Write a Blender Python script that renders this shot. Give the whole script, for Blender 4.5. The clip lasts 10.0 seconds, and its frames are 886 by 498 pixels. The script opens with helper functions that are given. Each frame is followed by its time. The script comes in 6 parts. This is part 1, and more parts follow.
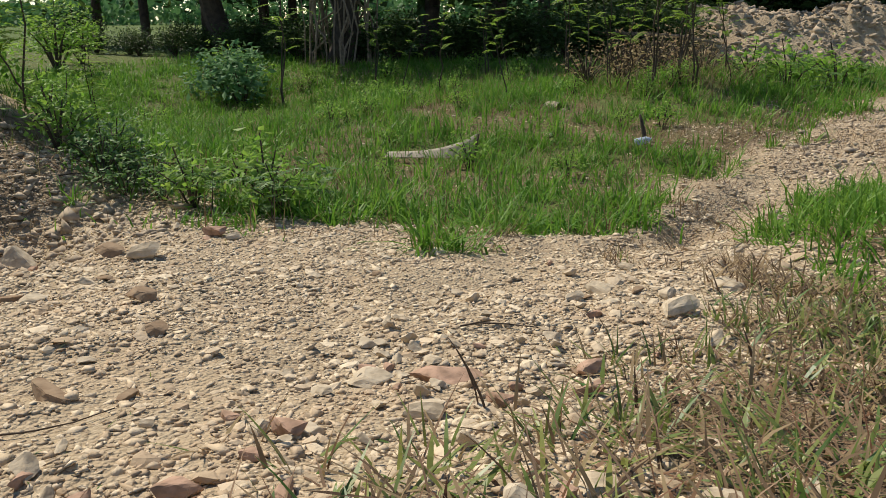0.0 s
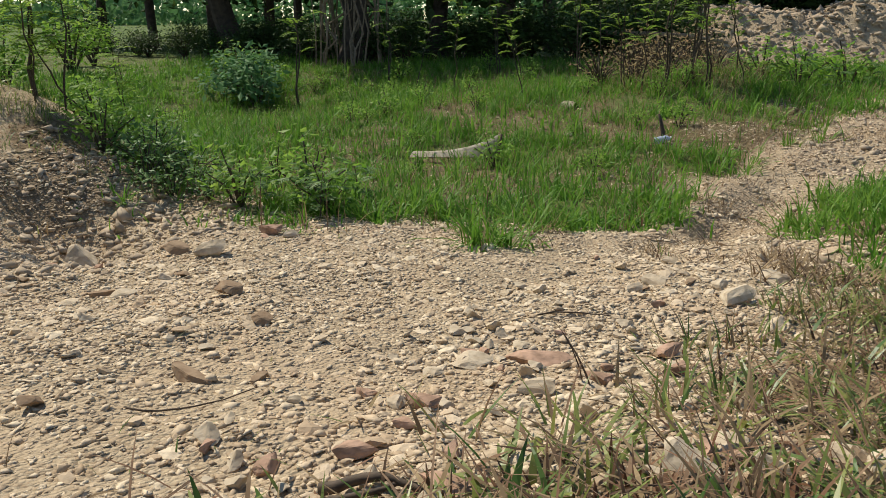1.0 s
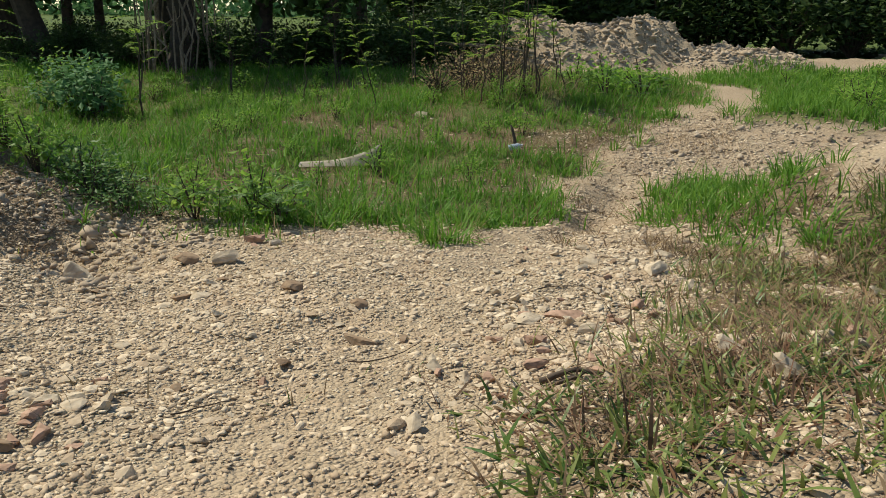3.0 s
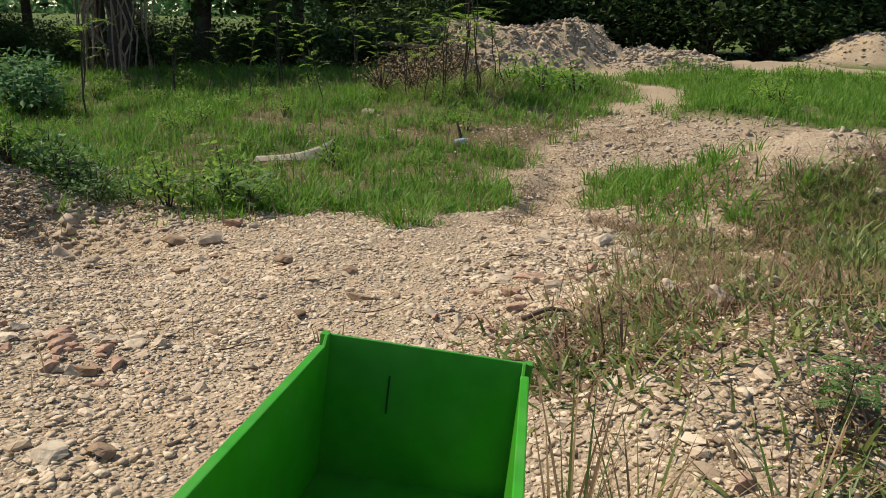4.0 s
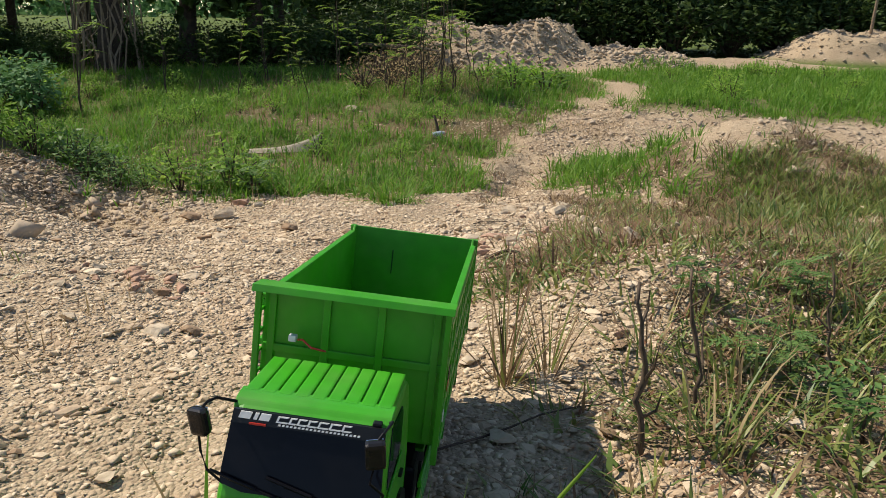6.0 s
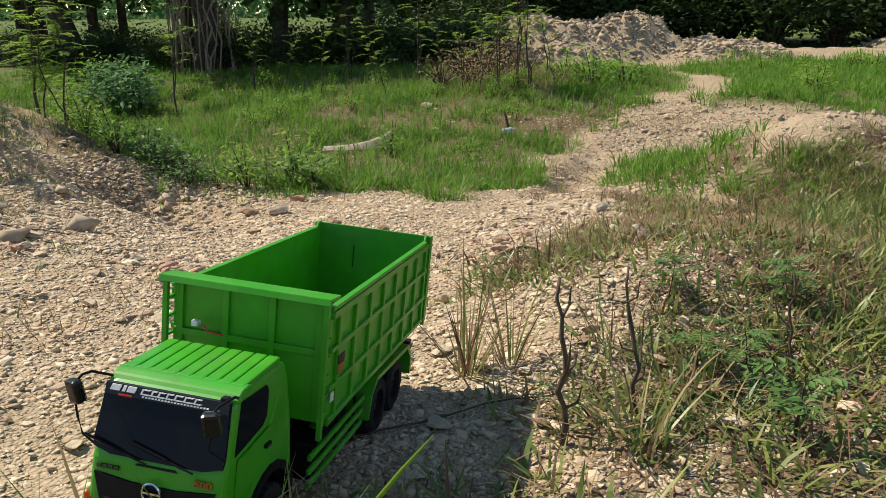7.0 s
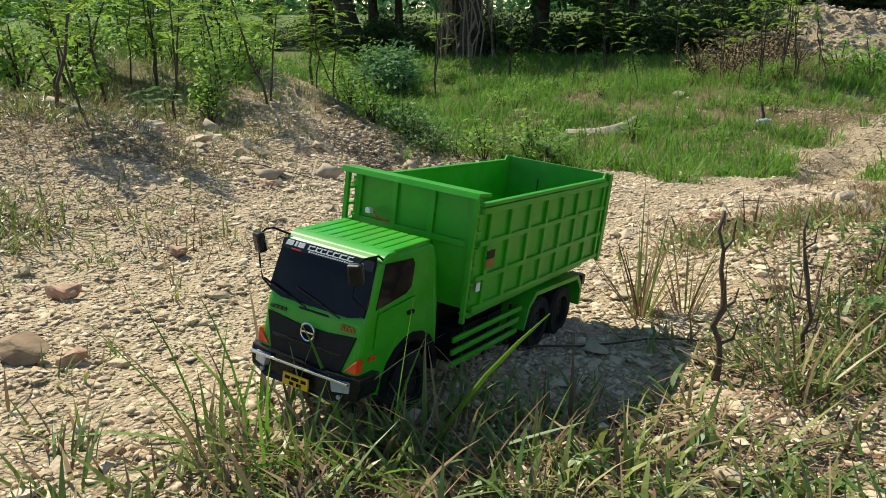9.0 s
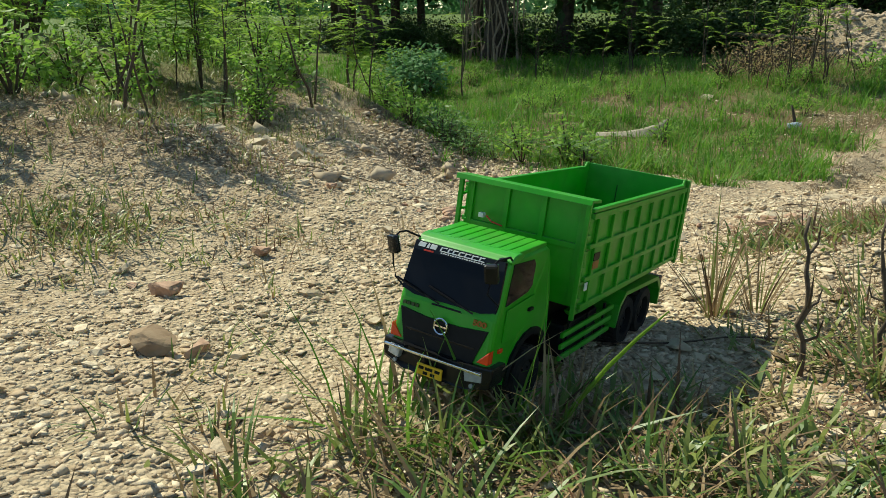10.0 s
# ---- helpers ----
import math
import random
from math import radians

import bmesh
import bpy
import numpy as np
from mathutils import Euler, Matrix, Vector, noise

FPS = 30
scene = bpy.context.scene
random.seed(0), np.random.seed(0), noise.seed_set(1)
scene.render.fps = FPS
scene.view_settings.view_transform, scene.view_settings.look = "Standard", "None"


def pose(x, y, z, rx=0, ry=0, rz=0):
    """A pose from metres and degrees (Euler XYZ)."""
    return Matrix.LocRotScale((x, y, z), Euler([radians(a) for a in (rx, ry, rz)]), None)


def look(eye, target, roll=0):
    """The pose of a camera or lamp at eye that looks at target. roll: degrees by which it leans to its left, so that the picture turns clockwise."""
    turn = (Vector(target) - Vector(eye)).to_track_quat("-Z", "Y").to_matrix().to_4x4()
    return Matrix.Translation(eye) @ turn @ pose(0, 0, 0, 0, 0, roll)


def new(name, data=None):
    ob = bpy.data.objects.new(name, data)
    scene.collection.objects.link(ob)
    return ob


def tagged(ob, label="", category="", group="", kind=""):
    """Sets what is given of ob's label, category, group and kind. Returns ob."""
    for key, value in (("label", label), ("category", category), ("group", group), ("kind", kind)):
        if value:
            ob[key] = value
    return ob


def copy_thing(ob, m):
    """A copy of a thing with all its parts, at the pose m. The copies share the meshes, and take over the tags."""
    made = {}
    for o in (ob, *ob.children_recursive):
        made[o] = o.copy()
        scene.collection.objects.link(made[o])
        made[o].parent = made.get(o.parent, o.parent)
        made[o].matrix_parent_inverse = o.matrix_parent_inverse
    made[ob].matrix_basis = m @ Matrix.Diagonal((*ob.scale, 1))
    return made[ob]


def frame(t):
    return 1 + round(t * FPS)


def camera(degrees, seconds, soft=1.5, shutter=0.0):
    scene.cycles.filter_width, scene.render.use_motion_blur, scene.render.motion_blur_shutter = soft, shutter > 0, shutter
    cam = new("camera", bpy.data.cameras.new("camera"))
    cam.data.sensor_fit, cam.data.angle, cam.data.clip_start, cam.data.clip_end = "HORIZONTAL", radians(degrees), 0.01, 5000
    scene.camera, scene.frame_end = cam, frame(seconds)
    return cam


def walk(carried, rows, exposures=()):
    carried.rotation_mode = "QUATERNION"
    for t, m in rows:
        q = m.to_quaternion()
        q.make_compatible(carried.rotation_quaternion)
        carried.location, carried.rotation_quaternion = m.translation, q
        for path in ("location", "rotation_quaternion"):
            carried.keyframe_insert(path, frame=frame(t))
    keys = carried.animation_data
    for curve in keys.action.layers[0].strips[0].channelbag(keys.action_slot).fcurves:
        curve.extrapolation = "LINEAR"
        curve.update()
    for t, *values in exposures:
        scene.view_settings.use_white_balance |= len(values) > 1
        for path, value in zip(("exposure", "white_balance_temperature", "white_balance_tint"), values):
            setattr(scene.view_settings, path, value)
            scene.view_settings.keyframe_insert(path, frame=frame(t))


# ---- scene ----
cam = camera(57.36, 10.0, soft=0.85)
walk(cam, [
    (0, look((1.1833, -1.1038, 0.6195), (-0.0908, 1.4869, -0.1959), -0.27)),
    (0.5, look((1.1520, -1.2045, 0.6411), (-0.1193, 1.3876, -0.1741), -0.41)),
    (1, look((1.0758, -1.3029, 0.6490), (-0.1909, 1.2898, -0.1715), -0.56)),
    (1.5, look((0.9949, -1.4669, 0.6852), (-0.2606, 1.1309, -0.1366), -0.42)),
    (2, look((0.8921, -1.6932, 0.8148), (-0.2682, 0.9483, -0.0074), -0.22)),
    (2.5, look((0.7692, -1.9683, 0.8657), (-0.0525, 0.7955, 0.0374), 0.53)),
    (3, look((0.6757, -2.1881, 0.8622), (0.1289, 0.6410, 0.0274), 0.63)),
    (3.2, look((0.6699, -2.2682, 0.8628), (0.1885, 0.5734, 0.0299), 0.88)),
    (4.3, look((0.5565, -2.6888, 0.8606), (0.2935, 0.1832, 0.0346), 1.09)),
    (4.5, look((0.5554, -2.7749, 0.8721), (0.3020, 0.0981, 0.0467), 0.97)),
    (5, look((0.5530, -2.9703, 0.8861), (0.3211, -0.0961, 0.0584), 0.80)),
    (5.5, look((0.5656, -3.1030, 0.8889), (0.3440, -0.2284, 0.0597), 0.86)),
    (5.7, look((0.5814, -3.1510, 0.8859), (0.3639, -0.2759, 0.0572), 0.89)),
    (6.8, look((0.8813, -3.2197, 0.9307), (0.4852, -0.3673, 0.0899), 0.03)),
    (7, look((0.9241, -3.2317, 0.9189), (0.3434, -0.4128, 0.0725), -0.62)),
    (7.5, look((0.9940, -3.2621, 0.8791), (0.0528, -0.5427, 0.0309), -1.13)),
    (8, look((1.0528, -3.2713, 0.8144), (-0.1912, -0.6778, -0.0377), -1.15)),
    (8.5, look((1.0986, -3.2806, 0.7944), (-0.2720, -0.7521, -0.0588), -0.86)),
    (9, look((1.0949, -3.3030, 0.8179), (-0.3328, -0.8061, -0.0349), -0.57)),
    (9.5, look((1.0364, -3.3402, 0.8419), (-0.4218, -0.8599, -0.0077), -0.60)),
    (10, look((1.0081, -3.4608, 0.8486), (-0.4666, -0.9905, -0.0013), -0.51)),
], exposures=((0, 0.08, 6650, 9), (3, 0.04, 6650, 6), (4.5, 0.16, 6750, 15), (5.5, 0.2, 6750, 14), (7, 0.36, 6850, 11), (8.5, 0.52, 6650, 7), (10, 0.34, 6700, -5)))

# ---- light ----
SUN_DIR = Vector((-0.60, 0.20, 0.77)).normalized()   # from the ground towards the sun
world = bpy.data.worlds.new("sky")
scene.world = world
world.use_nodes = True
wn = world.node_tree.nodes
wl = world.node_tree.links
sky = wn.new("ShaderNodeTexSky")
sky.sky_type = "NISHITA"
sky.sun_disc = False
sky.sun_elevation = math.asin(SUN_DIR.z)
sky.sun_rotation = math.atan2(SUN_DIR.x, SUN_DIR.y)
sky.air_density, sky.dust_density, sky.ozone_density = 1.0, 0.0, 1.2
wn["Background"].inputs["Strength"].default_value = 0.11
wl.new(sky.outputs["Color"], wn["Background"].inputs["Color"])
sun = new("sun", bpy.data.lights.new("sun", "SUN"))
sun.data.energy, sun.data.angle, sun.data.color = 4.9, radians(0.55), (1.0, 0.93, 0.80)
sun.matrix_world = look(SUN_DIR * 30, (0, 0, 0))


# ---- materials ----
def material(name, base, rough=0.6, metal=0.0, spec=0.5, coat=0.0, vary=0.0, scale=40.0, bump=0.0, island=0.0,
             second=None, translucent=0.0, dust=0.0, wash=None):
    """A node material: base colour varied by noise, by loose part and towards a second colour, with fine relief."""
    m = bpy.data.materials.new(name)
    m.use_nodes = True
    n, l = m.node_tree.nodes, m.node_tree.links
    b = n["Principled BSDF"]
    b.inputs["Roughness"].default_value, b.inputs["Metallic"].default_value = rough, metal
    b.inputs["Specular IOR Level"].default_value = spec
    b.inputs["Coat Weight"].default_value = coat
    geo = n.new("ShaderNodeNewGeometry")
    tex = n.new("ShaderNodeTexNoise")
    tex.inputs["Scale"].default_value, tex.inputs["Detail"].default_value = scale, 6.0
    l.new(geo.outputs["Position"], tex.inputs["Vector"])
    ramp = n.new("ShaderNodeMix")
    ramp.data_type = "RGBA"
    two = second or tuple(c * (1 - vary) for c in base)
    one = base if second else tuple(min(1, c * (1 + vary)) for c in base)
    ramp.inputs[6].default_value, ramp.inputs[7].default_value = (*one, 1), (*two, 1)
    drive = tex.outputs["Fac"]
    if island:
        mixer = n.new("ShaderNodeMix")
        mixer.inputs[0].default_value = island
        l.new(tex.outputs["Fac"], mixer.inputs[2])
        l.new(geo.outputs["Random Per Island"], mixer.inputs[3])
        drive = mixer.outputs[0]
    sharpen = n.new("ShaderNodeMapRange")
    sharpen.inputs[1].default_value, sharpen.inputs[2].default_value = (0.3, 0.7) if not island else (0.12, 0.88)
    l.new(drive, sharpen.inputs[0])
    l.new(sharpen.outputs[0], ramp.inputs[0])
    colour = ramp.outputs[2]
    if wash:   # broad patches of another tint
        wide = n.new("ShaderNodeTexNoise")
        wide.inputs["Scale"].default_value, wide.inputs["Detail"].default_value = wash[1], 5.0
        l.new(geo.outputs["Position"], wide.inputs["Vector"])
        much = n.new("ShaderNodeMapRange")
        much.inputs[1].default_value, much.inputs[2].default_value, much.inputs[4].default_value = 0.48, 0.68, wash[2]
        l.new(wide.outputs["Fac"], much.inputs[0])
        w = n.new("ShaderNodeMix")
        w.data_type = "RGBA"
        w.inputs[7].default_value = (*wash[0], 1)
        l.new(much.outputs[0], w.inputs[0])
        l.new(colour, w.inputs[6])
        colour = w.outputs[2]
    if dust:
        big = n.new("ShaderNodeTexNoise")
        big.inputs["Scale"].default_value, big.inputs["Detail"].default_value = 14.0, 8.0
        l.new(geo.outputs["Position"], big.inputs["Vector"])
        fac = n.new("ShaderNodeMapRange")
        fac.inputs[1].default_value, fac.inputs[2].default_value, fac.inputs[4].default_value = 0.45, 0.8, dust
        l.new(big.outputs["Fac"], fac.inputs[0])
        d = n.new("ShaderNodeMix")
        d.data_type = "RGBA"
        d.inputs[7].default_value = (0.42, 0.34, 0.24, 1)
        l.new(fac.outputs[0], d.inputs[0])
        l.new(colour, d.inputs[6])
        colour = d.outputs[2]
    l.new(colour, b.inputs["Base Color"])
    if bump:
        bp = n.new("ShaderNodeBump")
        bp.inputs["Strength"].default_value, bp.inputs["Distance"].default_value = bump, 0.004
        l.new(tex.outputs["Fac"], bp.inputs["Height"])
        l.new(bp.outputs["Normal"], b.inputs["Normal"])
    if translucent:
        tr = n.new("ShaderNodeBsdfTranslucent")
        mx = n.new("ShaderNodeMixShader")
        mx.inputs[0].default_value = translucent
        l.new(colour, tr.inputs["Color"])
        l.new(b.outputs["BSDF"], mx.inputs[1])
        l.new(tr.outputs["BSDF"], mx.inputs[2])
        l.new(mx.outputs["Shader"], n["Material Output"].inputs["Surface"])
    return m


GREEN = material("green_paint", (0.033, 0.305, 0.008), 0.4, spec=0.35, coat=0.1, vary=0.12, scale=25, dust=0.12, bump=0.03)
GREEN_IN = material("green_paint_worn", (0.036, 0.27, 0.011), 0.45, vary=0.12, scale=30, dust=0.10, bump=0.05)
BLACK = material("black_plastic", (0.007, 0.007, 0.009), 0.4, spec=0.14, vary=0.3, scale=60, dust=0.008)
GLOSS_BLACK = material("glossy_black_plastic", (0.009, 0.009, 0.010), 0.25, spec=0.25, coat=0.1, vary=0.2, dust=0.025)
TINT = material("tinted_window_sheet", (0.004, 0.005, 0.009), 0.07, spec=0.15, vary=0.2, scale=20, dust=0.02)
TYRE = material("tyre_rubber", (0.013, 0.0125, 0.012), 0.85, spec=0.2, vary=0.3, scale=80, bump=0.3, dust=0.09)
RIM = material("dusty_rim", (0.018, 0.017, 0.016), 0.6, spec=0.2, vary=0.3, dust=0.12)
ORANGE = material("orange_lens", (0.75, 0.06, 0.01), 0.2, coat=0.5, vary=0.15)
LENS = material("headlamp_lens", (0.35, 0.36, 0.38), 0.12, coat=0.6, vary=0.25, scale=90)
CHROME = material("chrome", (0.75, 0.75, 0.76), 0.15, metal=1.0, vary=0.05)
WHITE = material("white_paint", (0.75, 0.75, 0.73), 0.5, vary=0.08)
YELLOW = material("yellow_plate", (0.72, 0.42, 0.015), 0.45, vary=0.1)
BADGE = material("gold_badge", (0.30, 0.10, 0.012), 0.4, vary=0.2)
RED = material("red_sticker", (0.55, 0.03, 0.02), 0.4, vary=0.1)
DARK_GREEN = material("dark_lettering", (0.01, 0.04, 0.012), 0.4, vary=0.1)

STONE = material("limestone", (0.72, 0.595, 0.425), 0.9, vary=0.25, scale=90, bump=0.8, island=0.7, second=(0.37, 0.27, 0.175), spec=0.2, wash=((0.52, 0.37, 0.24), 2.6, 0.38))
STONE_PALE = material("pale_limestone", (0.60, 0.50, 0.365), 0.95, scale=45, bump=1.0, second=(0.42, 0.33, 0.225), spec=0.2)
STONE_RED = material("reddish_stone", (0.50, 0.32, 0.225), 0.95, scale=45, bump=1.0, second=(0.28, 0.18, 0.12), spec=0.2)
STONE_DARK = material("grey_brown_stone", (0.235, 0.155, 0.095), 0.95, scale=45, bump=1.0, second=(0.33, 0.235, 0.15), spec=0.2)
LUSH = material("lush_grass", (0.06, 0.19, 0.016), 0.5, scale=1.1, island=0.5, second=(0.205, 0.35, 0.05), translucent=0.45, spec=0.2)
GREENBLADE = material("green_grass", (0.072, 0.15, 0.03), 0.4, scale=3.0, island=0.75, second=(0.29, 0.31, 0.085), translucent=0.32, spec=0.35)
STRAW = material("dry_straw", (0.44, 0.35, 0.19), 0.75, scale=5.0, island=0.8, second=(0.17, 0.095, 0.055), translucent=0.25, spec=0.12)
DRYBLADE = material("dry_brown_grass", (0.37, 0.27, 0.15), 0.7, scale=5.0, island=0.85, second=(0.10, 0.062, 0.04), translucent=0.2, spec=0.12)
WITHERED = material("withered_leaf", (0.30, 0.19, 0.10), 0.8, scale=5.0, island=0.7, second=(0.40, 0.33, 0.17), translucent=0.25, spec=0.12)
FEATHER = material("dark_pinnate_leaf", (0.08, 0.18, 0.045), 0.5, scale=4.0, island=0.6, second=(0.18, 0.28, 0.085), translucent=0.35, spec=0.2)
LEAF = material("pinnate_leaf", (0.17, 0.32, 0.035), 0.55, scale=4.0, island=0.6, second=(0.32, 0.43, 0.08), translucent=0.55, spec=0.12)
BROADLEAF = material("broad_leaf", (0.15, 0.32, 0.035), 0.5, scale=4.0, island=0.6, second=(0.29, 0.42, 0.08), translucent=0.5, spec=0.15)
BLUELEAF = material("blue_green_leaf", (0.06, 0.17, 0.05), 0.6, scale=4.0, island=0.6, second=(0.16, 0.28, 0.12), translucent=0.3, spec=0.12)
# deep shade of the wood is put into this leaf colour
SHADELEAF = material("painted_shade_leaf", (0.03, 0.062, 0.016), 0.5, scale=1.0, island=0.6, second=(0.075, 0.12, 0.03), translucent=0.3, spec=0.2)
DEADLEAF = material("dead_leaf", (0.15, 0.068, 0.034), 0.8, scale=6.0, island=0.7, second=(0.30, 0.20, 0.125), translucent=0.1, spec=0.2)
STEM = material("brown_stem", (0.06, 0.04, 0.025), 0.8, vary=0.35, scale=60, bump=0.5)
BRANCH = material("dead_branch", (0.085, 0.058, 0.037), 0.85, vary=0.4, scale=50, bump=0.8)
GREENSTEM = material("green_stem", (0.07, 0.10, 0.03), 0.7, vary=0.35, scale=60, bump=0.3)
BARK = material("grey_brown_bark", (0.085, 0.06, 0.042), 0.95, scale=14, bump=1.0, second=(0.035, 0.026, 0.02))
DEADWOOD = material("weathered_wood", (0.28, 0.21, 0.14), 0.85, scale=30, bump=0.6, second=(0.15, 0.10, 0.065))
BOARD = material("weathered_board", (0.46, 0.40, 0.30), 0.8, scale=18, bump=0.4, second=(0.31, 0.26, 0.18))
PLASTIC = material("pale_blue_plastic", (0.50, 0.56, 0.66), 0.3, vary=0.2, scale=30, translucent=0.3)
EARTH = material("dry_soil_clod", (0.47, 0.38, 0.275), 0.95, scale=30, bump=1.0, island=0.5, second=(0.31, 0.235, 0.16))


def ground_material():
    """Beige grit, brown soil under plants and fine path sand, blended by the cover of the land."""
    m = bpy.data.materials.new("ground")
    m.use_nodes = True
    n, l = m.node_tree.nodes, m.node_tree.links
    b = n["Principled BSDF"]
    b.inputs["Roughness"].default_value = 0.95
    b.inputs["Specular IOR Level"].default_value = 0.15
    geo = n.new("ShaderNodeNewGeometry")

    def noise_at(scale, detail=6.0):
        t = n.new("ShaderNodeTexNoise")
        t.inputs["Scale"].default_value, t.inputs["Detail"].default_value = scale, detail
        l.new(geo.outputs["Position"], t.inputs["Vector"])
        return t.outputs["Fac"]

    def mixed(fac, a, c, low=0.35, high=0.65):
        r = n.new("ShaderNodeMapRange")
        r.inputs[1].default_value, r.inputs[2].default_value = low, high
        l.new(fac, r.inputs[0])
        x = n.new("ShaderNodeMix")
        x.data_type = "RGBA"
        l.new(r.outputs[0], x.inputs[0])
        for k, v in ((6, a), (7, c)):
            if isinstance(v, tuple):
                x.inputs[k].default_value = (*v, 1)
            else:
                l.new(v, x.inputs[k])
        return x.outputs[2]

    vor = n.new("ShaderNodeTexVoronoi")
    vor.inputs["Scale"].default_value = 110.0
    l.new(geo.outputs["Position"], vor.inputs["Vector"])
    cells = n.new("ShaderNodeSeparateColor")
    l.new(vor.outputs["Color"], cells.inputs[0])
    grit = mixed(cells.outputs[0], (0.50, 0.395, 0.268), (0.25, 0.175, 0.11), 0.2, 1.0)
    grit = mixed(noise_at(160), grit, (0.39, 0.305, 0.20), 0.4, 0.75)
    grit = mixed(noise_at(3), grit, (0.47, 0.37, 0.25), 0.45, 0.75)
    grit = mixed(noise_at(2.6, 5.0), grit, (0.40, 0.295, 0.19), 0.48, 0.85)
    soil = mixed(noise_at(35), (0.255, 0.182, 0.112), (0.125, 0.088, 0.052))
    turf = mixed(noise_at(9), (0.07, 0.12, 0.025), (0.13, 0.16, 0.045))
    cover = n.new("ShaderNodeAttribute")
    cover.attribute_name = "cover"
    woods = n.new("ShaderNodeAttribute")
    woods.attribute_name = "turf"
    low = mixed(cover.outputs["Fac"], grit, soil, 0.25, 0.8)
    full = mixed(woods.outputs["Fac"], low, turf, 0.2, 0.9)
    l.new(full, b.inputs["Base Color"])
    add = n.new("ShaderNodeMath")
    add.operation = "MULTIPLY_ADD"
    l.new(vor.outputs["Distance"], add.inputs[0])
    add.inputs[1].default_value = -0.35
    l.new(noise_at(38, 9.0), add.inputs[2])
    bp = n.new("ShaderNodeBump")
    bp.inputs["Strength"].default_value, bp.inputs["Distance"].default_value = 1.0, 0.02
    l.new(add.outputs[0], bp.inputs["Height"])
    l.new(bp.outputs["Normal"], b.inputs["Normal"])
    return m


GROUND = ground_material()


# ---- the lie of the land ----
def lattice(ix, iy, seed):
    h = (ix.astype(np.int64) * 374761393 + iy.astype(np.int64) * 668265263 + seed * 982451653) & 0x7FFFFFFF
    h = ((h ^ (h >> 13)) * 1274126177) & 0x7FFFFFFF
    return ((h ^ (h >> 16)) & 0xFFFF) / 65535.0


def bumps(x, y, size, seed=0):
    """Smooth value noise, 0 to 1, with features of that size in metres."""
    x, y = np.asarray(x, float) / size, np.asarray(y, float) / size
    ix, iy = np.floor(x), np.floor(y)
    u, v = x - ix, y - iy
    u, v = u * u * (3 - 2 * u), v * v * (3 - 2 * v)
    a, b = lattice(ix, iy, seed), lattice(ix + 1, iy, seed)
    c, d = lattice(ix, iy + 1, seed), lattice(ix + 1, iy + 1, seed)
    return (a * (1 - u) + b * u) * (1 - v) + (c * (1 - u) + d * u) * v


HUMPS_NEAR = (   # x, y, half-widths, height
    (-1.9, -1.2, 0.9, 0.9, 0.266), (-2.4, 0.5, 0.6, 0.55, 0.31), (-1.7, 0.9, 0.5, 0.45, -0.156),
    (-3.2, 1.8, 0.7, 0.7, 0.375), (1.3, -0.6, 0.6, 0.6, 0.146), (2.2, 2.2, 0.8, 0.8, 0.484),
    (2.5, 5.5, 1.2, 1.2, 0.144), (0.8, 2.6, 0.6, 0.6, -0.021), (-5, 6, 2, 2, -0.363),
    (-3.2, -2.2, 1.2, 1.2, 0.393), (-1, -2.2, 0.6, 0.6, -0.012))
HUMPS_WIDE = (
    (0.9, 0.8, 0.5, 0.5, 0.055), (3.6, 0, 1.4, 1.6, 0.183), (-5.5, 0, 1.8, 2, 0.709),
    (-0.9, 0.2, 0.5, 0.5, -0.095), (-1.2, 4, 1, 1, -0.089), (-2.2, 1.5, 0.4, 0.4, 0.108),
    (-1.5, 0.1, 0.35, 0.35, 0.128), (0, 6.4, 0.6, 0.6, 0.179), (6, 5, 2.5, 2.5, 0.163),
    (2.8, 2.9, 0.6, 0.6, 0.117), (1, -1.2, 0.35, 0.35, 0.110), (-4, 0.8, 1.2, 1.2, 0.28))
HUMPS = HUMPS_NEAR + HUMPS_WIDE


def heap(x, y, cx, cy, ax, ay, top, turn=0.0, seed=5, steep=1.0):
    """A heap of dumped earth with a lumpy, flat-topped outline."""
    c, s = math.cos(turn), math.sin(turn)
    u, v = ((x - cx) * c + (y - cy) * s) / ax, (-(x - cx) * s + (y - cy) * c) / ay
    r = np.sqrt(u * u + v * v) + 0.28 * (bumps(x, y, 0.9, seed) - 0.5)
    k = np.clip(np.clip(1.15 - r, 0, 0.75) / 0.75 * steep, 0, 1)
    crust = 0.8 + 0.2 * bumps(x, y, 0.45, seed + 1) + 0.22 * bumps(x, y, 0.22, seed + 2) + 0.16 * (bumps(x, y, 0.3, seed + 3) > 0.55)
    return top * k * crust


# the dumped earth: centre, half-widths, height, turn, seed, steepness
HEAPS = ((0.05, 12.6, 1.95, 1.45, 0.56, 0.04, 5, 1.6), (-0.75, 12.4, 0.7, 0.8, 0.10, 0.0, 15, 1.4), (2.3, 12.8, 1.75, 1.2, 0.26, -0.1, 45, 1.1),
         (4.6, 13.4, 2.8, 1.1, 0.13, 0.0, 25, 1.0), (8.5, 16.2, 2.0, 1.6, 0.56, 0.0, 35, 1.2))


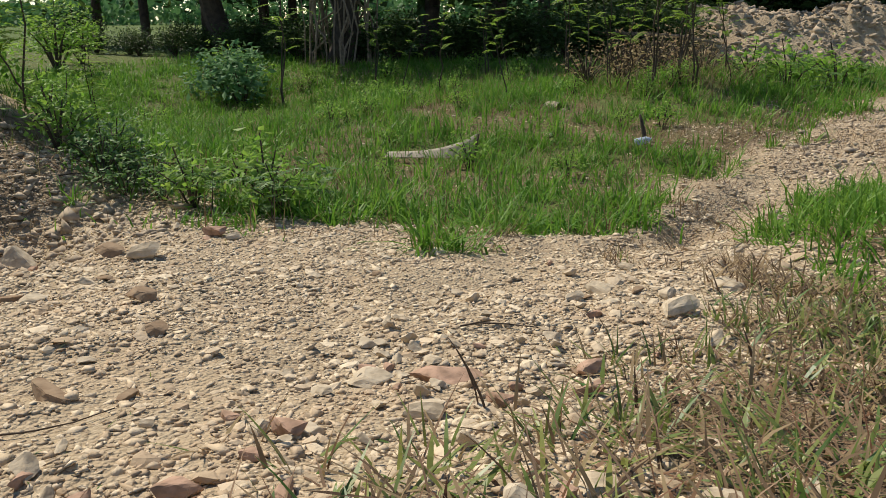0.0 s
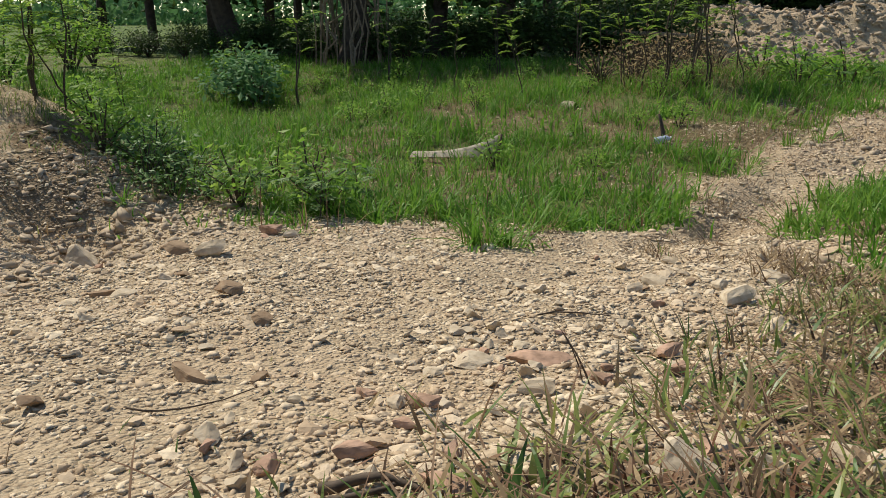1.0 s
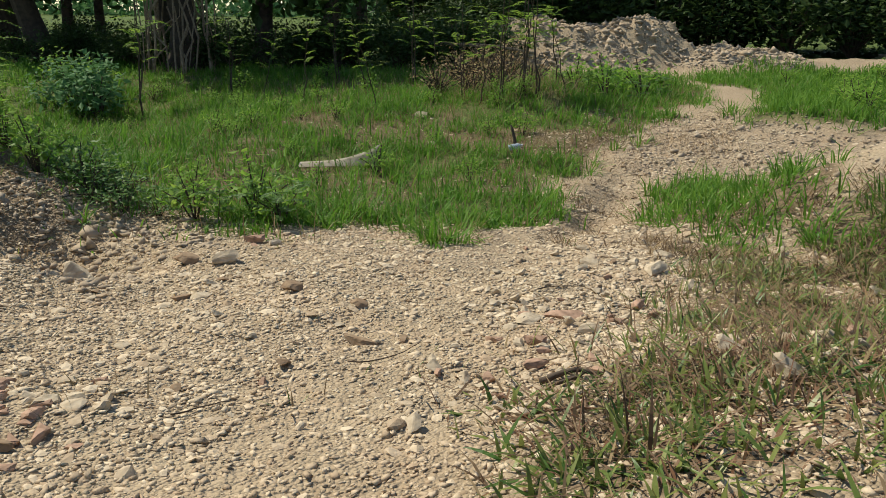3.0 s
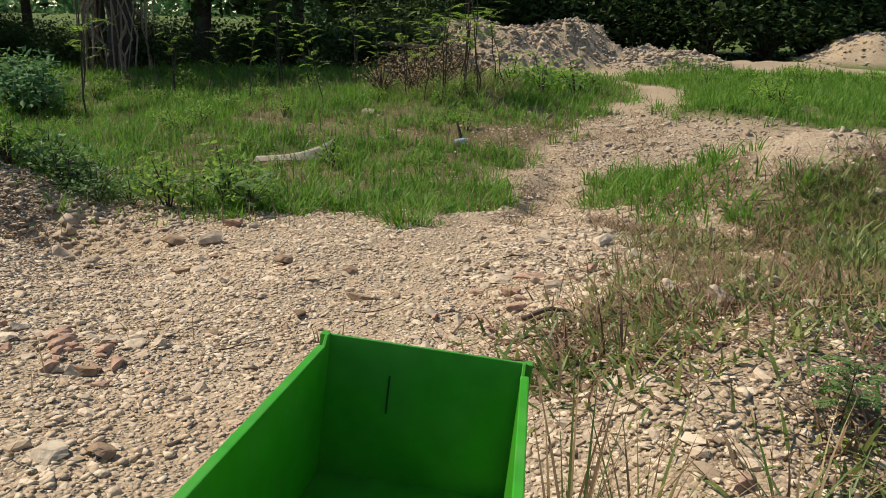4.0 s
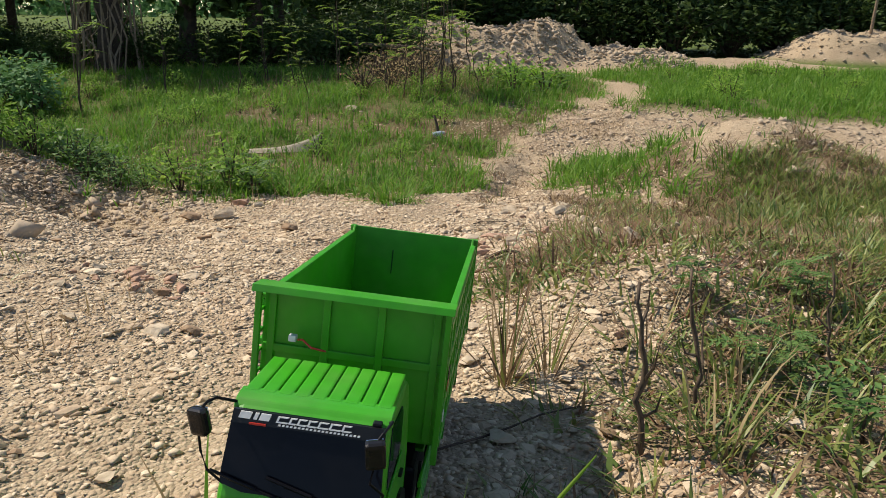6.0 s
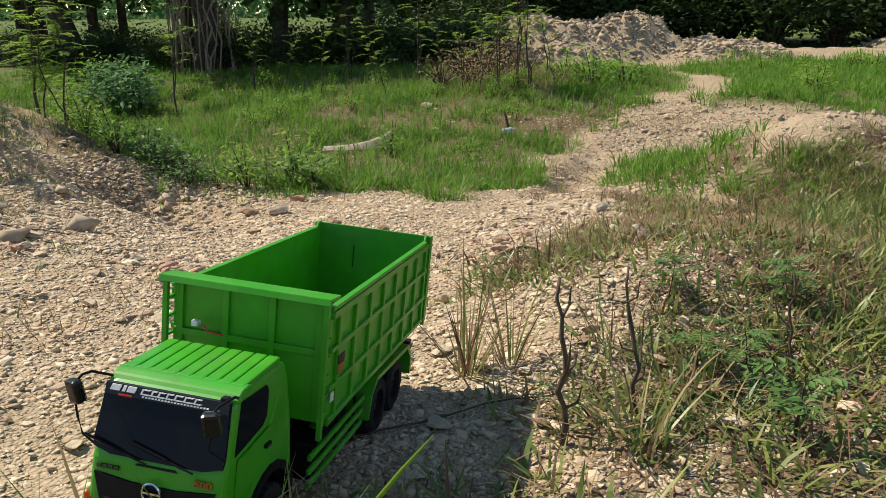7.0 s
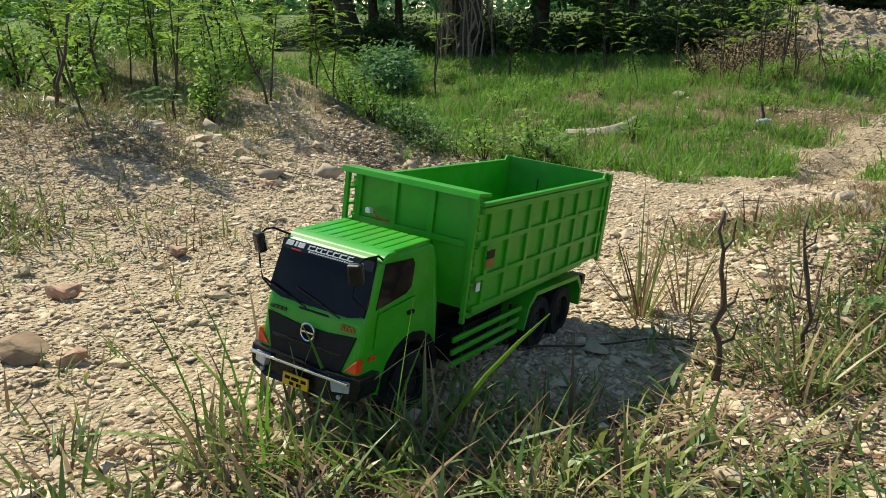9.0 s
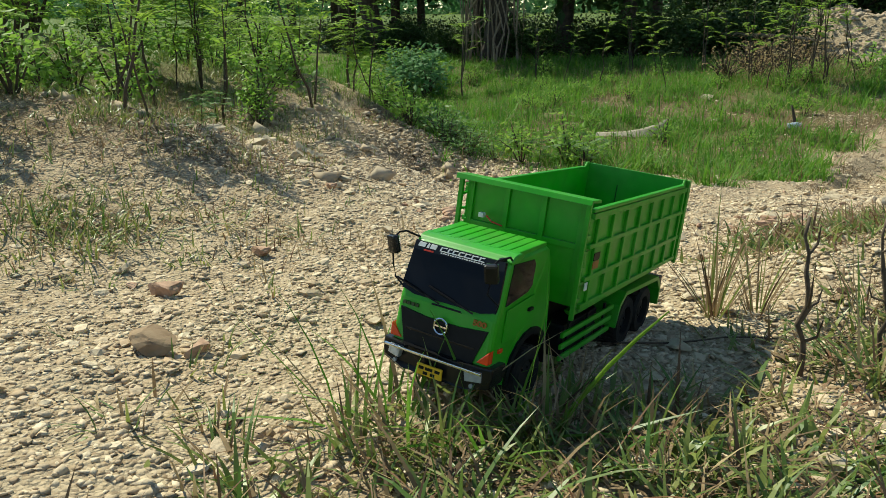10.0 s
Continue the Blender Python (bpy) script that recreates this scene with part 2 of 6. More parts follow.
def smooth_height(x, y):
    x, y = np.asarray(x, float), np.asarray(y, float)
    z = np.interp(y, (-60, -6, -3, -1.5, 0, 1.2, 2.3, 3.2, 4.6, 6, 9, 14), (0.5, 0.42, 0.29, 0.165, 0.0, -0.13, -0.26, -0.27, -0.17, -0.06, 0.02, 0.02))
    for a, b, s, t, k in HUMPS:
        z = z + k * np.exp(-((x - a) / s) ** 2 - ((y - b) / t) ** 2)
    return z


def height(x, y):
    x, y = np.asarray(x, float), np.asarray(y, float)
    z = smooth_height(x, y)
    near = np.exp(-(np.hypot(x, y + 1) / 14) ** 2)
    z = z + near * (0.035 * (bumps(x, y, 0.45, 1) - 0.5) + 0.02 * (bumps(x, y, 0.16, 2) - 0.5) + 0.016 * (bumps(x, y, 0.065, 3) - 0.5))
    for h in HEAPS:
        z = z + heap(x, y, *h)
    z = z + 0.11 * (bumps(x, y, 0.4, 17) - 0.5) * np.exp(-((x - 2.7) / 1.5) ** 2 - ((y - 3.0) / 1.7) ** 2) + 0.05 * (bumps(x, y, 0.16, 18) - 0.5) * np.exp(-((x - 2.7) / 1.5) ** 2 - ((y - 3.0) / 1.7) ** 2)
    z = z + (0.07 * (bumps(x, y, 0.3, 19) - 0.5) + 0.03 * (bumps(x, y, 0.12, 20) - 0.5)) * np.exp(-((x - 0.75 - 0.22 * (y - 3)) / 0.6) ** 2 - ((y - 3.3) / 1.6) ** 2)
    # the worn scarp of the bank, and the rut of the track
    u, w = 0.87 * (x + 1.60) - 0.49 * (y - 0.62), 0.49 * (x + 1.60) + 0.87 * (y - 0.62)
    z = z - 0.10 * np.exp(-(np.abs(u + 0.06 * (bumps(x, y, 0.2, 81) - 0.5)) / 0.52) ** 4 - (np.abs(w) / 0.43) ** 4)
    z = z - 0.06 * np.exp(-((x - 0.78 - 0.12 * (y - 3)) / 0.13) ** 2 - ((y - 2.7) / 0.8) ** 2) + 0.035 * np.exp(-((x - 0.55 - 0.12 * (y - 3)) / 0.09) ** 2 - ((y - 2.7) / 0.8) ** 2)
    # firm stand under the truck
    stand = np.exp(-(np.abs(x - 0.46) / 0.24) ** 4 - (np.abs(y + 2.17) / 0.48) ** 4)
    firm = 0.265 - 0.085 * (x - 0.375) - 0.109 * (y + 2.418) + 0.008 * (bumps(x, y, 0.07, 3) - 0.35)
    z = z + stand * (firm - z)
    # the low rise of turf beside it
    z = z + 0.04 * np.exp(-((x - 0.78) / 0.17) ** 2 - ((y + 2.52) / 0.24) ** 2)
    return z


MEADOW = ((-2.75, 2.3), (-1.95, 1.55), (-1.35, 1.35), (-0.95, 1.2), (-0.6, 1.55), (-0.25, 1.42), (0.02, 1.5), (0.2, 1.8), (0.40, 3.1), (0.60, 3.95),
          (0.9, 4.7), (1.3, 5.6), (1.75, 7.6), (1.6, 10.6), (-3, 11.5), (-16, 13), (-16, 3), (-5, 3.2))
BANK_TOP = ((1.78, 5.05), (2.35, 6.9), (2.6, 8.4), (1.7, 9.6), (2.2, 11.0), (3.4, 12.2), (16, 15), (16, 4.9), (3.8, 4.9), (2.4, 5.1))
DRY = ((1.10, 0.95), (0.99, 0.3), (0.92, -0.25), (0.80, -0.48), (0.60, -0.74), (0.60, -1.08), (0.80, -1.22), (0.96, -1.40), (1.03, -1.56), (0.98, -1.78), (0.78, -2.02), (0.64, -2.22), (0.42, -2.6), (0.2, -3.2), (-0.3, -4.6), (0.4, -6.2), (3.1, -7.4), (6.2, -5.6), (7.4, -2.2), (6.4, 1.2), (4.2, 2.6), (2.4, 1.9), (1.6, 1.6), (1.2, 1.25))
WEST = ((-1.2, -1.2), (-0.9, -2.2), (-0.7, -2.7), (-0.8, -4.2), (-7, -4.2), (-7, 3.4), (-3.3, 2.5), (-2.4, 1.4), (-1.95, 0.6), (-1.8, 0.0), (-1.5, -0.6))


def inside(poly, x, y, soft=0.25, wobble=0.25, seed=9):
    """1 within the outline, 0 outside, with an uneven soft edge."""
    x, y = np.asarray(x, float), np.asarray(y, float)
    x = x + wobble * (bumps(x, y, 0.35, seed) - 0.5)
    y = y + wobble * (bumps(x, y, 0.35, seed + 1) - 0.5)
    odd, near = np.zeros(x.shape, bool), np.full(x.shape, 1e9)
    for (x1, y1), (x2, y2) in zip(poly, poly[1:] + poly[:1]):
        cross = ((y1 > y) != (y2 > y)) & (x < (x2 - x1) * (y - y1) / ((y2 - y1) or 1e-9) + x1)
        odd ^= cross
        t = np.clip(((x - x1) * (x2 - x1) + (y - y1) * (y2 - y1)) / ((x2 - x1) ** 2 + (y2 - y1) ** 2), 0, 1)
        near = np.minimum(near, np.hypot(x - x1 - t * (x2 - x1), y - y1 - t * (y2 - y1)))
    return np.clip(0.5 + np.where(odd, near, -near) / soft, 0, 1)


def blob(x, y, cx, cy, rx, ry, seed=3):
    r = np.hypot((x - cx) / rx, (y - cy) / ry) + 0.5 * (bumps(x, y, 0.3, seed) - 0.5)
    return np.clip((1.15 - r) / 0.3, 0, 1)


def meadow(x, y):
    bare = np.maximum(blob(x, y, 0.0, 4.75, 0.75, 0.5), 0.8 * blob(x, y, -1.0, 4.9, 0.7, 0.4, 4))
    bare = np.maximum(bare, 0.9 * blob(x, y, -0.95, 3.2, 0.3, 0.3, 6))
    bare = np.maximum(bare, 0.95 * blob(x, y, -1.22, 3.62, 0.42, 0.25, 7))
    thin = 0.55 * (bumps(x, y, 0.8, 65) > 0.62) * (x > -2.5)
    return inside(MEADOW, x, y, 0.5, 0.5) * (1 - 0.85 * bare) * (1 - thin)


def patches(x, y):
    return np.maximum(np.maximum(blob(x, y, 1.38, 2.5, 0.42, 1.15), 0.9 * blob(x, y, 1.8, 1.4, 0.32, 0.28)), inside(BANK_TOP, x, y, 0.4))


def dry(x, y):
    return inside(DRY, x, y, 0.3) * np.clip(0.25 + 0.75 * np.clip((0.7 * bumps(x, y, 0.45, 31) + 0.3 * bumps(x, y, 0.15, 32) - 0.28) / 0.14, 0, 1) + 0.6 * np.clip((x - 0.95) / 0.4, 0, 1) + 0.5 * (y < -1.95) + 0.7 * blob(x, y, 0.95, -0.85, 0.45, 0.42), 0, 1)


def west(x, y):
    return inside(WEST, x, y, 0.7, 0.6) * (0.25 + 0.75 * bumps(x, y, 0.35, 41)) * (1 - 0.85 * blob(x, y, -1.85, 0.9, 0.45, 0.55))


def patchy(x, y):
    """Dense mats of growth with stony gaps between them."""
    k = 0.6 * bumps(x, y, 0.30, 171) + 0.4 * bumps(x, y, 0.12, 172)
    mat = np.clip((-0.45 - y) / 0.2, 0, 1) * np.clip((y + 1.75) / 0.3, 0, 1)
    return np.clip((k - 0.36 + 0.10 * mat) / 0.14, 0.06 + 0.34 * mat, 1)


# ---- helpers for things ----
def link(name, bm, mat, parent=None, label="", smooth=False):
    me = bpy.data.meshes.new(name)
    bm.to_mesh(me)
    bm.free()
    for m in (mat if isinstance(mat, (list, tuple)) else (mat,)):
        me.materials.append(m)
    if smooth:
        me.polygons.foreach_set("use_smooth", [True] * len(me.polygons))
    ob = new(name, me)
    ob.parent = parent
    return tagged(ob, label) if label else ob


def part(name, bm, mat, parent, label="", smooth=False):
    return link(name, bm, mat, parent, label, smooth)


def thing(name, m, label, category, group="", kind=""):
    ob = new(name)
    ob.empty_display_size = 0.05
    ob.matrix_basis = m
    return tagged(ob, label, category, group, kind)


def mesh_of(name, verts, faces, mats, smooth=False, index=None):
    """A mesh from arrays: verts (n, 3); faces a list of (m, k) arrays."""
    me = bpy.data.meshes.new(name)
    verts = np.ascontiguousarray(verts, np.float32)
    me.vertices.add(len(verts))
    me.vertices.foreach_set("co", verts.ravel())
    loops = np.concatenate([f.ravel() for f in faces]).astype(np.int32)
    sizes = np.concatenate([np.full(len(f), f.shape[1]) for f in faces]).astype(np.int32)
    me.loops.add(len(loops))
    me.loops.foreach_set("vertex_index", loops)
    me.polygons.add(len(sizes))
    me.polygons.foreach_set("loop_start", np.concatenate([[0], np.cumsum(sizes)[:-1]]).astype(np.int32))
    me.polygons.foreach_set("use_smooth", np.full(len(sizes), smooth))
    for m in mats:
        me.materials.append(m)
    if index is not None:
        me.polygons.foreach_set("material_index", index.astype(np.int32))
    me.update(calc_edges=True)
    return me


def box(bm, x0, x1, y0, y1, z0, z1, bevel=0.0):
    before = set(bm.verts)
    vs = [bm.verts.new((x, y, z)) for x in (x0, x1) for y in (y0, y1) for z in (z0, z1)]
    for f in ((0, 1, 3, 2), (4, 6, 7, 5), (0, 4, 5, 1), (2, 3, 7, 6), (0, 2, 6, 4), (1, 5, 7, 3)):
        bm.faces.new([vs[i] for i in f])
    if bevel:
        edges = list({e for v in vs for e in v.link_edges})
        bmesh.ops.bevel(bm, geom=edges, offset=bevel, segments=2, affect="EDGES", profile=0.6)
    return [v for v in bm.verts if v not in before]


def boxed(*args, bevel=0.0015):
    bm = bmesh.new()
    box(bm, *args, bevel=bevel)
    bmesh.ops.recalc_face_normals(bm, faces=bm.faces)
    return bm


def slab(outline, y0, y1, bevel=0.0, axis="y"):
    """A plate with that outline in x and z (or y and z, or x and y), from y0 to y1."""
    bm = bmesh.new()
    place = {"y": lambda a, b, c: (a, c, b), "x": lambda a, b, c: (c, a, b), "z": lambda a, b, c: (a, b, c)}[axis]
    lo = [bm.verts.new(place(a, b, y0)) for a, b in outline]
    hi = [bm.verts.new(place(a, b, y1)) for a, b in outline]
    bm.faces.new(lo)
    bm.faces.new(hi[::-1])
    for i in range(len(lo)):
        j = (i + 1) % len(lo)
        bm.faces.new((lo[j], lo[i], hi[i], hi[j]))
    bmesh.ops.recalc_face_normals(bm, faces=bm.faces)
    if bevel:
        bmesh.ops.bevel(bm, geom=list(bm.edges), offset=bevel, segments=2, affect="EDGES", profile=0.6)
    return bm


def tube(bm, points, radii, sides=7):
    """A round limb along the points, closed at both ends."""
    pts = [Vector(p) for p in points]
    rings = []
    for i, p in enumerate(pts):
        d = (pts[min(i + 1, len(pts) - 1)] - pts[max(i - 1, 0)]).normalized()
        a = d.orthogonal().normalized() if abs(d.z) > 0.9 else d.cross(Vector((0, 0, 1))).normalized()
        b = d.cross(a)
        r = radii[i] if isinstance(radii, (list, tuple)) else radii
        rings.append([bm.verts.new(p + r * (math.cos(k * math.tau / sides) * a + math.sin(k * math.tau / sides) * b)) for k in range(sides)])
    for r0, r1 in zip(rings, rings[1:]):
        for k in range(sides):
            bm.faces.new((r0[k], r0[(k + 1) % sides], r1[(k + 1) % sides], r1[k]))
    bm.faces.new(rings[0][::-1])
    bm.faces.new(rings[-1])


def disc(bm, centre, radius, half, axis="y", sides=28, dish=0.0):
    """A wheel-like drum about an axis along y (or x) with bevelled rims."""
    profile = [(0.0, half - dish), (radius * 0.55, half - dish), (radius * 0.6, half), (radius * 0.92, half), (radius, half * 0.72), (radius, -half * 0.72), (radius * 0.92, -half), (0.0, -half)]
    rings = []
    for r, h in profile:
        ring = []
        for k in range(sides if r else 1):
            a = k * math.tau / sides
            p = (r * math.cos(a), h, r * math.sin(a)) if axis == "y" else (h, r * math.cos(a), r * math.sin(a))
            ring.append(bm.verts.new(Vector(p) + Vector(centre)))
        rings.append(ring)
    for r0, r1 in zip(rings, rings[1:]):
        for k in range(sides):
            j = (k + 1) % sides
            if len(r0) == 1:
                bm.faces.new((r0[0], r1[j], r1[k]))
            elif len(r1) == 1:
                bm.faces.new((r0[k], r0[j], r1[0]))
            else:
                bm.faces.new((r0[k], r0[j], r1[j], r1[k]))
    bmesh.ops.recalc_face_normals(bm, faces=bm.faces)


rng = np.random.default_rng(7)


def spread(n, x0, x1, y0, y1, chance):
    """Up to n places in the rectangle, kept by the chance there."""
    x, y = rng.uniform(x0, x1, n), rng.uniform(y0, y1, n)
    keep = rng.random(n) < chance(x, y)
    return x[keep], y[keep]


def blades(base, length, width, lean, turn, curl, steps=3):
    """Grass blades as tapered bent strips: arrays of root (n, 3), length, width, lean (radians from upright), heading, further bend."""
    n = len(base)
    out = np.stack([np.cos(turn), np.sin(turn), np.zeros(n)], 1)
    side = np.stack([-np.sin(turn), np.cos(turn), np.zeros(n)], 1)
    twist = rng.normal(0, 0.5, n)[:, None]
    p, rows = base.copy(), []
    for i in range(steps + 1):
        f = i / steps
        a = (lean + curl * f)[:, None]
        across = side * np.cos(twist * f) + np.array([0, 0, 1.0]) * np.sin(twist * f)
        w = (width * (1 - f ** 1.7) * (0.75 + 0.25 * min(1, 4 * f)) / 2)[:, None]
        rows += [p - across * w, p + across * w] if i < steps else [p]
        p = p + (length / steps)[:, None] * (out * np.sin(a) + np.array([0, 0, 1.0]) * np.cos(a))
    per = 2 * steps + 1
    verts = np.stack(rows, 1).reshape(-1, 3)
    o = (np.arange(n) * per)[:, None]
    quads = np.concatenate([o + np.array([2 * i, 2 * i + 1, 2 * i + 3, 2 * i + 2]) for i in range(steps - 1)])
    tips = o + np.array([2 * steps - 2, 2 * steps - 1, 2 * steps])
    return verts, [quads, tips]


def joined(pieces):
    """Several (verts, faces) as one."""
    verts, by = [], {}
    n = 0
    for v, fs in pieces:
        for f in fs:
            by.setdefault(f.shape[1], []).append(f + n)
        verts.append(v)
        n += len(v)
    return np.concatenate(verts), [np.concatenate(by[k]) for k in sorted(by)]


def on_ground(x, y, sink=0.0):
    return np.stack([x, y, height(x, y) - sink], 1)


# ---- ground ----
def build_ground():
    def axis(lo, hi, step, far_lo, far_hi, grow):
        mid = list(np.arange(lo, hi + step / 2, step))
        s, up = step, [mid[-1]]
        while up[-1] < far_hi:
            s = min(s * grow, 0.11) if abs(up[-1]) < 18 else s * 1.14
            up.append(up[-1] + s)
        s, down = step, [mid[0]]
        while down[-1] > far_lo:
            s = min(s * grow, 0.14) if abs(down[-1]) < 8 else s * 1.14
            down.append(down[-1] - s)
        return np.array(down[:0:-1] + mid + up[1:])
    xs = axis(-2.4, 2.6, 0.03, -900, 900, 1.06)
    ys = axis(-3.4, 3.0, 0.03, -300, 1500, 1.05)
    gx, gy = np.meshgrid(xs, ys)
    x, y = gx.ravel(), gy.ravel()
    z = height(x, y)
    nx, ny = len(xs), len(ys)
    i = (np.arange(ny - 1)[:, None] * nx + np.arange(nx - 1)[None]).ravel()
    me = mesh_of("ground", np.stack([x, y, z], 1), [np.stack([i, i + 1, i + nx + 1, i + nx], 1)], [GROUND], smooth=True)
    lawn = inside(MEADOW, x, y, 0.5, 0.5)
    cover = np.maximum.reduce([0.9 * inside(MEADOW, x, y, 0.28, 0.4), 0.75 * patches(x, y), dry(x, y) * (0.3 + 0.7 * patchy(x, y)) * np.where(x > 3, 0.75, 1), 0.3 * blob(x, y, 0.7, 2.9, 0.7, 1.5, 35) * bumps(x, y, 0.14, 36), 0.6 * west(x, y), 0.7 * blob(x, y, -2.08, 1.08, 0.22, 0.3), 0.85 * blob(x, y, -2.35, 1.6, 0.4, 0.4), 0.7 * blob(x, y, -1.42, -1.2, 0.35, 0.4), 0.25 * blob(x, y, 2.2, 1.6, 1.4, 0.7, 12) * bumps(x, y, 0.4, 13)])
    cover = np.maximum(cover, np.clip((y - 14) / 3, 0, 1))
    open_soil = np.maximum.reduce([heap(x, y, *h[:4], 1.0, *h[5:]) for h in HEAPS])
    cover = np.where(y > 10, np.clip(cover - 3 * open_soil, 0, 1) + 0.14 * np.clip(3 * open_soil, 0, 1) * (0.5 + 0.5 * bumps(x, y, 0.5, 38)), cover)
    turf = np.maximum.reduce([np.clip((np.hypot(x, y) - 24) / 10, 0, 1), 0.75 * meadow(x, y), 0.35 * lawn, 0.6 * inside(BANK_TOP, x, y, 0.5), np.clip((y - 8.8) / 2, 0, 1) * (np.abs(x - 1.3) > 1.8) * 0.95,
                              np.clip((-x - 2.6) / 1.2, 0, 1) * 0.7, np.clip((x - 5) / 3, 0, 1) * 0.7, 0.45 * np.clip((-y - 3.6) / 2, 0, 1) * np.clip((0.7 * bumps(x, y, 0.9, 37) + 0.3 * bumps(x, y, 0.25, 39) - 0.36) / 0.2, 0, 1), 0.35 * dry(x, y) * np.clip((x - 1.6) / 1.5, 0, 1)])
    turf = np.where((y > 8) & (y < 20), np.clip(turf - 3 * open_soil, 0, 1), turf)
    for name, v in (("cover", cover), ("turf", turf)):
        me.attributes.new(name, "FLOAT", "POINT").data.foreach_set("value", v.astype(np.float32))
    return tagged(new("ground", me), "uneven beige gravel and sandy soil ground with a worn track", "ground", kind="structure")


build_ground()


# ---- the model dump truck ----
def build_truck():
    m = Matrix(((-0.012, 0.9955, 0.088, 0.443), (-0.994, -0.021, 0.108, -2.124), (0.109, -0.086, 0.990, 0.229), (0, 0, 0, 1)))
    q = m.to_quaternion()
    truck = thing("dump_truck", Matrix.LocRotScale(m.translation, q, (1.0, 0.93, 1.0)), "bright green plastic model dump truck with black bumper and tinted windows", "toy truck")

    # chassis
    bm = bmesh.new()
    for s in (-1, 1):
        box(bm, -0.34, 0.37, s * 0.036 - 0.006, s * 0.036 + 0.006, 0.062, 0.09)
    for x in (-0.33, -0.2, -0.02, 0.14, 0.3):
        box(bm, x - 0.008, x + 0.008, -0.036, 0.036, 0.066, 0.086)
    part("chassis", bm, BLACK, truck, "black ladder chassis")
    for x in (0.3, -0.125, -0.235):
        bm = bmesh.new()
        disc(bm, (x, 0, 0.05), 0.008, 0.085, sides=10)
        part("axle", bm, BLACK, truck)

    # wheels
    def wheel(x, y, half):
        bm = bmesh.new()
        disc(bm, (x, y, 0.05), 0.05, half, dish=half * 0.5)
        tyre_wall = part("wheel", bm, TYRE, truck, "dusty black rubber tyre", smooth=False)
        bm = bmesh.new()
        s = 1 if y > 0 else -1
        disc(bm, (x, y + s * half * 0.35, 0.05), 0.028, 0.006)
        for k in range(6):
            a = k * math.tau / 6
            box(bm, x + 0.018 * math.cos(a) - 0.002, x + 0.018 * math.cos(a) + 0.002, y + s * half * 0.35 - 0.001, y + s * half * 0.35 + s * 0.009, 0.05 + 0.018 * math.sin(a) - 0.002, 0.05 + 0.018 * math.sin(a) + 0.002)
        part("rim", bm, RIM, tyre_wall)
        bm = bmesh.new()
        for k in range(26):
            a = k * math.tau / 26
            vs = box(bm, -0.003, 0.003, -half * 0.8, half * 0.8, 0.0, 0.0022)
            bmesh.ops.transform(bm, matrix=Matrix.Translation((x, y, 0.05)) @ Matrix.Rotation(a, 4, "Y") @ Matrix.Translation((0, 0, 0.0495)), verts=vs)
        part("tread", bm, TYRE, tyre_wall)
    for s in (-1, 1):
        wheel(0.3, s * 0.078, 0.017)
        for x in (-0.125, -0.235):
            wheel(x, s * 0.084, 0.026)

    # cab: a shell over a side outline with wheel arches
    arch = [(0.3 + 0.07 * math.cos(a), 0.058 + 0.07 * math.sin(a)) for a in (math.pi * (1 - k / 10) for k in range(11))]
    outline = [(0.222, 0.07), *arch, (0.39, 0.065), (0.426, 0.066), (0.428, 0.1), (0.419, 0.165), (0.397, 0.242), (0.382, 0.252), (0.272, 0.256), (0.256, 0.249), (0.246, 0.225), (0.234, 0.16)]
    bm = slab(outline, -0.09, 0.09)
    for v in bm.verts:   # narrower towards the roof, rounded front
        k = max(0.0, (v.co.z - 0.16) / 0.1)
        v.co.y *= 1 - 0.05 * k
        if v.co.x > 0.38:
            v.co.y *= 0.985
    rim = [e for e in bm.edges if e.verts[0].co.y * e.verts[1].co.y > 0 and min(e.verts[0].co.z, e.verts[1].co.z) > 0.062 and (max(e.verts[0].co.z, e.verts[1].co.z) > 0.14 or min(e.verts[0].co.x, e.verts[1].co.x) > 0.4)]
    bmesh.ops.bevel(bm, geom=rim, offset=0.011, segments=4, affect="EDGES", profile=0.55)
    cab = part("cab", bm, GREEN, truck, "glossy green cab shell")
    bm = slab([(0.362, 0.2545), (0.372, 0.2585), (0.384, 0.2578), (0.394, 0.2545), (0.4005, 0.2485), (0.3995, 0.2445), (0.38, 0.247)], -0.086, 0.086, bevel=0.002)
    for v in bm.verts:   # swept back at the corners
        v.co.x -= 55 * max(0.0, abs(v.co.y) - 0.07) ** 2
        v.co.z -= 20 * max(0.0, abs(v.co.y) - 0.074) ** 2
    part("roof_lip", bm, GREEN, cab)
    for k in range(9):   # pressed ribs along the roof
        y = -0.0732 + k * 0.0183
        bm = bmesh.new()
        for v in box(bm, 0.268, 0.3685, y - 0.0083, y + 0.0083, 0.2465, 0.2605, bevel=0.0024):
            v.co.z -= (v.co.x - 0.246) * 0.030
        part("roof_rib", bm, GREEN, cab)

    def on_front(y, z, lift=0.0):
        """A place on the sloping windscreen or the face below it."""
        x = 0.419 - (z - 0.165) / 0.077 * 0.022 if z > 0.165 else 0.428 - (z - 0.1) / 0.065 * 0.009
        return Vector((x + lift, y, z))

    def front_plate(corners, thick, lift):
        bm = bmesh.new()
        lo = [bm.verts.new(on_front(y, z, lift - thick)) for y, z in corners]
        hi = [bm.verts.new(on_front(y, z, lift)) for y, z in corners]
        bm.faces.new(lo)
        bm.faces.new(hi[::-1])
        for i in range(len(lo)):
            j = (i + 1) % len(lo)
            bm.faces.new((lo[j], lo[i], hi[i], hi[j]))
        bmesh.ops.recalc_face_normals(bm, faces=bm.faces)
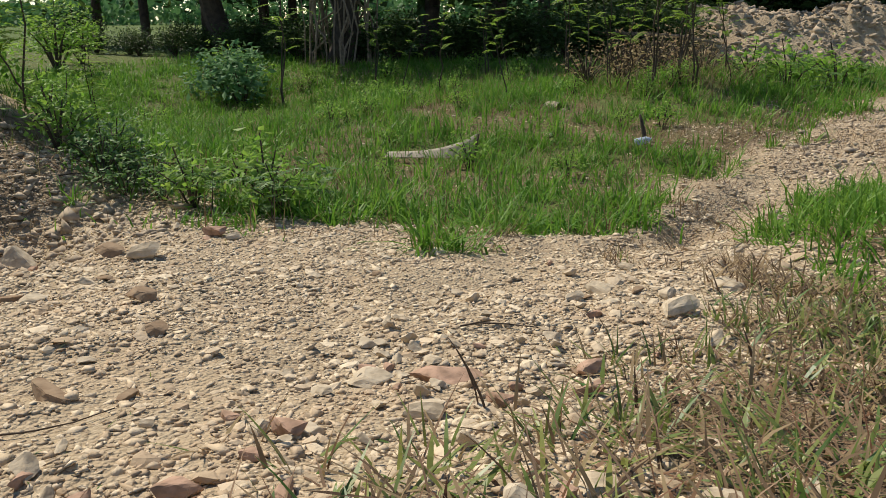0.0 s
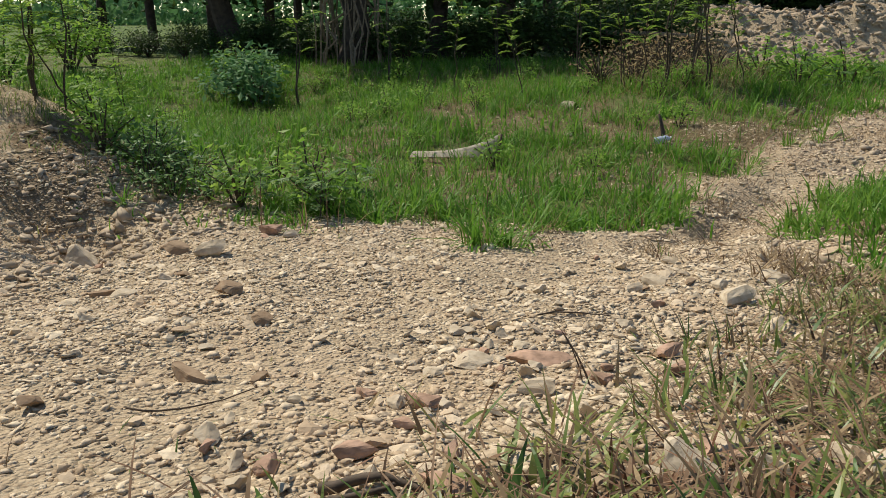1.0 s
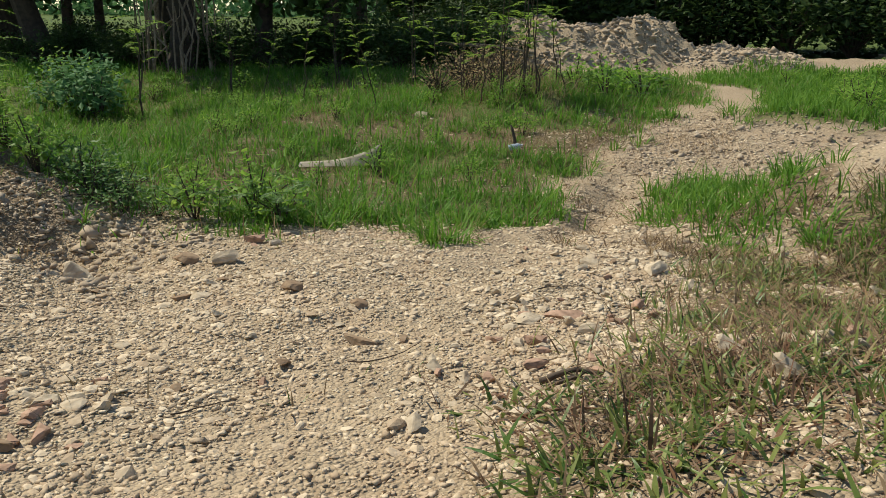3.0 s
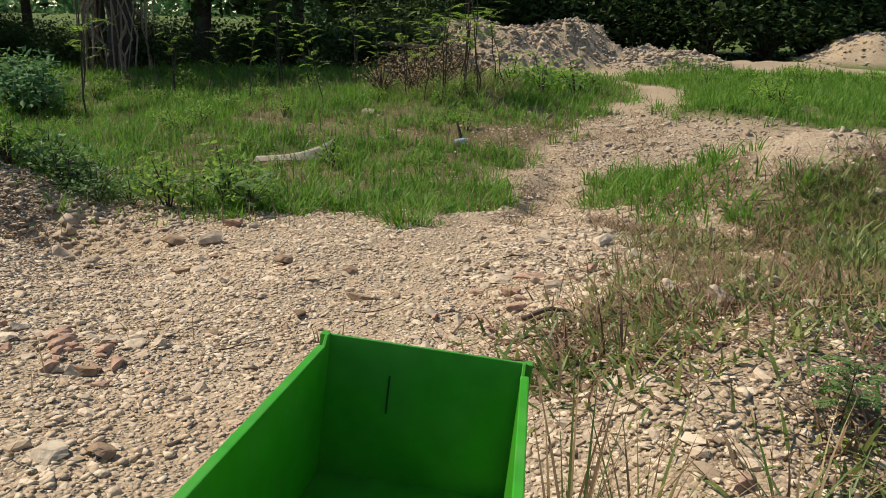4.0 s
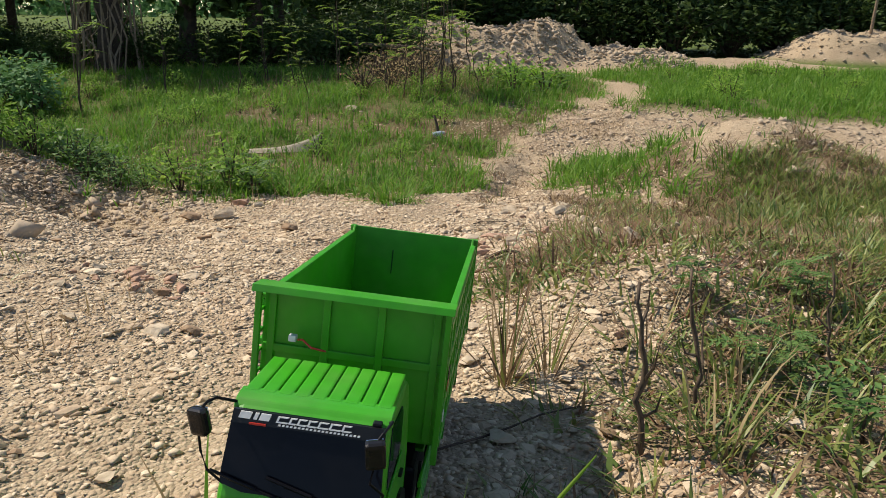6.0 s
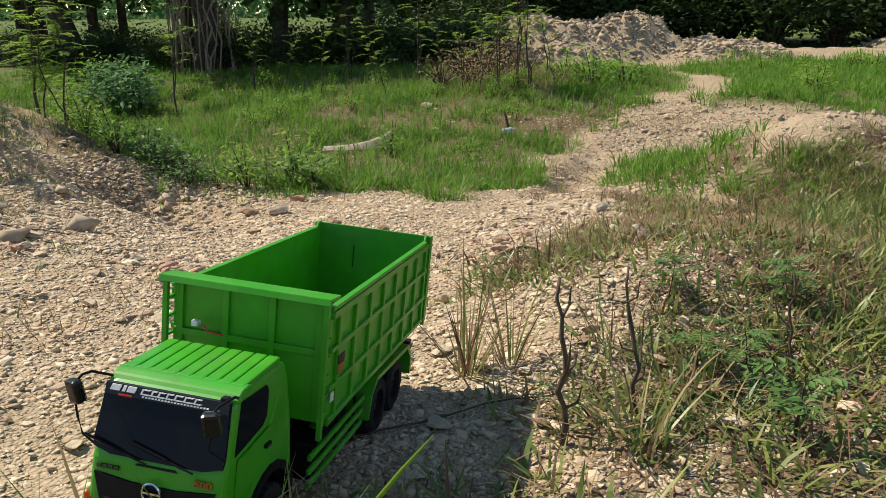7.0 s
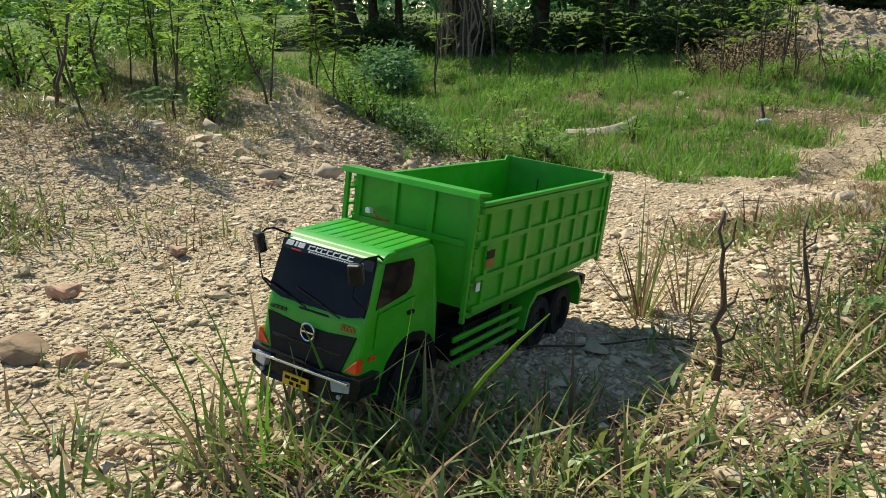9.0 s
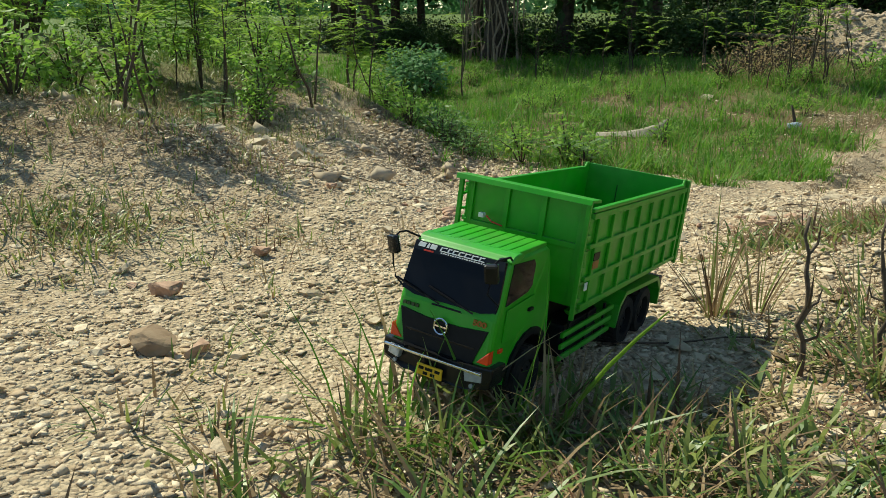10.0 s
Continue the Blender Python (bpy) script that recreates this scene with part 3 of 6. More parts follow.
        return bm
    screen = part("windscreen", front_plate([(-0.06, 0.172), (0.06, 0.172), (0.084, 0.178), (0.085, 0.19), (0.081, 0.247), (-0.081, 0.247), (-0.085, 0.19), (-0.084, 0.178)], 0.004, 0.0035), TINT, cab, "dark tinted windscreen")
    part("sun_strip", front_plate([(-0.081, 0.235), (0.081, 0.235), (0.0805, 0.2475), (-0.0805, 0.2475)], 0.002, 0.0052), GLOSS_BLACK, cab, "black sun strip")
    letters = bmesh.new()
    def slanted(y, w, z0, z1, skew=0.0022):
        """One leaning bar of the unreadable sticker."""
        corners = [on_front(y - w / 2, z0, 0.0062), on_front(y + w / 2, z0, 0.0062), on_front(y + w / 2 + skew, z1, 0.0062), on_front(y - w / 2 + skew, z1, 0.0062)]
        lo = [letters.verts.new(p - Vector((0.0012, 0, 0))) for p in corners]
        hi = [letters.verts.new(p) for p in corners]
        letters.faces.new(hi)
        for i in range(4):
            letters.faces.new((lo[i], lo[(i + 1) % 4], hi[(i + 1) % 4], hi[i]))
    for y, w in ((-0.068, 0.0125), (-0.0565, 0.004), (-0.047, 0.011)):   # bold first word
        slanted(y, w, 0.2402, 0.2465)
    y = -0.033
    for w in (0.0105, 0.006, 0.008, 0.008, 0.0095, 0.0105, 0.008):   # outlined second word: a top and a foot stroke with a stem
        slanted(y, 0.0022, 0.2402, 0.2462)
        slanted(y + w / 2, w, 0.2400, 0.2412)
        slanted(y + w / 2 + 0.001, w * 0.8, 0.2450, 0.2462)
        y += w + 0.0028
    y = -0.03
    while y < 0.055:   # small line below
        slanted(y, 0.0026, 0.2372, 0.2387, 0.0005)
        y += 0.0042
    tagged(part("sticker", letters, WHITE, cab, "white lettering bars"), kind="stuff")
    bm = bmesh.new()
    p = on_front(-0.05, 0.2362, 0.006)
    box(bm, p.x - 0.0008, p.x + 0.0005, -0.062, -0.044, 0.2352, 0.2372)
    part("sticker_stripe", bm, RED, cab)
    part("grille", front_plate([(-0.062, 0.1), (0.062, 0.1), (0.079, 0.15), (0.03, 0.145), (-0.03, 0.145), (-0.079, 0.15)], 0.004, 0.0028), BLACK, cab, "matt black grille panel")
    for z in (0.122,):
        p = on_front(0, z, 0.003)
        part("grille_bar", boxed(p.x - 0.001, p.x + 0.0012, -0.056 - (z - 0.1) * 0.3, 0.056 + (z - 0.1) * 0.3, z - 0.0018, z + 0.0018, bevel=0.0006), GLOSS_BLACK, cab)
    bm = bmesh.new()
    p = on_front(0, 0.139, 0.006)
    for k in range(24):
        a, b = k * math.tau / 24, (k + 1) * math.tau / 24
        tube(bm, [p + Vector((0, 0.0118 * math.cos(a), 0.0118 * math.sin(a))), p + Vector((0, 0.0118 * math.cos(b), 0.0118 * math.sin(b)))], 0.0017, 6)
    box(bm, p.x - 0.001, p.x + 0.001, -0.0105, 0.0105, 0.1378, 0.1402)
    part("emblem", bm, CHROME, cab, "round chrome emblem")
    bm = bmesh.new()
    for k in range(4):   # maker's name as plain bars
        p = on_front(-0.074 + k * 0.0078, 0.157, 0.0016)
        box(bm, p.x - 0.001, p.x + 0.0008, p.y - 0.0029, p.y + 0.0029, 0.1545, 0.1595)
    tagged(part("nameplate", bm, DARK_GREEN, cab, "dark badge bars"), kind="stuff")
    part("panel_slot", front_plate([(-0.028, 0.164), (0.028, 0.164), (0.025, 0.1665), (-0.025, 0.1665)], 0.002, 0.001), BLACK, cab)
    cur = bpy.data.curves.new("model_number", "FONT")
    cur.body, cur.size, cur.extrude, cur.align_x, cur.align_y = "500", 0.0115, 0.0006, "CENTER", "CENTER"
    cur.offset = 0.0004
    badge = new("model_number", cur)
    me = bpy.data.meshes.new_from_object(badge)
    bpy.data.objects.remove(badge)
    me.transform(Matrix.Translation(on_front(0.062, 0.157, 0.0012)) @ Matrix(((0, 0, 1, 0), (1.35, 0, 0, 0), (0, 1, 0, 0), (0, 0, 0, 1))))
    me.materials.append(BADGE)
    number = new("model_number", me)
    number.parent = cab
    tagged(number, "dull gold number 500 badge")
    for s in (-1, 1):
        # side window, door and handle
        win = [(0.397, 0.184), (0.33, 0.194), (0.317, 0.202), (0.312, 0.233), (0.318, 0.241), (0.3815, 0.243)]
        bm = slab(win, -0.0015, 0.0015)
        for v in bm.verts:
            v.co.y += s * (0.0898 * (1 - 0.05 * max(0.0, (v.co.z - 0.16) / 0.1)) * (0.985 if v.co.x > 0.38 else 1.0))
        part("side_window", bm, TINT, cab, "dark tinted side window")
        door = slab([(0.396, 0.13), (0.37, 0.13), (0.32, 0.14), (0.304, 0.146), (0.304, 0.186), (0.392, 0.178)], -0.001, 0.001, bevel=0.0006)
        for v in door.verts:
            v.co.y += s * 0.0898
        door = part("door", door, GREEN, cab)
        part("handle", boxed(0.309, 0.324, s * 0.0925 - 0.0025, s * 0.0925 + 0.0025, 0.163, 0.168, bevel=0.001), BLACK, door, "black door handle")
        bm = bmesh.new()   # wheel-arch lip
        inner = [(0.3 + (x - 0.3) * 0.9, 0.058 + (z - 0.058) * 0.9) for x, z in arch]
        outer = [(0.3 + (x - 0.3) * 1.06, 0.058 + (z - 0.058) * 1.06) for x, z in arch]
        for (xa, za), (xb, zb), (xc, zc), (xd, zd) in zip(inner, inner[1:], outer[1:], outer):
            quad = [bm.verts.new((x, s * y, z)) for y in (0.035, 0.0935) for x, z in ((xa, za), (xb, zb), (xc, zc), (xd, zd))]
            for f in ((0, 1, 2, 3), (7, 6, 5, 4), (0, 4, 5, 1), (1, 5, 6, 2), (2, 6, 7, 3), (3, 7, 4, 0)):
                bm.faces.new([quad[i] for i in f])
        bmesh.ops.remove_doubles(bm, verts=bm.verts, dist=0.0002)
        bmesh.ops.recalc_face_normals(bm, faces=bm.faces)
        part("arch_trim", bm, BLACK, cab, "black wheel-arch liner")
        part("turn_signal", slab([(s * 0.068, 0.104), (s * 0.089, 0.104), (s * 0.089, 0.124), (s * 0.082, 0.118)], 0.415, 0.4295, axis="x", bevel=0.0015), ORANGE, cab, "orange corner lens")
        part("repeater", boxed(0.392, 0.404, s * 0.089 - 0.003, s * 0.089 + 0.003, 0.116, 0.122, bevel=0.001), ORANGE, cab, "small orange side lens")
        # mirror on a long bent arm: the far one swung out, the near one folded in front of the screen
        x1, y0, y1 = (0.418, -0.098, -0.110) if s < 0 else (0.436, 0.088, 0.078)
        bm = bmesh.new()
        tube(bm, [(0.386, s * 0.083, 0.249), (0.404, y0, 0.2575), (x1 - 0.005, (y0 + y1) / 2, 0.256), (x1, y1, 0.248)], 0.0016, 7)
        tube(bm, [(x1, y1, 0.226), (x1 - 0.001, y1 - s * 0.003, 0.207), (0.42, y0, 0.19), (0.415, s * 0.082, 0.176)], 0.0014, 7)
        arm = part("mirror_arm", bm, BLACK, truck, "thin black mirror arm")
        housing = boxed(-0.006, 0.006, -0.0105, 0.0105, -0.014, 0.014, bevel=0.004)
        bmesh.ops.transform(housing, matrix=pose(x1, y1, 0.237, 8, 12, -22 if s < 0 else 14), verts=housing.verts)
        part("mirror", housing, GLOSS_BLACK, arm, "black mirror housing")
        pane = boxed(-0.0008, 0.0008, -0.0085, 0.0085, -0.012, 0.012, bevel=0.0)
        bmesh.ops.transform(pane, matrix=pose(x1, y1, 0.237, 8, 12, -22 if s < 0 else 14) @ pose(-0.0066, 0, 0), verts=pane.verts)
        part("mirror_glass", pane, CHROME, arm, "small mirror glass")
        # wiper
        bm = bmesh.new()
        a, b = on_front(s * 0.03 + 0.02, 0.17, 0.007), on_front(s * 0.03 - 0.045, 0.184, 0.007)
        tube(bm, [a, b], 0.0012, 6)
        tube(bm, [on_front(b.y - 0.02, 0.19, 0.0075), on_front(b.y + 0.03, 0.1785, 0.0075)], 0.0016, 6)
        part("wiper", bm, BLACK, cab, "black wiper")
    # roof marker
    part("antenna_base", boxed(0.388, 0.398, 0.066, 0.076, 0.244, 0.251, bevel=0.002), BLACK, cab)

    # bumper
    bm = slab([(-0.098, 0.101), (-0.05, 0.101), (0.05, 0.101), (0.098, 0.101), (0.1, 0.088), (0.096, 0.07), (0.06, 0.064), (-0.06, 0.064), (-0.096, 0.07), (-0.1, 0.088)], 0.4, 0.444, axis="x")
    for v in bm.verts:
        v.co.x -= 0.3 * max(0.0, abs(v.co.y) - 0.055)
    bmesh.ops.bevel(bm, geom=list(bm.edges), offset=0.003, segments=2, affect="EDGES", profile=0.6)
    bumper = part("bumper", bm, GLOSS_BLACK, truck, "dusty black front bumper")
    part("bumper_trim", boxed(0.4415, 0.4455, -0.088, 0.088, 0.0925, 0.0965, bevel=0.001), CHROME, truck, "thin bright bumper strip")
    for s in (-1, 1):
        lamp = slab([(s * 0.058, 0.094), (s * 0.084, 0.094), (s * 0.085, 0.079), (s * 0.061, 0.078)], 0.43, 0.4452, axis="x", bevel=0.001)
        for v in lamp.verts:
            v.co.x -= 0.3 * max(0.0, abs(v.co.y) - 0.055)
        part("headlight", lamp, LENS, bumper, "clear headlight")
        bm = bmesh.new()
        disc(bm, (0.437, s * 0.07, 0.071), 0.0035, 0.002, axis="x", sides=14)
        part("fog_lamp", bm, LENS, bumper)
    plate = part("number_plate", boxed(0.4435, 0.4465, -0.023, 0.023, 0.066, 0.083, bevel=0.0008), YELLOW, bumper, "yellow number plate with dark bars")
    for z, ws in ((0.0775, ((-0.014, 0.009), (0.0, 0.013), (0.015, 0.009))), (0.0705, ((-0.006, 0.008), (0.007, 0.008)))):
        for y, w in ws:
            part("plate_bar", boxed(0.4462, 0.4471, y - w / 2, y + w / 2, z - 0.0022, z + 0.0022, bevel=0), BLACK, plate)

    # tipping body
    X0, X1, ZB, ZT = -0.355, 0.196, 0.148, 0.306
    side_line = [(X0, ZB + 0.006), (X0 + 0.06, ZB - 0.004), (X1 - 0.02, ZB - 0.012), (X1, ZB), (X1, ZT), (X0 + 0.024, ZT), (X0 + 0.012, ZT + 0.014), (X0, ZT + 0.014)]
    part("bed_floor", boxed(X0, X1, -0.117, 0.117, ZB, ZB + 0.006, bevel=0.001), GREEN_IN, truck, "green bed floor")
    for s in (-1, 1):
        wall = slab(side_line, -0.002, 0.002, bevel=0.0006)
        for v in wall.verts:
            v.co.y += s * 0.119
        wall = part("side_panel", wall, GREEN, truck, "green bed side with raised ribs")
        yo = s * 0.1235
        for z0, z1 in ((ZT - 0.012, ZT - 0.002), (0.246, 0.254), (0.192, 0.200), (ZB - 0.002, ZB + 0.006)):
            part("rail", boxed(X0 + 0.004, X1 - 0.002, yo - 0.0035, yo + 0.0035, z0, z1, bevel=0.0012), GREEN, wall)
        for k in range(8):
            x = X0 + 0.018 + k * (X1 - X0 - 0.05) / 7
            part("rib", boxed(x - 0.005, x + 0.005, yo - 0.003, yo + 0.003, ZB + 0.004, ZT - 0.01, bevel=0.0012), GREEN, wall)
        part("top_rail", boxed(X0 + 0.022, X1, s * 0.121 - 0.005, s * 0.121 + 0.005, ZT - 0.001, ZT + 0.005, bevel=0.0015), GREEN, wall)
        # ladder at the front corner: a post under the lip, joined to the body by short rungs
        pillar = part("corner_pillar", boxed(X1 + 0.015, X1 + 0.022, s * 0.1225 - 0.004, s * 0.1225 + 0.004, ZB - 0.016, ZT + 0.016, bevel=0.0012), GREEN, truck)
        for k in range(6):
            z = ZT - 0.012 - k * 0.026
            part("rung", boxed(X1 - 0.001, X1 + 0.016, s * 0.1225 - 0.0025, s * 0.1225 + 0.0025, z - 0.002, z + 0.002, bevel=0.0007), GREEN, pillar)
        # green frame rail under the body
        part("frame_rail", slab([(X1 - 0.03, 0.124), (X1 - 0.012, ZB - 0.012), (X0 + 0.03, ZB - 0.010), (X0 + 0.03, 0.128), (-0.06, 0.126)], s * 0.1 - 0.006, s * 0.1 + 0.006, bevel=0.001), GREEN, truck, "green frame rail under the tipping body")
    # headboard with its overhanging lip and ribs
    head = part("headboard", boxed(X1 - 0.003, X1 + 0.001, -0.12, 0.12, ZB, ZT + 0.014, bevel=0.0008), GREEN, truck, "green headboard")
    part("lip", slab([(X1 - 0.012, ZT + 0.015), (X1 - 0.012, ZT + 0.020), (X1 + 0.026, ZT + 0.0225), (X1 + 0.029, ZT + 0.014), (X1 + 0.025, ZT + 0.014), (X1 + 0.023, ZT + 0.018)], -0.13, 0.13, bevel=0.0006), GREEN, head, "overhanging green lip")
    for y in (-0.108, -0.036, 0.036, 0.108):
        part("rib", boxed(X1 + 0.0005, X1 + 0.0065, y - 0.005, y + 0.005, ZB + 0.004, ZT + 0.013, bevel=0.0012), GREEN, head)
    part("cross_rib", boxed(X1 + 0.0008, X1 + 0.0058, -0.118, 0.118, 0.242, 0.252, bevel=0.0012), GREEN, head)
    # tailgate
    gate = part("tailgate", boxed(X0 - 0.004, X0 + 0.001, -0.121, 0.121, ZB - 0.004, ZT + 0.012, bevel=0.001), GREEN_IN, truck, "closed green tailgate")
    for s in (-1, 1):
        part("gate_post", slab([(X0 - 0.012, ZT + 0.012), (X0 + 0.004, ZT + 0.012), (X0 + 0.004, ZB - 0.006), (X0 - 0.002, ZB - 0.012), (X0 - 0.014, ZB + 0.004)], s * 0.125 - 0.004, s * 0.125 + 0.004, bevel=0.001), GREEN, gate)
    part("crack", boxed(X0 + 0.0012, X0 + 0.0022, -0.04, -0.038, 0.235, 0.28, bevel=0), DARK_GREEN, gate, "dark seam line")
    # subframe, tail light
    part("subframe", boxed(-0.33, 0.2, -0.05, 0.05, 0.092, 0.146, bevel=0.003), BLACK, truck, "black subframe")
    for s in (-1, 1):
        part("tail_light", boxed(-0.372, -0.352, s * 0.085 - 0.018, s * 0.085 + 0.018, 0.078, 0.1, bevel=0.003), BLACK, truck, "black tail lamp box")
        # mudguard over both rear axles
        line = [(-0.305, 0.05), (-0.30, 0.086), (-0.275, 0.110), (-0.075, 0.116), (-0.05, 0.098), (-0.038, 0.06), (-0.032, 0.06), (-0.043, 0.103), (-0.07, 0.124), (-0.28, 0.118), (-0.309, 0.09), (-0.312, 0.05)]
        bm = slab(line, s * 0.066, s * 0.12)
        part("mudguard", bm, GREEN, truck, "green rear mudguard")
        # slatted side guard
        for z in (0.06, 0.08, 0.1):
            part("side_slat", boxed(-0.028 - (z - 0.07) * 0.2, 0.208, s * 0.108 - 0.003, s * 0.108 + 0.003, z - 0.0046, z + 0.0046, bevel=0.002), GREEN, truck, "green side-guard slat")
        for x in (0.0, 0.085, 0.17):
            part("slat_bracket", boxed(x - 0.004, x + 0.004, s * 0.103 - 0.002, s * 0.103 + 0.002, 0.044, 0.112, bevel=0.001), BLACK, truck)
        part("tank", boxed(0.02, 0.18, s * 0.075 - 0.022, s * 0.075 + 0.022, 0.05, 0.108, bevel=0.006), BLACK, truck, "black tank behind the slats")
    # wiring behind the cab and stickers
    bm = bmesh.new()
    tube(bm, [(0.205, -0.07, 0.262), (0.222, -0.06, 0.268), (0.23, -0.046, 0.262), (0.218, -0.03, 0.256)], 0.0013, 7)
    wire = part("cable", bm, RED, truck, "thin red cable")
    part("plug", boxed(0.208, 0.218, -0.08, -0.07, 0.262, 0.27, bevel=0.0015), WHITE, wire, "white plug")
    for x0, x1, z0, z1, mt in ((0.142, 0.168, 0.209, 0.222, BADGE), (0.142, 0.168, 0.2235, 0.236, BLACK), (0.178, 0.19, 0.177, 0.19, WHITE)):
        part("sticker", boxed(x0, x1, 0.1262, 0.1275, z0, z1, bevel=0), mt, truck, "small side sticker")
    return truck


build_truck()


# ---- stones ----
def rock_mesh(name, seed, flat, mat, level=2, angular=0.5):
    bm = bmesh.new()
    bmesh.ops.create_icosphere(bm, subdivisions=level, radius=0.5)
    r = random.Random(seed)
    cuts = [(Vector((r.gauss(0, 1), r.gauss(0, 1), r.gauss(0, 1))).normalized(), r.uniform(0.16, 0.38)) for _ in range(11)]
    off = Vector((seed * 3.1, seed * 1.7, 0))
    for v in bm.verts:
        for n, d in cuts:   # broken faces
            k = v.co.dot(n) - d
            if k > 0:
                v.co -= n * k * (0.85 + angular * 0.15)
        v.co *= 1 + 0.16 * noise.noise(v.co * 2.2 + off) + 0.10 * noise.noise(v.co * 5 + off) + 0.06 * noise.noise(v.co * 11 + off)
        v.co.z *= flat
    me = bpy.data.meshes.new(name)
    bm.to_mesh(me)
    bm.free()
    me.polygons.foreach_set("use_smooth", [False] * len(me.polygons))
    me.materials.append(mat)
    return me


ROCKS = [rock_mesh("stone", 11 + k, f, m, 3, a) for k, (f, m, a) in enumerate((
    (0.55, STONE_PALE, 0.5), (0.7, STONE_PALE, 0.9), (0.42, STONE_PALE, 0.3), (0.6, STONE_DARK, 0.9), (0.36, STONE_RED, 0.8), (0.65, STONE_RED, 0.7), (0.32, STONE_PALE, 0.7), (0.5, STONE_DARK, 0.4)))]
LOOKS = ("pale rounded limestone lying on the gravel", "pale broken limestone lying on the gravel", "flat pale limestone bedded in the gravel", "grey-brown broken stone lying on the gravel",
         "flat reddish stone lying on the gravel", "reddish broken stone lying on the gravel", "thin pale stone slab bedded in the gravel", "dull grey-brown stone lying on the gravel")


def stone(x, y, size, kind, turn=0.0, stretch=1.0, sink=0.25):
    ob = new("stone", ROCKS[kind])
    z = float(height(x, y)) + size * (0.5 - sink) * (0.55, 0.7, 0.42, 0.6, 0.36, 0.65, 0.32, 0.5)[kind]
    ob.matrix_basis = pose(x, y, z, random.uniform(-8, 8), random.uniform(-8, 8), turn) @ Matrix.Diagonal((size * stretch, size, size, 1))
    return tagged(ob, LOOKS[kind], "stone", "loose stones on the gravel")


STONES_A = (
    (-1.53, 0.80, 0.15, 1, 20, 1.2), (-0.80, 0.73, 0.135, 0, 60, 1.3), (-0.96, 0.73, 0.11, 3, 10, 1.3), (-0.31, 0.26, 0.085, 3, 40, 1.1), (0.0, 0.0, 0.06, 3, 0, 1.2),
    (-0.81, 1.08, 0.085, 5, 30, 1.2), (-0.72, 1.06, 0.07, 0, 80, 1.2), (0.61, 0.08, 0.10, 4, 15, 1.4), (0.66, 0.89, 0.09, 0, 10, 1.4), (0.96, 1.11, 0.10, 2, 50, 1.4),
    (0.09, -0.32, 0.062, 7, -10, 1.9), (0.505, -0.02, 0.07, 2, 10, 1.5), (0.97, -0.50, 0.07, 1, 0, 1.3), (1.16, -0.45, 0.08, 0, 50, 1.2))
STONES_B = (
    (1.20, -0.58, 0.07, 1, 110, 1.3), (1.12, -0.36, 0.06, 0, 10, 1.2), (1.24, -0.40, 0.065, 5, 70, 1.3), (1.05, -0.46, 0.05, 1, 30, 1.2), (1.27, -0.66, 0.06, 0, 90, 1.4),
    (1.0, -0.38, 0.05, 2, 20, 1.5), (0.63, 0.74, 0.06, 0, 70, 1.3), (-0.455, -2.265, 0.08, 5, 25, 1.25), (-0.14, -2.57, 0.10, 3, 10, 1.3), (-0.33, -1.10, 0.055, 7, 0, 1.3),
    (-0.08, -1.47, 0.05, 3, 20, 1.2), (-0.15, -1.50, 0.06, 2, 70, 1.5), (0.13, -1.61, 0.07, 7, 40, 1.2), (0.96, -2.35, 0.05, 0, 10, 1.2), (0.89, 0.68, 0.10, 0, 80, 1.6))
STONES_C = (
    (-0.61, 0.17, 0.07, 2, 30, 1.5), (-0.67, 0.15, 0.06, 7, 60, 1.4), (0.55, -0.30, 0.055, 5, 10, 1.2), (0.67, -0.13, 0.07, 0, 40, 1.5), (0.75, -0.02, 0.05, 5, 0, 1.2),
    (0.73, -0.57, 0.06, 4, -5, 1.7), (0.35, 0.55, 0.045, 0, 0, 1.4), (-1.29, -0.81, 0.08, 2, 30, 1.4), (-1.44, -0.53, 0.09, 1, 75, 1.3), (-1.22, -0.62, 0.07, 0, 10, 1.3),
    (-1.6, 0.17, 0.06, 1, 50, 1.2), (-1.02, -0.88, 0.07, 2, 20, 1.4), (-0.52, -1.88, 0.055, 5, 10, 1.3), (-0.9, -1.09, 0.05, 5, 0, 1.3))
STONES_D = (
    (0.62, 1.35, 0.06, 0, 20, 1.4), (0.9, 1.45, 0.05, 1, 50, 1.3), (1.9, 2.62, 0.10, 0, 30, 1.3),
    (-0.76, 4.62, 0.075, 0, 40, 1.4), (-1.05, 5.55, 0.16, 0, 10, 1.4), (0.28, 0.72, 0.035, 0, 10, 1.2))
for x, y, size, kind, turn, stretch in (*STONES_A, *STONES_B, *STONES_C, *STONES_D):
    stone(x, y, size * 1.05, kind, turn, stretch, 0.36 if kind in (2, 4, 6) else 0.18)
r = random.Random(4)
for x, y, size in ((-1.45, -0.62, 0.09), (-1.55, -0.5, 0.11), (-1.38, -0.75, 0.08), (-1.62, -0.7, 0.10), (-1.5, -0.85, 0.12), (-1.7, -0.55, 0.08), (-1.4, -0.95, 0.09), (-1.3, -1.05, 0.07), (-1.6, -1.0, 0.10), (-1.72, -0.85, 0.09), (-1.85, -0.6, 0.08), (-1.25, -0.9, 0.06)):
    stone(x, y, size, r.choice((0, 1, 2, 1, 6)), r.uniform(0, 360), r.uniform(1.1, 1.7), 0.4)
count = 0
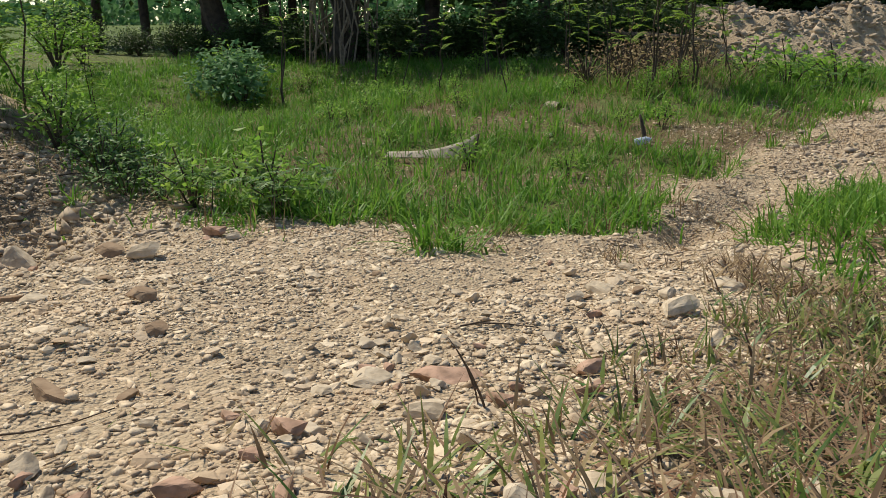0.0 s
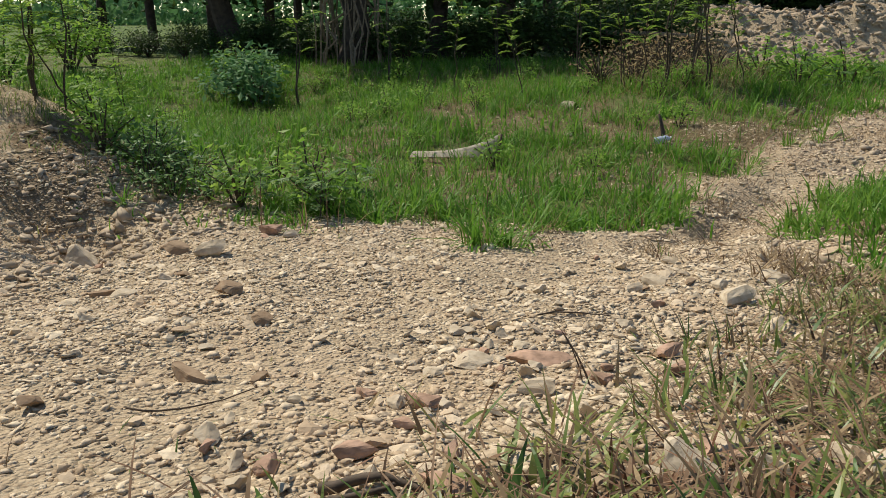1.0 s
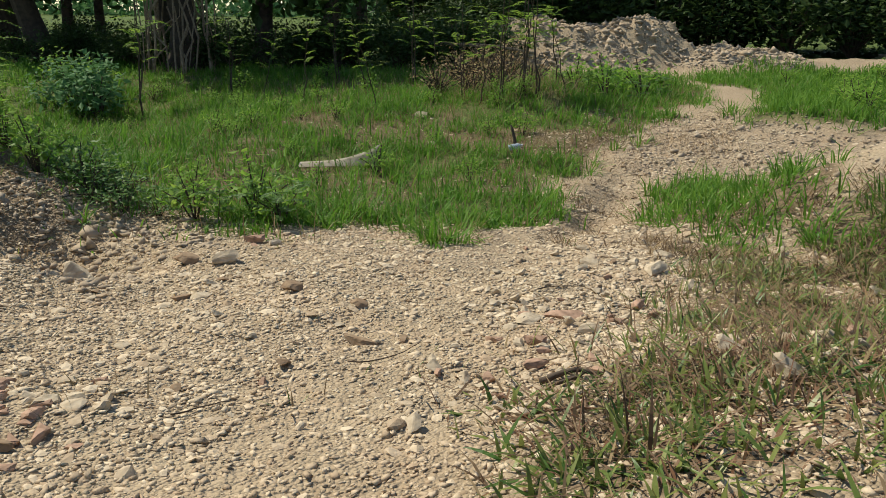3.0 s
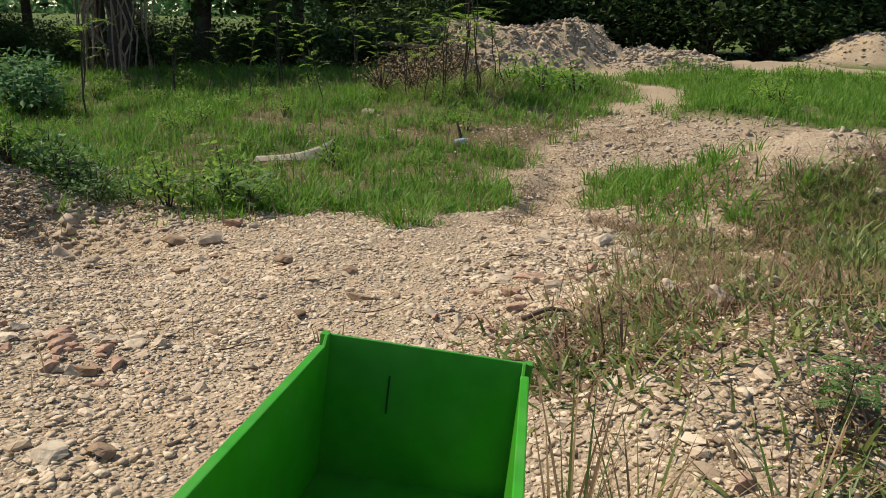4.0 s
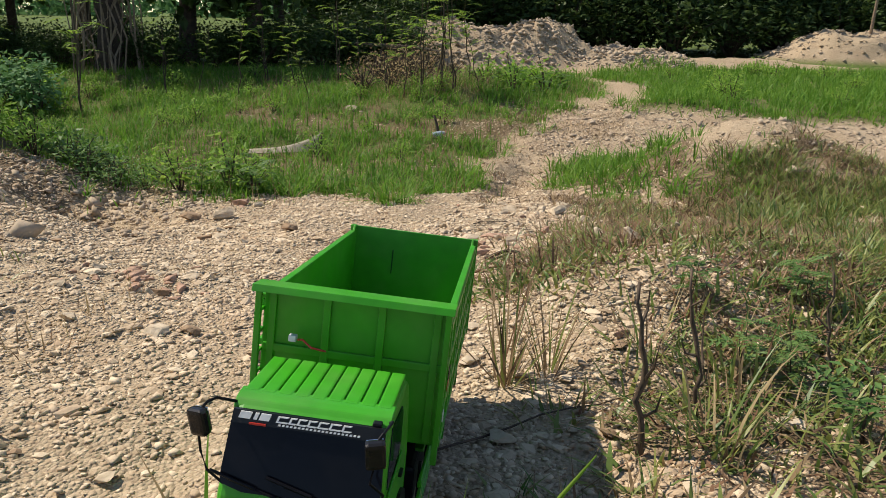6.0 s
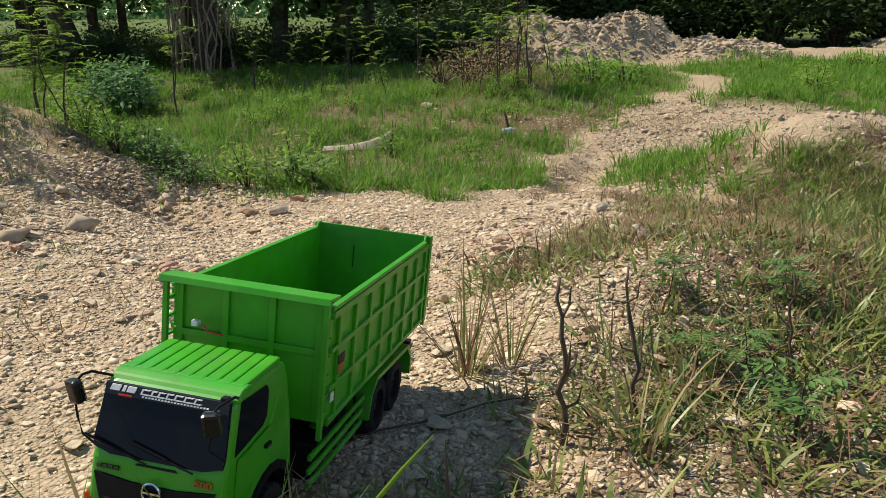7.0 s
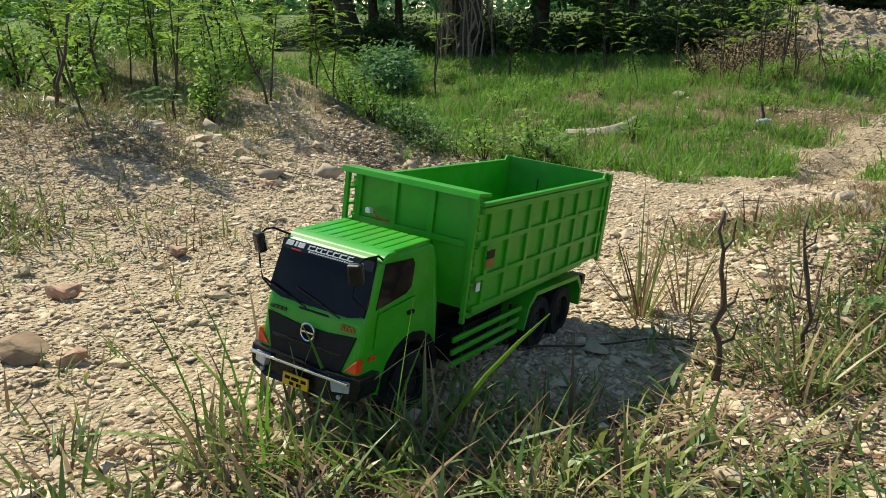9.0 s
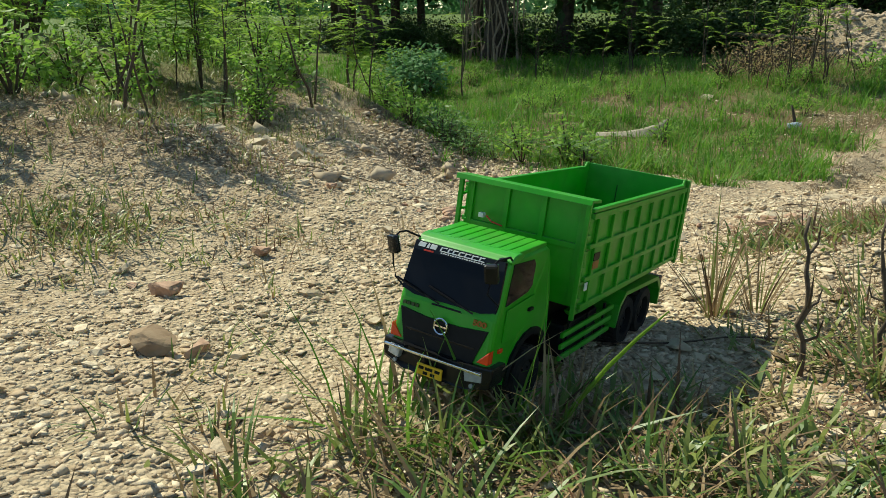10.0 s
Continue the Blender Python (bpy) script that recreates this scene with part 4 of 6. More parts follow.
while count < 80:
    x, y = r.uniform(-1.9, 1.2), r.uniform(-3.0, 1.5)
    if float(meadow(np.array([x]), np.array([y]))[0]) > 0.3 or (abs(x - 0.44) < 0.2 and -2.6 < y < -1.7):
        continue
    stone(x, y, r.choice((0.03, 0.035, 0.04, 0.045, 0.055)), r.randrange(8), r.uniform(0, 360), r.uniform(1.0, 1.6), 0.2)
    count += 1


for k in range(150):   # chunky pale rubble where the gravel meets the slope
    x, y = r.uniform(0.32, 1.05), r.uniform(-0.85, 0.75)
    if r.random() < (x - 0.45) * 0.9 + 0.25 * y + 0.6 * (y < -0.55 and x > 0.6):
        continue
    stone(x, y, r.choice((0.022, 0.026, 0.03, 0.034, 0.04, 0.05)), r.choice((0, 0, 1, 1, 2, 5)), r.uniform(0, 360), r.uniform(1.0, 1.5), 0.22)
for k in range(70):   # pale stones among the growth of the slope
    x, y = r.uniform(0.75, 2.6), r.uniform(-2.6, 1.5)
    if -1.6 < y < -0.8 and r.random() < 0.6:
        continue
    stone(x, y, r.choice((0.025, 0.03, 0.035, 0.045, 0.06)), r.choice((0, 1, 2, 6)), r.uniform(0, 360), r.uniform(1.0, 1.6), 0.15)
for k in range(26):   # a pocket of rubble in the growth
    x, y = r.gauss(1.17, 0.07), r.gauss(-0.63, 0.10)
    stone(x, y, r.choice((0.025, 0.03, 0.035, 0.045, 0.055)), r.choice((0, 1, 2, 6)), r.uniform(0, 360), r.uniform(1.0, 1.5), 0.15)
stone(1.04, -0.735, 0.10, 1, 40, 1.2, 0.2)
for k in range(44):
    x, y = r.gauss(-0.42, 0.11), r.gauss(-0.95, 0.12)
    stone(x, y, r.choice((0.03, 0.035, 0.04, 0.05, 0.06)), r.choice((0, 1, 5, 4, 5, 5, 6, 4)), r.uniform(0, 360), r.uniform(1.0, 1.6), 0.42)


def pebble_cloud(x, y, size, flat=0.5):
    """Small broken stones, each a squeezed and knocked icosahedron."""
    n = len(x)
    bm = bmesh.new()
    bmesh.ops.create_icosphere(bm, subdivisions=1, radius=0.5)
    v0 = np.array([v.co[:] for v in bm.verts])
    f0 = np.array([[v.index for v in f.verts] for f in bm.faces])
    bm.free()
    v = np.repeat(v0[None], n, 0) * (1 + rng.uniform(-0.28, 0.28, (n, len(v0), 1)))
    v *= np.stack([rng.uniform(0.8, 1.5, n), rng.uniform(0.7, 1.1, n), flat * rng.uniform(0.6, 1.4, n)], 1)[:, None]
    v *= size[:, None, None]
    a, t = rng.uniform(0, math.tau, n), rng.normal(0, 0.25, n)
    ca, sa, ct, st = np.cos(a)[:, None], np.sin(a)[:, None], np.cos(t)[:, None], np.sin(t)[:, None]
    px, pz = v[:, :, 0] * ct - v[:, :, 2] * st, v[:, :, 0] * st + v[:, :, 2] * ct
    py = v[:, :, 1]
    z = height(x, y) + size * flat * rng.uniform(-0.25, 0.25, n)
    out = np.stack([px * ca - py * sa + x[:, None], px * sa + py * ca + y[:, None], pz + z[:, None]], 2)
    faces = (np.arange(n) * len(v0))[:, None, None] + f0[None]
    return out.reshape(-1, 3), [faces.reshape(-1, 3)]


def chip_cloud(x, y, size, flat=0.55):
    """The smallest broken chips, each a knocked eight-sided lump."""
    n = len(x)
    v0 = np.array([(0.55, 0, 0), (0, 0.55, 0), (-0.55, 0, 0), (0, -0.55, 0), (0, 0, 0.55), (0, 0, -0.55)])
    f0 = np.array([(0, 1, 4), (1, 2, 4), (2, 3, 4), (3, 0, 4), (1, 0, 5), (2, 1, 5), (3, 2, 5), (0, 3, 5)])
    v = v0[None] + rng.uniform(-0.27, 0.27, (n, 6, 3))
    v *= np.stack([rng.uniform(0.8, 1.6, n), rng.uniform(0.7, 1.1, n), flat * rng.uniform(0.6, 1.4, n)], 1)[:, None] * size[:, None, None]
    a, t = rng.uniform(0, math.tau, n)[:, None], rng.normal(0, 0.22, n)[:, None]
    px, pz = v[:, :, 0] * np.cos(t) - v[:, :, 2] * np.sin(t), v[:, :, 0] * np.sin(t) + v[:, :, 2] * np.cos(t)
    z = height(x, y) + size * flat * rng.uniform(-0.2, 0.3, n)
    out = np.stack([px * np.cos(a) - v[:, :, 1] * np.sin(a) + x[:, None], px * np.sin(a) + v[:, :, 1] * np.cos(a) + y[:, None], pz + z[:, None]], 2)
    return out.reshape(-1, 3), [((np.arange(n) * 6)[:, None, None] + f0[None]).reshape(-1, 3)]


def worn(x, y):
    """The trodden western slope, where stones lie bedded in pale soil."""
    return np.clip((-0.15 - x) / 0.5, 0, 1) * np.clip((-0.9 - y) / 0.7, 0, 1) * (0.55 + 0.45 * bumps(x, y, 0.4, 78))


def gravel_chance(x, y):
    fine = np.exp(-((x - 0.21 - 0.05 * y) / 0.22) ** 2) * (0.62 + 0.4 * bumps(x, y, 0.5, 77))   # the wheel track is finer
    k = (1 - 0.93 * meadow(x, y)) * (1 - 0.6 * west(x, y)) * (1 - 0.55 * dry(x, y) * patchy(x, y)) * (1 - 0.88 * np.clip(fine, 0, 1)) * (0.5 + 0.5 * bumps(x, y, 0.28, 61))
    return np.clip(k, 0.02, 1) * np.where(y > 1.9, 0.35, 1) * (1 - 0.75 * worn(x, y))


x, y = spread(15000, -2.4, 1.7, -3.4, 2.0, gravel_chance)
size = np.clip(rng.lognormal(math.log(0.020), 0.38, len(x)), 0.013, 0.048)
x2, y2 = spread(5000, -2.6, 3.4, 1.2, 5.5, lambda x, y: (1 - meadow(x, y)) * (1 - 0.6 * patches(x, y)) * 0.8)
size2 = np.clip(rng.lognormal(math.log(0.017), 0.5, len(x2)), 0.008, 0.05)
v, f = pebble_cloud(np.concatenate([x, x2]), np.concatenate([y, y2]), np.concatenate([size, size2]), 0.4)
tagged(new("gravel", mesh_of("gravel", v, f, [STONE])), "loose beige and brown limestone gravel over the ground", "gravel", kind="stuff")
x, y = spread(215000, -2.3, 1.6, -4.2, 1.9, lambda x, y: np.clip((y + 4.1) / 1.0, 0, 1) * np.clip((1.6 - x) / 0.5, 0, 1) * (0.12 + 0.88 * np.sqrt(gravel_chance(x, y))) * np.where(y > 0.7, 0.6, 1) * (1 - 0.75 * dry(x, y) * patchy(x, y)) * np.where(x < -1.7, 0.6, 1) * (1 - 0.6 * worn(x, y)))
size = np.clip(rng.lognormal(math.log(0.0098), 0.42, len(x)), 0.005, 0.024)
x2, y2 = spread(30000, 0.0, 2.4, 1.8, 6.0, lambda x, y: (1 - meadow(x, y)) * (1 - 0.8 * patches(x, y)) * np.clip((2.1 + 0.3 * (y - 2) - x) / 0.5, 0, 1) * (0.25 + 0.75 * bumps(x, y, 0.2, 62)))
x, y = np.concatenate([x, x2]), np.concatenate([y, y2])
size = np.concatenate([size, np.clip(rng.lognormal(math.log(0.012), 0.45, len(x2)), 0.006, 0.035)])
v, f = chip_cloud(x, y, size, 0.46)
tagged(new("stone_chips", mesh_of("stone_chips", v, f, [STONE], smooth=True)), "fine broken limestone chips packed over the ground", "gravel", kind="stuff")
# clods on the bare bank, the heap and along the hump
x, y = spread(12000, 0.9, 4.8, 1.2, 5.6, lambda x, y: (1 - patches(x, y)) * (bumps(x, y, 0.5, 91) > 0.3) * 0.7)
x2, y2 = spread(11000, -2.2, 4.5, 10.6, 14.0, lambda x, y: (np.maximum(heap(x, y, *HEAPS[0]), heap(x, y, *HEAPS[2])) > 0.05) * 0.7)
x4, y4 = spread(3000, 6, 11.5, 14, 18, lambda x, y: (heap(x, y, *HEAPS[4]) > 0.06) * 0.5)
x5, y5 = spread(2500, 0.2, 2.2, 1.4, 6.5, lambda x, y: (1 - meadow(x, y)) * (1 - patches(x, y)) * (0.3 + 0.7 * bumps(x, y, 0.3, 95)))
x3, y3 = spread(5000, -2.6, -1.0, -1.4, 1.7, lambda x, y: 0.4 * (bumps(x, y, 0.4, 93) > 0.45) + 0.6 * blob(x, y, -1.85, 0.9, 0.5, 0.6))
xs, ys = np.concatenate([x, x2, x3, x4, x5]), np.concatenate([y, y2, y3, y4, y5])
sz = np.concatenate([rng.lognormal(math.log(0.02), 0.5, len(x)), rng.lognormal(math.log(0.042), 0.55, len(x2)), rng.lognormal(math.log(0.024), 0.5, len(x3)), rng.lognormal(math.log(0.04), 0.5, len(x4)), rng.lognormal(math.log(0.012), 0.45, len(x5))])
v, f = chip_cloud(xs, ys, np.clip(sz, 0.008, 0.13), 0.6)
tagged(new("soil_clods", mesh_of("soil_clods", v, f, [EARTH], smooth=True)), "dry crumbled earth clods on bank and heap", "soil", kind="stuff")


# ---- grass ----
def grass(name, x, y, length, width, lean, curl, mat, label, category="grass", steps=3, flat=0.0, lift=0.0):
    n = len(x)
    v, f = blades(on_ground(x, y, 0.004) + np.outer(rng.uniform(0, 1, n) * lift, (0, 0, 1)), length, width, flat + np.abs(rng.normal(0, lean, n)) * (1 - flat / 1.6), rng.uniform(0, math.tau, n), np.abs(rng.normal(curl, curl * 0.5, n)), steps)
    return tagged(new(name, mesh_of(name, v, f, [mat])), label, category, kind="stuff")


def margin(x, y):
    """Thins the growth out towards the far sides."""
    return np.clip((4.3 - x) / 1.8, 0, 1) * np.clip((y + 4.9) / 1.9, 0, 1)


def clumped(x, y, size, seed):
    return np.clip(bumps(x, y, size, seed) * 1.7 - 0.35, 0.05, 1)


x, y = spread(300000, -8.5, 2.0, 1.1, 10.5, lambda x, y: meadow(x, y) * clumped(x, y, 0.22, 51) * (0.45 + 0.55 * clumped(x, y, 0.55, 151)) * np.clip(1.35 - np.hypot(x, y) / 12, 0.25, 1))
n = len(x)
grass("meadow_grass", x, y, rng.uniform(0.04, 0.22, n) * (0.2 + 0.7 * bumps(x, y, 0.6, 52) + 0.6 * bumps(x, y, 0.17, 50)) * (0.45 + 0.55 * inside(MEADOW, x, y, 0.9, 0.3)), rng.uniform(0.005, 0.012, n) * (1 + np.hypot(x, y) / 12), 0.85, 1.1, LUSH, "lush green meadow grass in the hollow", steps=2)
x, y = spread(40000, -6, 2.0, 1.1, 9.5, lambda x, y: inside(MEADOW, x, y, 0.6, 0.6) * (0.25 + 0.5 * bumps(x, y, 0.6, 66)))
n = len(x)
grass("meadow_straw", x, y, rng.uniform(0.05, 0.2, n), rng.uniform(0.003, 0.006, n), 0.6, 0.6, STRAW, "dry stalks between the meadow grass")
x, y = spread(120000, 0.7, 12, 1.0, 12.5, lambda x, y: patches(x, y) * clumped(x, y, 0.25, 53))
n = len(x)
grass("bank_grass", x, y, rng.uniform(0.06, 0.2, n), rng.uniform(0.006, 0.012, n) * (1 + np.hypot(x, y) / 12), 0.9, 1.2, LUSH, "green grass patches on the bank", steps=2)
# thin dry and green growth on the slope beside the track, a low tangled mat
x, y = spread(60000, 0.2, 4.4, -5.0, 2.4, lambda x, y: margin(x, y) * np.where(y > -1.3, 0.62 + 0.4 * np.clip(x - 0.8, 0, 1), 1) * dry(x, y) * patchy(x, y) * clumped(x, y, 0.14, 54) ** 1.2 * np.clip(1.5 - 0.28 * x, 0.5, 1))
n = len(x)
grass("rough_grass", x, y, rng.uniform(0.03, 0.10, n), rng.uniform(0.004, 0.010, n), 0.4, 0.7, GREENBLADE, "low rough green grass on stony ground", flat=0.75, lift=0.02)
x, y = spread(60000, 0.2, 4.4, -5.0, 2.4, lambda x, y: margin(x, y) * dry(x, y) * patchy(x, y) * clumped(x, y, 0.17, 55) ** 1.2 * np.clip(1.5 - 0.28 * x, 0.5, 1))
n = len(x)
grass("dry_grass", x, y, rng.uniform(0.03, 0.10, n), rng.uniform(0.003, 0.008, n), 0.3, 0.4, DRYBLADE, "matted dry brown and straw grass on stony ground", flat=1.1, lift=0.025, steps=2)
x, y = spread(26000, -5, 7, -7.5, 2.6, lambda x, y: np.clip(np.maximum(np.clip((-y - 2.9) / 1.2, 0, 1), np.clip((x - 2.6) / 1.2, 0, 1)) * (0.25 + 0.5 * dry(x, y)) * clumped(x, y, 0.4, 97), 0, 1))
n = len(x)
grass("sparse_grass", x, y, rng.uniform(0.05, 0.16, n), rng.uniform(0.005, 0.01, n), 0.5, 0.7, GREENBLADE, "sparse rough grass over the open ground", flat=0.4, steps=2)
x, y = spread(16000, 0.0, 1.8, 1.4, 5.6, lambda x, y: (1 - meadow(x, y)) * (1 - patches(x, y)) * clumped(x, y, 0.16, 98) ** 2)
n = len(x)
grass("track_straw", x, y, rng.uniform(0.02, 0.08, n), rng.uniform(0.003, 0.006, n), 0.4, 0.4, DRYBLADE, "short dry grass along the worn track", flat=0.7, lift=0.008, steps=2)
# dry growth over the bare bank
x, y = spread(34000, 0.9, 4.6, 1.0, 4.4, lambda x, y: np.clip(blob(x, y, 2.3, 1.3, 1.5, 0.62, 14) * (bumps(x, y, 0.3, 96) > 0.4), 0, 1) * 0.7)
n = len(x)
grass("bank_straw", x, y, rng.uniform(0.04, 0.12, n), rng.uniform(0.004, 0.008, n), 0.35, 0.5, DRYBLADE, "dry brown grass over the bare bank", flat=0.7, lift=0.02, steps=2)
x, y = spread(125000, -4.4, -0.6, -4.6, 2.8, lambda x, y: np.clip((y + 4.5) / 1.2, 0, 1) * west(x, y) * clumped(x, y, 0.2, 56))
n = len(x)
grass("west_grass", x, y, rng.uniform(0.03, 0.10, n) * np.clip(0.3 - 0.35 * x, 0.6, 1.7), rng.uniform(0.003, 0.007, n), 1.1, 0.8, GREENBLADE, "sparse green grass on the bank")
x, y = spread(105000, -3.8, -0.6, -4.6, 2.6, lambda x, y: np.clip((y + 4.5) / 1.2, 0, 1) * west(x, y) * clumped(x, y, 0.25, 57))
n = len(x)
grass("west_straw", x, y, rng.uniform(0.03, 0.10, n), rng.uniform(0.002, 0.005, n), 0.4, 0.4, DRYBLADE, "dry straw and litter on the bank", flat=1.0, steps=2)
x, y = spread(2600, -2.2, 1.0, -3.2, 1.4, lambda x, y: (1 - meadow(x, y)) * (bumps(x, y, 0.3, 58) > 0.72) * (bumps(x, y, 0.07, 59) > 0.6))
n = len(x)
grass("gravel_sprouts", x, y, rng.uniform(0.015, 0.05, n), rng.uniform(0.002, 0.004, n), 0.5, 0.6, GREENBLADE, "scattered grass sprouts between the stones", flat=0.5)
x, y = spread(52000, -3.2, 2.6, -3.3, 6.0, lambda x, y: np.maximum(np.where(x < 1.6, 1, 0.6) * dry(x, y), 0.6 * west(x, y)) + 0.8 * blob(x, y, 0.0, 4.75, 0.75, 0.5) + 0.35 * blob(x, y, -2.35, 1.6, 0.45, 0.45) + 0.7 * blob(x, y, -1.42, -1.2, 0.35, 0.4))
n = len(x)
grass("leaf_litter", x, y, rng.uniform(0.012, 0.045, n), rng.uniform(0.003, 0.009, n), 0.35, 0.4, DEADLEAF, "brown dead leaves and litter on the ground", "leaf litter", 2, flat=1.0, lift=0.012)


def clumps(name, cx, cy, per, long, width, lean, curl, mat, label, reach=0.03, steps=4, category="grass"):
    """Many clumps of arching blades round the centres given, each clump with its own size and tilt, as one sheet of growth."""
    k = len(cx)
    size = rng.uniform(0.55, 1.25, k)
    i = np.repeat(np.arange(k), rng.integers(per // 2, per + 1, k))
    n = len(i)
    dx, dy = rng.normal(0, reach, n) * size[i], rng.normal(0, reach, n) * size[i]
    base = on_ground(cx[i] + dx, cy[i] + dy, 0.006)
    v, f = blades(base, long * size[i] * rng.uniform(0.35, 1.0, n), width * rng.uniform(0.55, 1.15, n), np.abs(rng.normal(lean, lean * 0.5, n)), np.arctan2(dy, dx) + rng.normal(0, 0.7, n), np.abs(rng.normal(curl, curl * 0.6, n)), steps)
    return tagged(new(name, mesh_of(name, v, f, [mat])), label, category, kind="stuff")


def on_slope(x, y):
    return margin(x, y) * dry(x, y) * patchy(x, y)


x, y = spread(5200, -7.5, 2.0, 1.2, 9.5, lambda x, y: meadow(x, y) * (0.25 + 0.75 * (bumps(x, y, 0.5, 161) > 0.5)))
clumps("meadow_clumps", x, y, 30, 0.21, 0.011, 0.65, 0.9, LUSH, "taller arching green grass clumps in the meadow", 0.035, 3)
x, y = spread(1500, 0.8, 7.0, 1.2, 9.5, lambda x, y: patches(x, y))
clumps("bank_clumps", x, y, 30, 0.20, 0.011, 0.6, 0.9, LUSH, "arching green grass clumps on the bank", 0.04, 3)
x, y = spread(2600, 0.3, 3.4, -3.9, 1.9, lambda x, y: on_slope(x, y) * (0.35 + 0.65 * (bumps(x, y, 0.5, 172) > 0.45)))
clumps("broad_grass", x, y, 18, 0.105, 0.011, 1.25, 0.7, GREENBLADE, "broad-bladed creeping green grass on the stony slope", 0.04)
x, y = spread(1900, 0.3, 3.4, -3.9, 1.9, on_slope)
clumps("dead_grass", x, y, 16, 0.12, 0.007, 1.1, 0.5, DRYBLADE, "matted dead brown grass clumps on the stony slope", 0.04)
x, y = spread(1500, 1.35, 3.8, -0.8, 1.7, lambda x, y: dry(x, y) * np.clip((x - 1.35) / 0.5, 0, 1) * (bumps(x, y, 0.4, 181) > 0.5))
clumps("slope_scrub", x, y, 26, 0.15, 0.010, 0.8, 0.8, GREENBLADE, "scrubby dark green grass clumps on the far slope", 0.05, 3)
x, y = spread(650, 1.2, 2.9, -1.75, -0.55, lambda x, y: np.clip((-0.55 - y) / 0.25, 0, 1) * (0.35 + 0.65 * (bumps(x, y, 0.3, 183) > 0.45)))
clumps("upper_grass", x, y, 22, 0.095, 0.010, 1.2, 0.7, GREENBLADE, "leafy green grass over the upper slope", 0.045)
def mat(x, y):
    """The flattened growth that hides most of the soil above the track."""
    return dry(x, y) * patchy(x, y) * np.clip((-0.4 - y) / 0.25, 0, 1) * np.clip((y + 1.8) / 0.4, 0, 1) * np.clip((2.3 - x) / 0.4, 0, 1)


x, y = spread(1500, 0.5, 2.3, -1.8, -0.4, mat)
clumps("creeping_grass", x, y, 16, 0.08, 0.011, 1.25, 0.6, GREENBLADE, "flattened dull green grass matted over the slope", 0.035)
x, y = spread(1500, 0.5, 2.3, -1.8, -0.4, lambda x, y: mat(x, y) * (0.4 + 0.6 * (bumps(x, y, 0.2, 186) > 0.5)))
clumps("dead_mat", x, y, 16, 0.075, 0.007, 1.3, 0.5, DEADLEAF, "flattened red-brown dead grass matted over the slope", 0.04, 3)
x, y = spread(600, 1.0, 3.8, -1.0, 1.7, lambda x, y: dry(x, y) * (bumps(x, y, 0.4, 182) > 0.5))
clumps("slope_straw", x, y, 22, 0.10, 0.006, 1.1, 0.5, WITHERED, "withered brown grass clumps on the far slope", 0.05, 3)
x, y = spread(14000, 0.3, 3.2, -3.9, 1.9, lambda x, y: on_slope(x, y) * (0.3 + 0.7 * blob(x, y, 1.0, -0.5, 0.7, 0.8, 173)))
n = len(x)
grass("dead_stalks", x, y, rng.uniform(0.05, 0.16, n), rng.uniform(0.0018, 0.0034, n), 0.3, 0.5, DEADLEAF, "thin red-brown dead stalks over the slope", "grass", 4, flat=0.9, lift=0.03)
x, y = spread(1300, -3.6, -0.25, -4.0, 1.4, lambda x, y: np.maximum(west(x, y), 0.22 * (x < -0.5) * (y < -0.9)) * (bumps(x, y, 0.35, 174) > 0.5))
clumps("west_clumps", x, y, 22, 0.10, 0.006, 0.95, 0.6, GREENBLADE, "low spreading grass clumps on the gravel slope", 0.04)
x, y = spread(2200, -3.4, -0.25, -4.0, 1.4, lambda x, y: np.maximum(west(x, y), 0.4 * (x < -0.3) * (y < -0.7)) * (bumps(x, y, 0.3, 175) > 0.5))
clumps("west_litter", x, y, 22, 0.09, 0.004, 1.3, 0.3, STRAW, "flat dry straw litter over the gravel slope", 0.05, 3)


def tuft(x, y, count, long, width, lean, mats, label, spread_r=0.03, curl=0.6):
    """One clump of grass, each colour of its blades a part."""
    ob = thing("grass_tuft", pose(x, y, float(height(x, y))), label, "grass")
    for mat, share, name in mats:
        n = int(count * share)
        base = np.stack([rng.normal(0, spread_r, n), rng.normal(0, spread_r, n), np.full(n, -0.01)], 1)
        out = np.arctan2(base[:, 1], base[:, 0]) + rng.normal(0, 0.5, n)
        v, f = blades(base, long * rng.uniform(0.45, 1.0, n), width * rng.uniform(0.6, 1.1, n), np.abs(rng.normal(lean, lean * 0.6, n)), out, np.abs(rng.normal(curl, curl * 0.5, n)), 4)
        p = tagged(new(name, mesh_of(name, v, f, [mat])), kind="stuff")
        p.parent = ob
    return ob


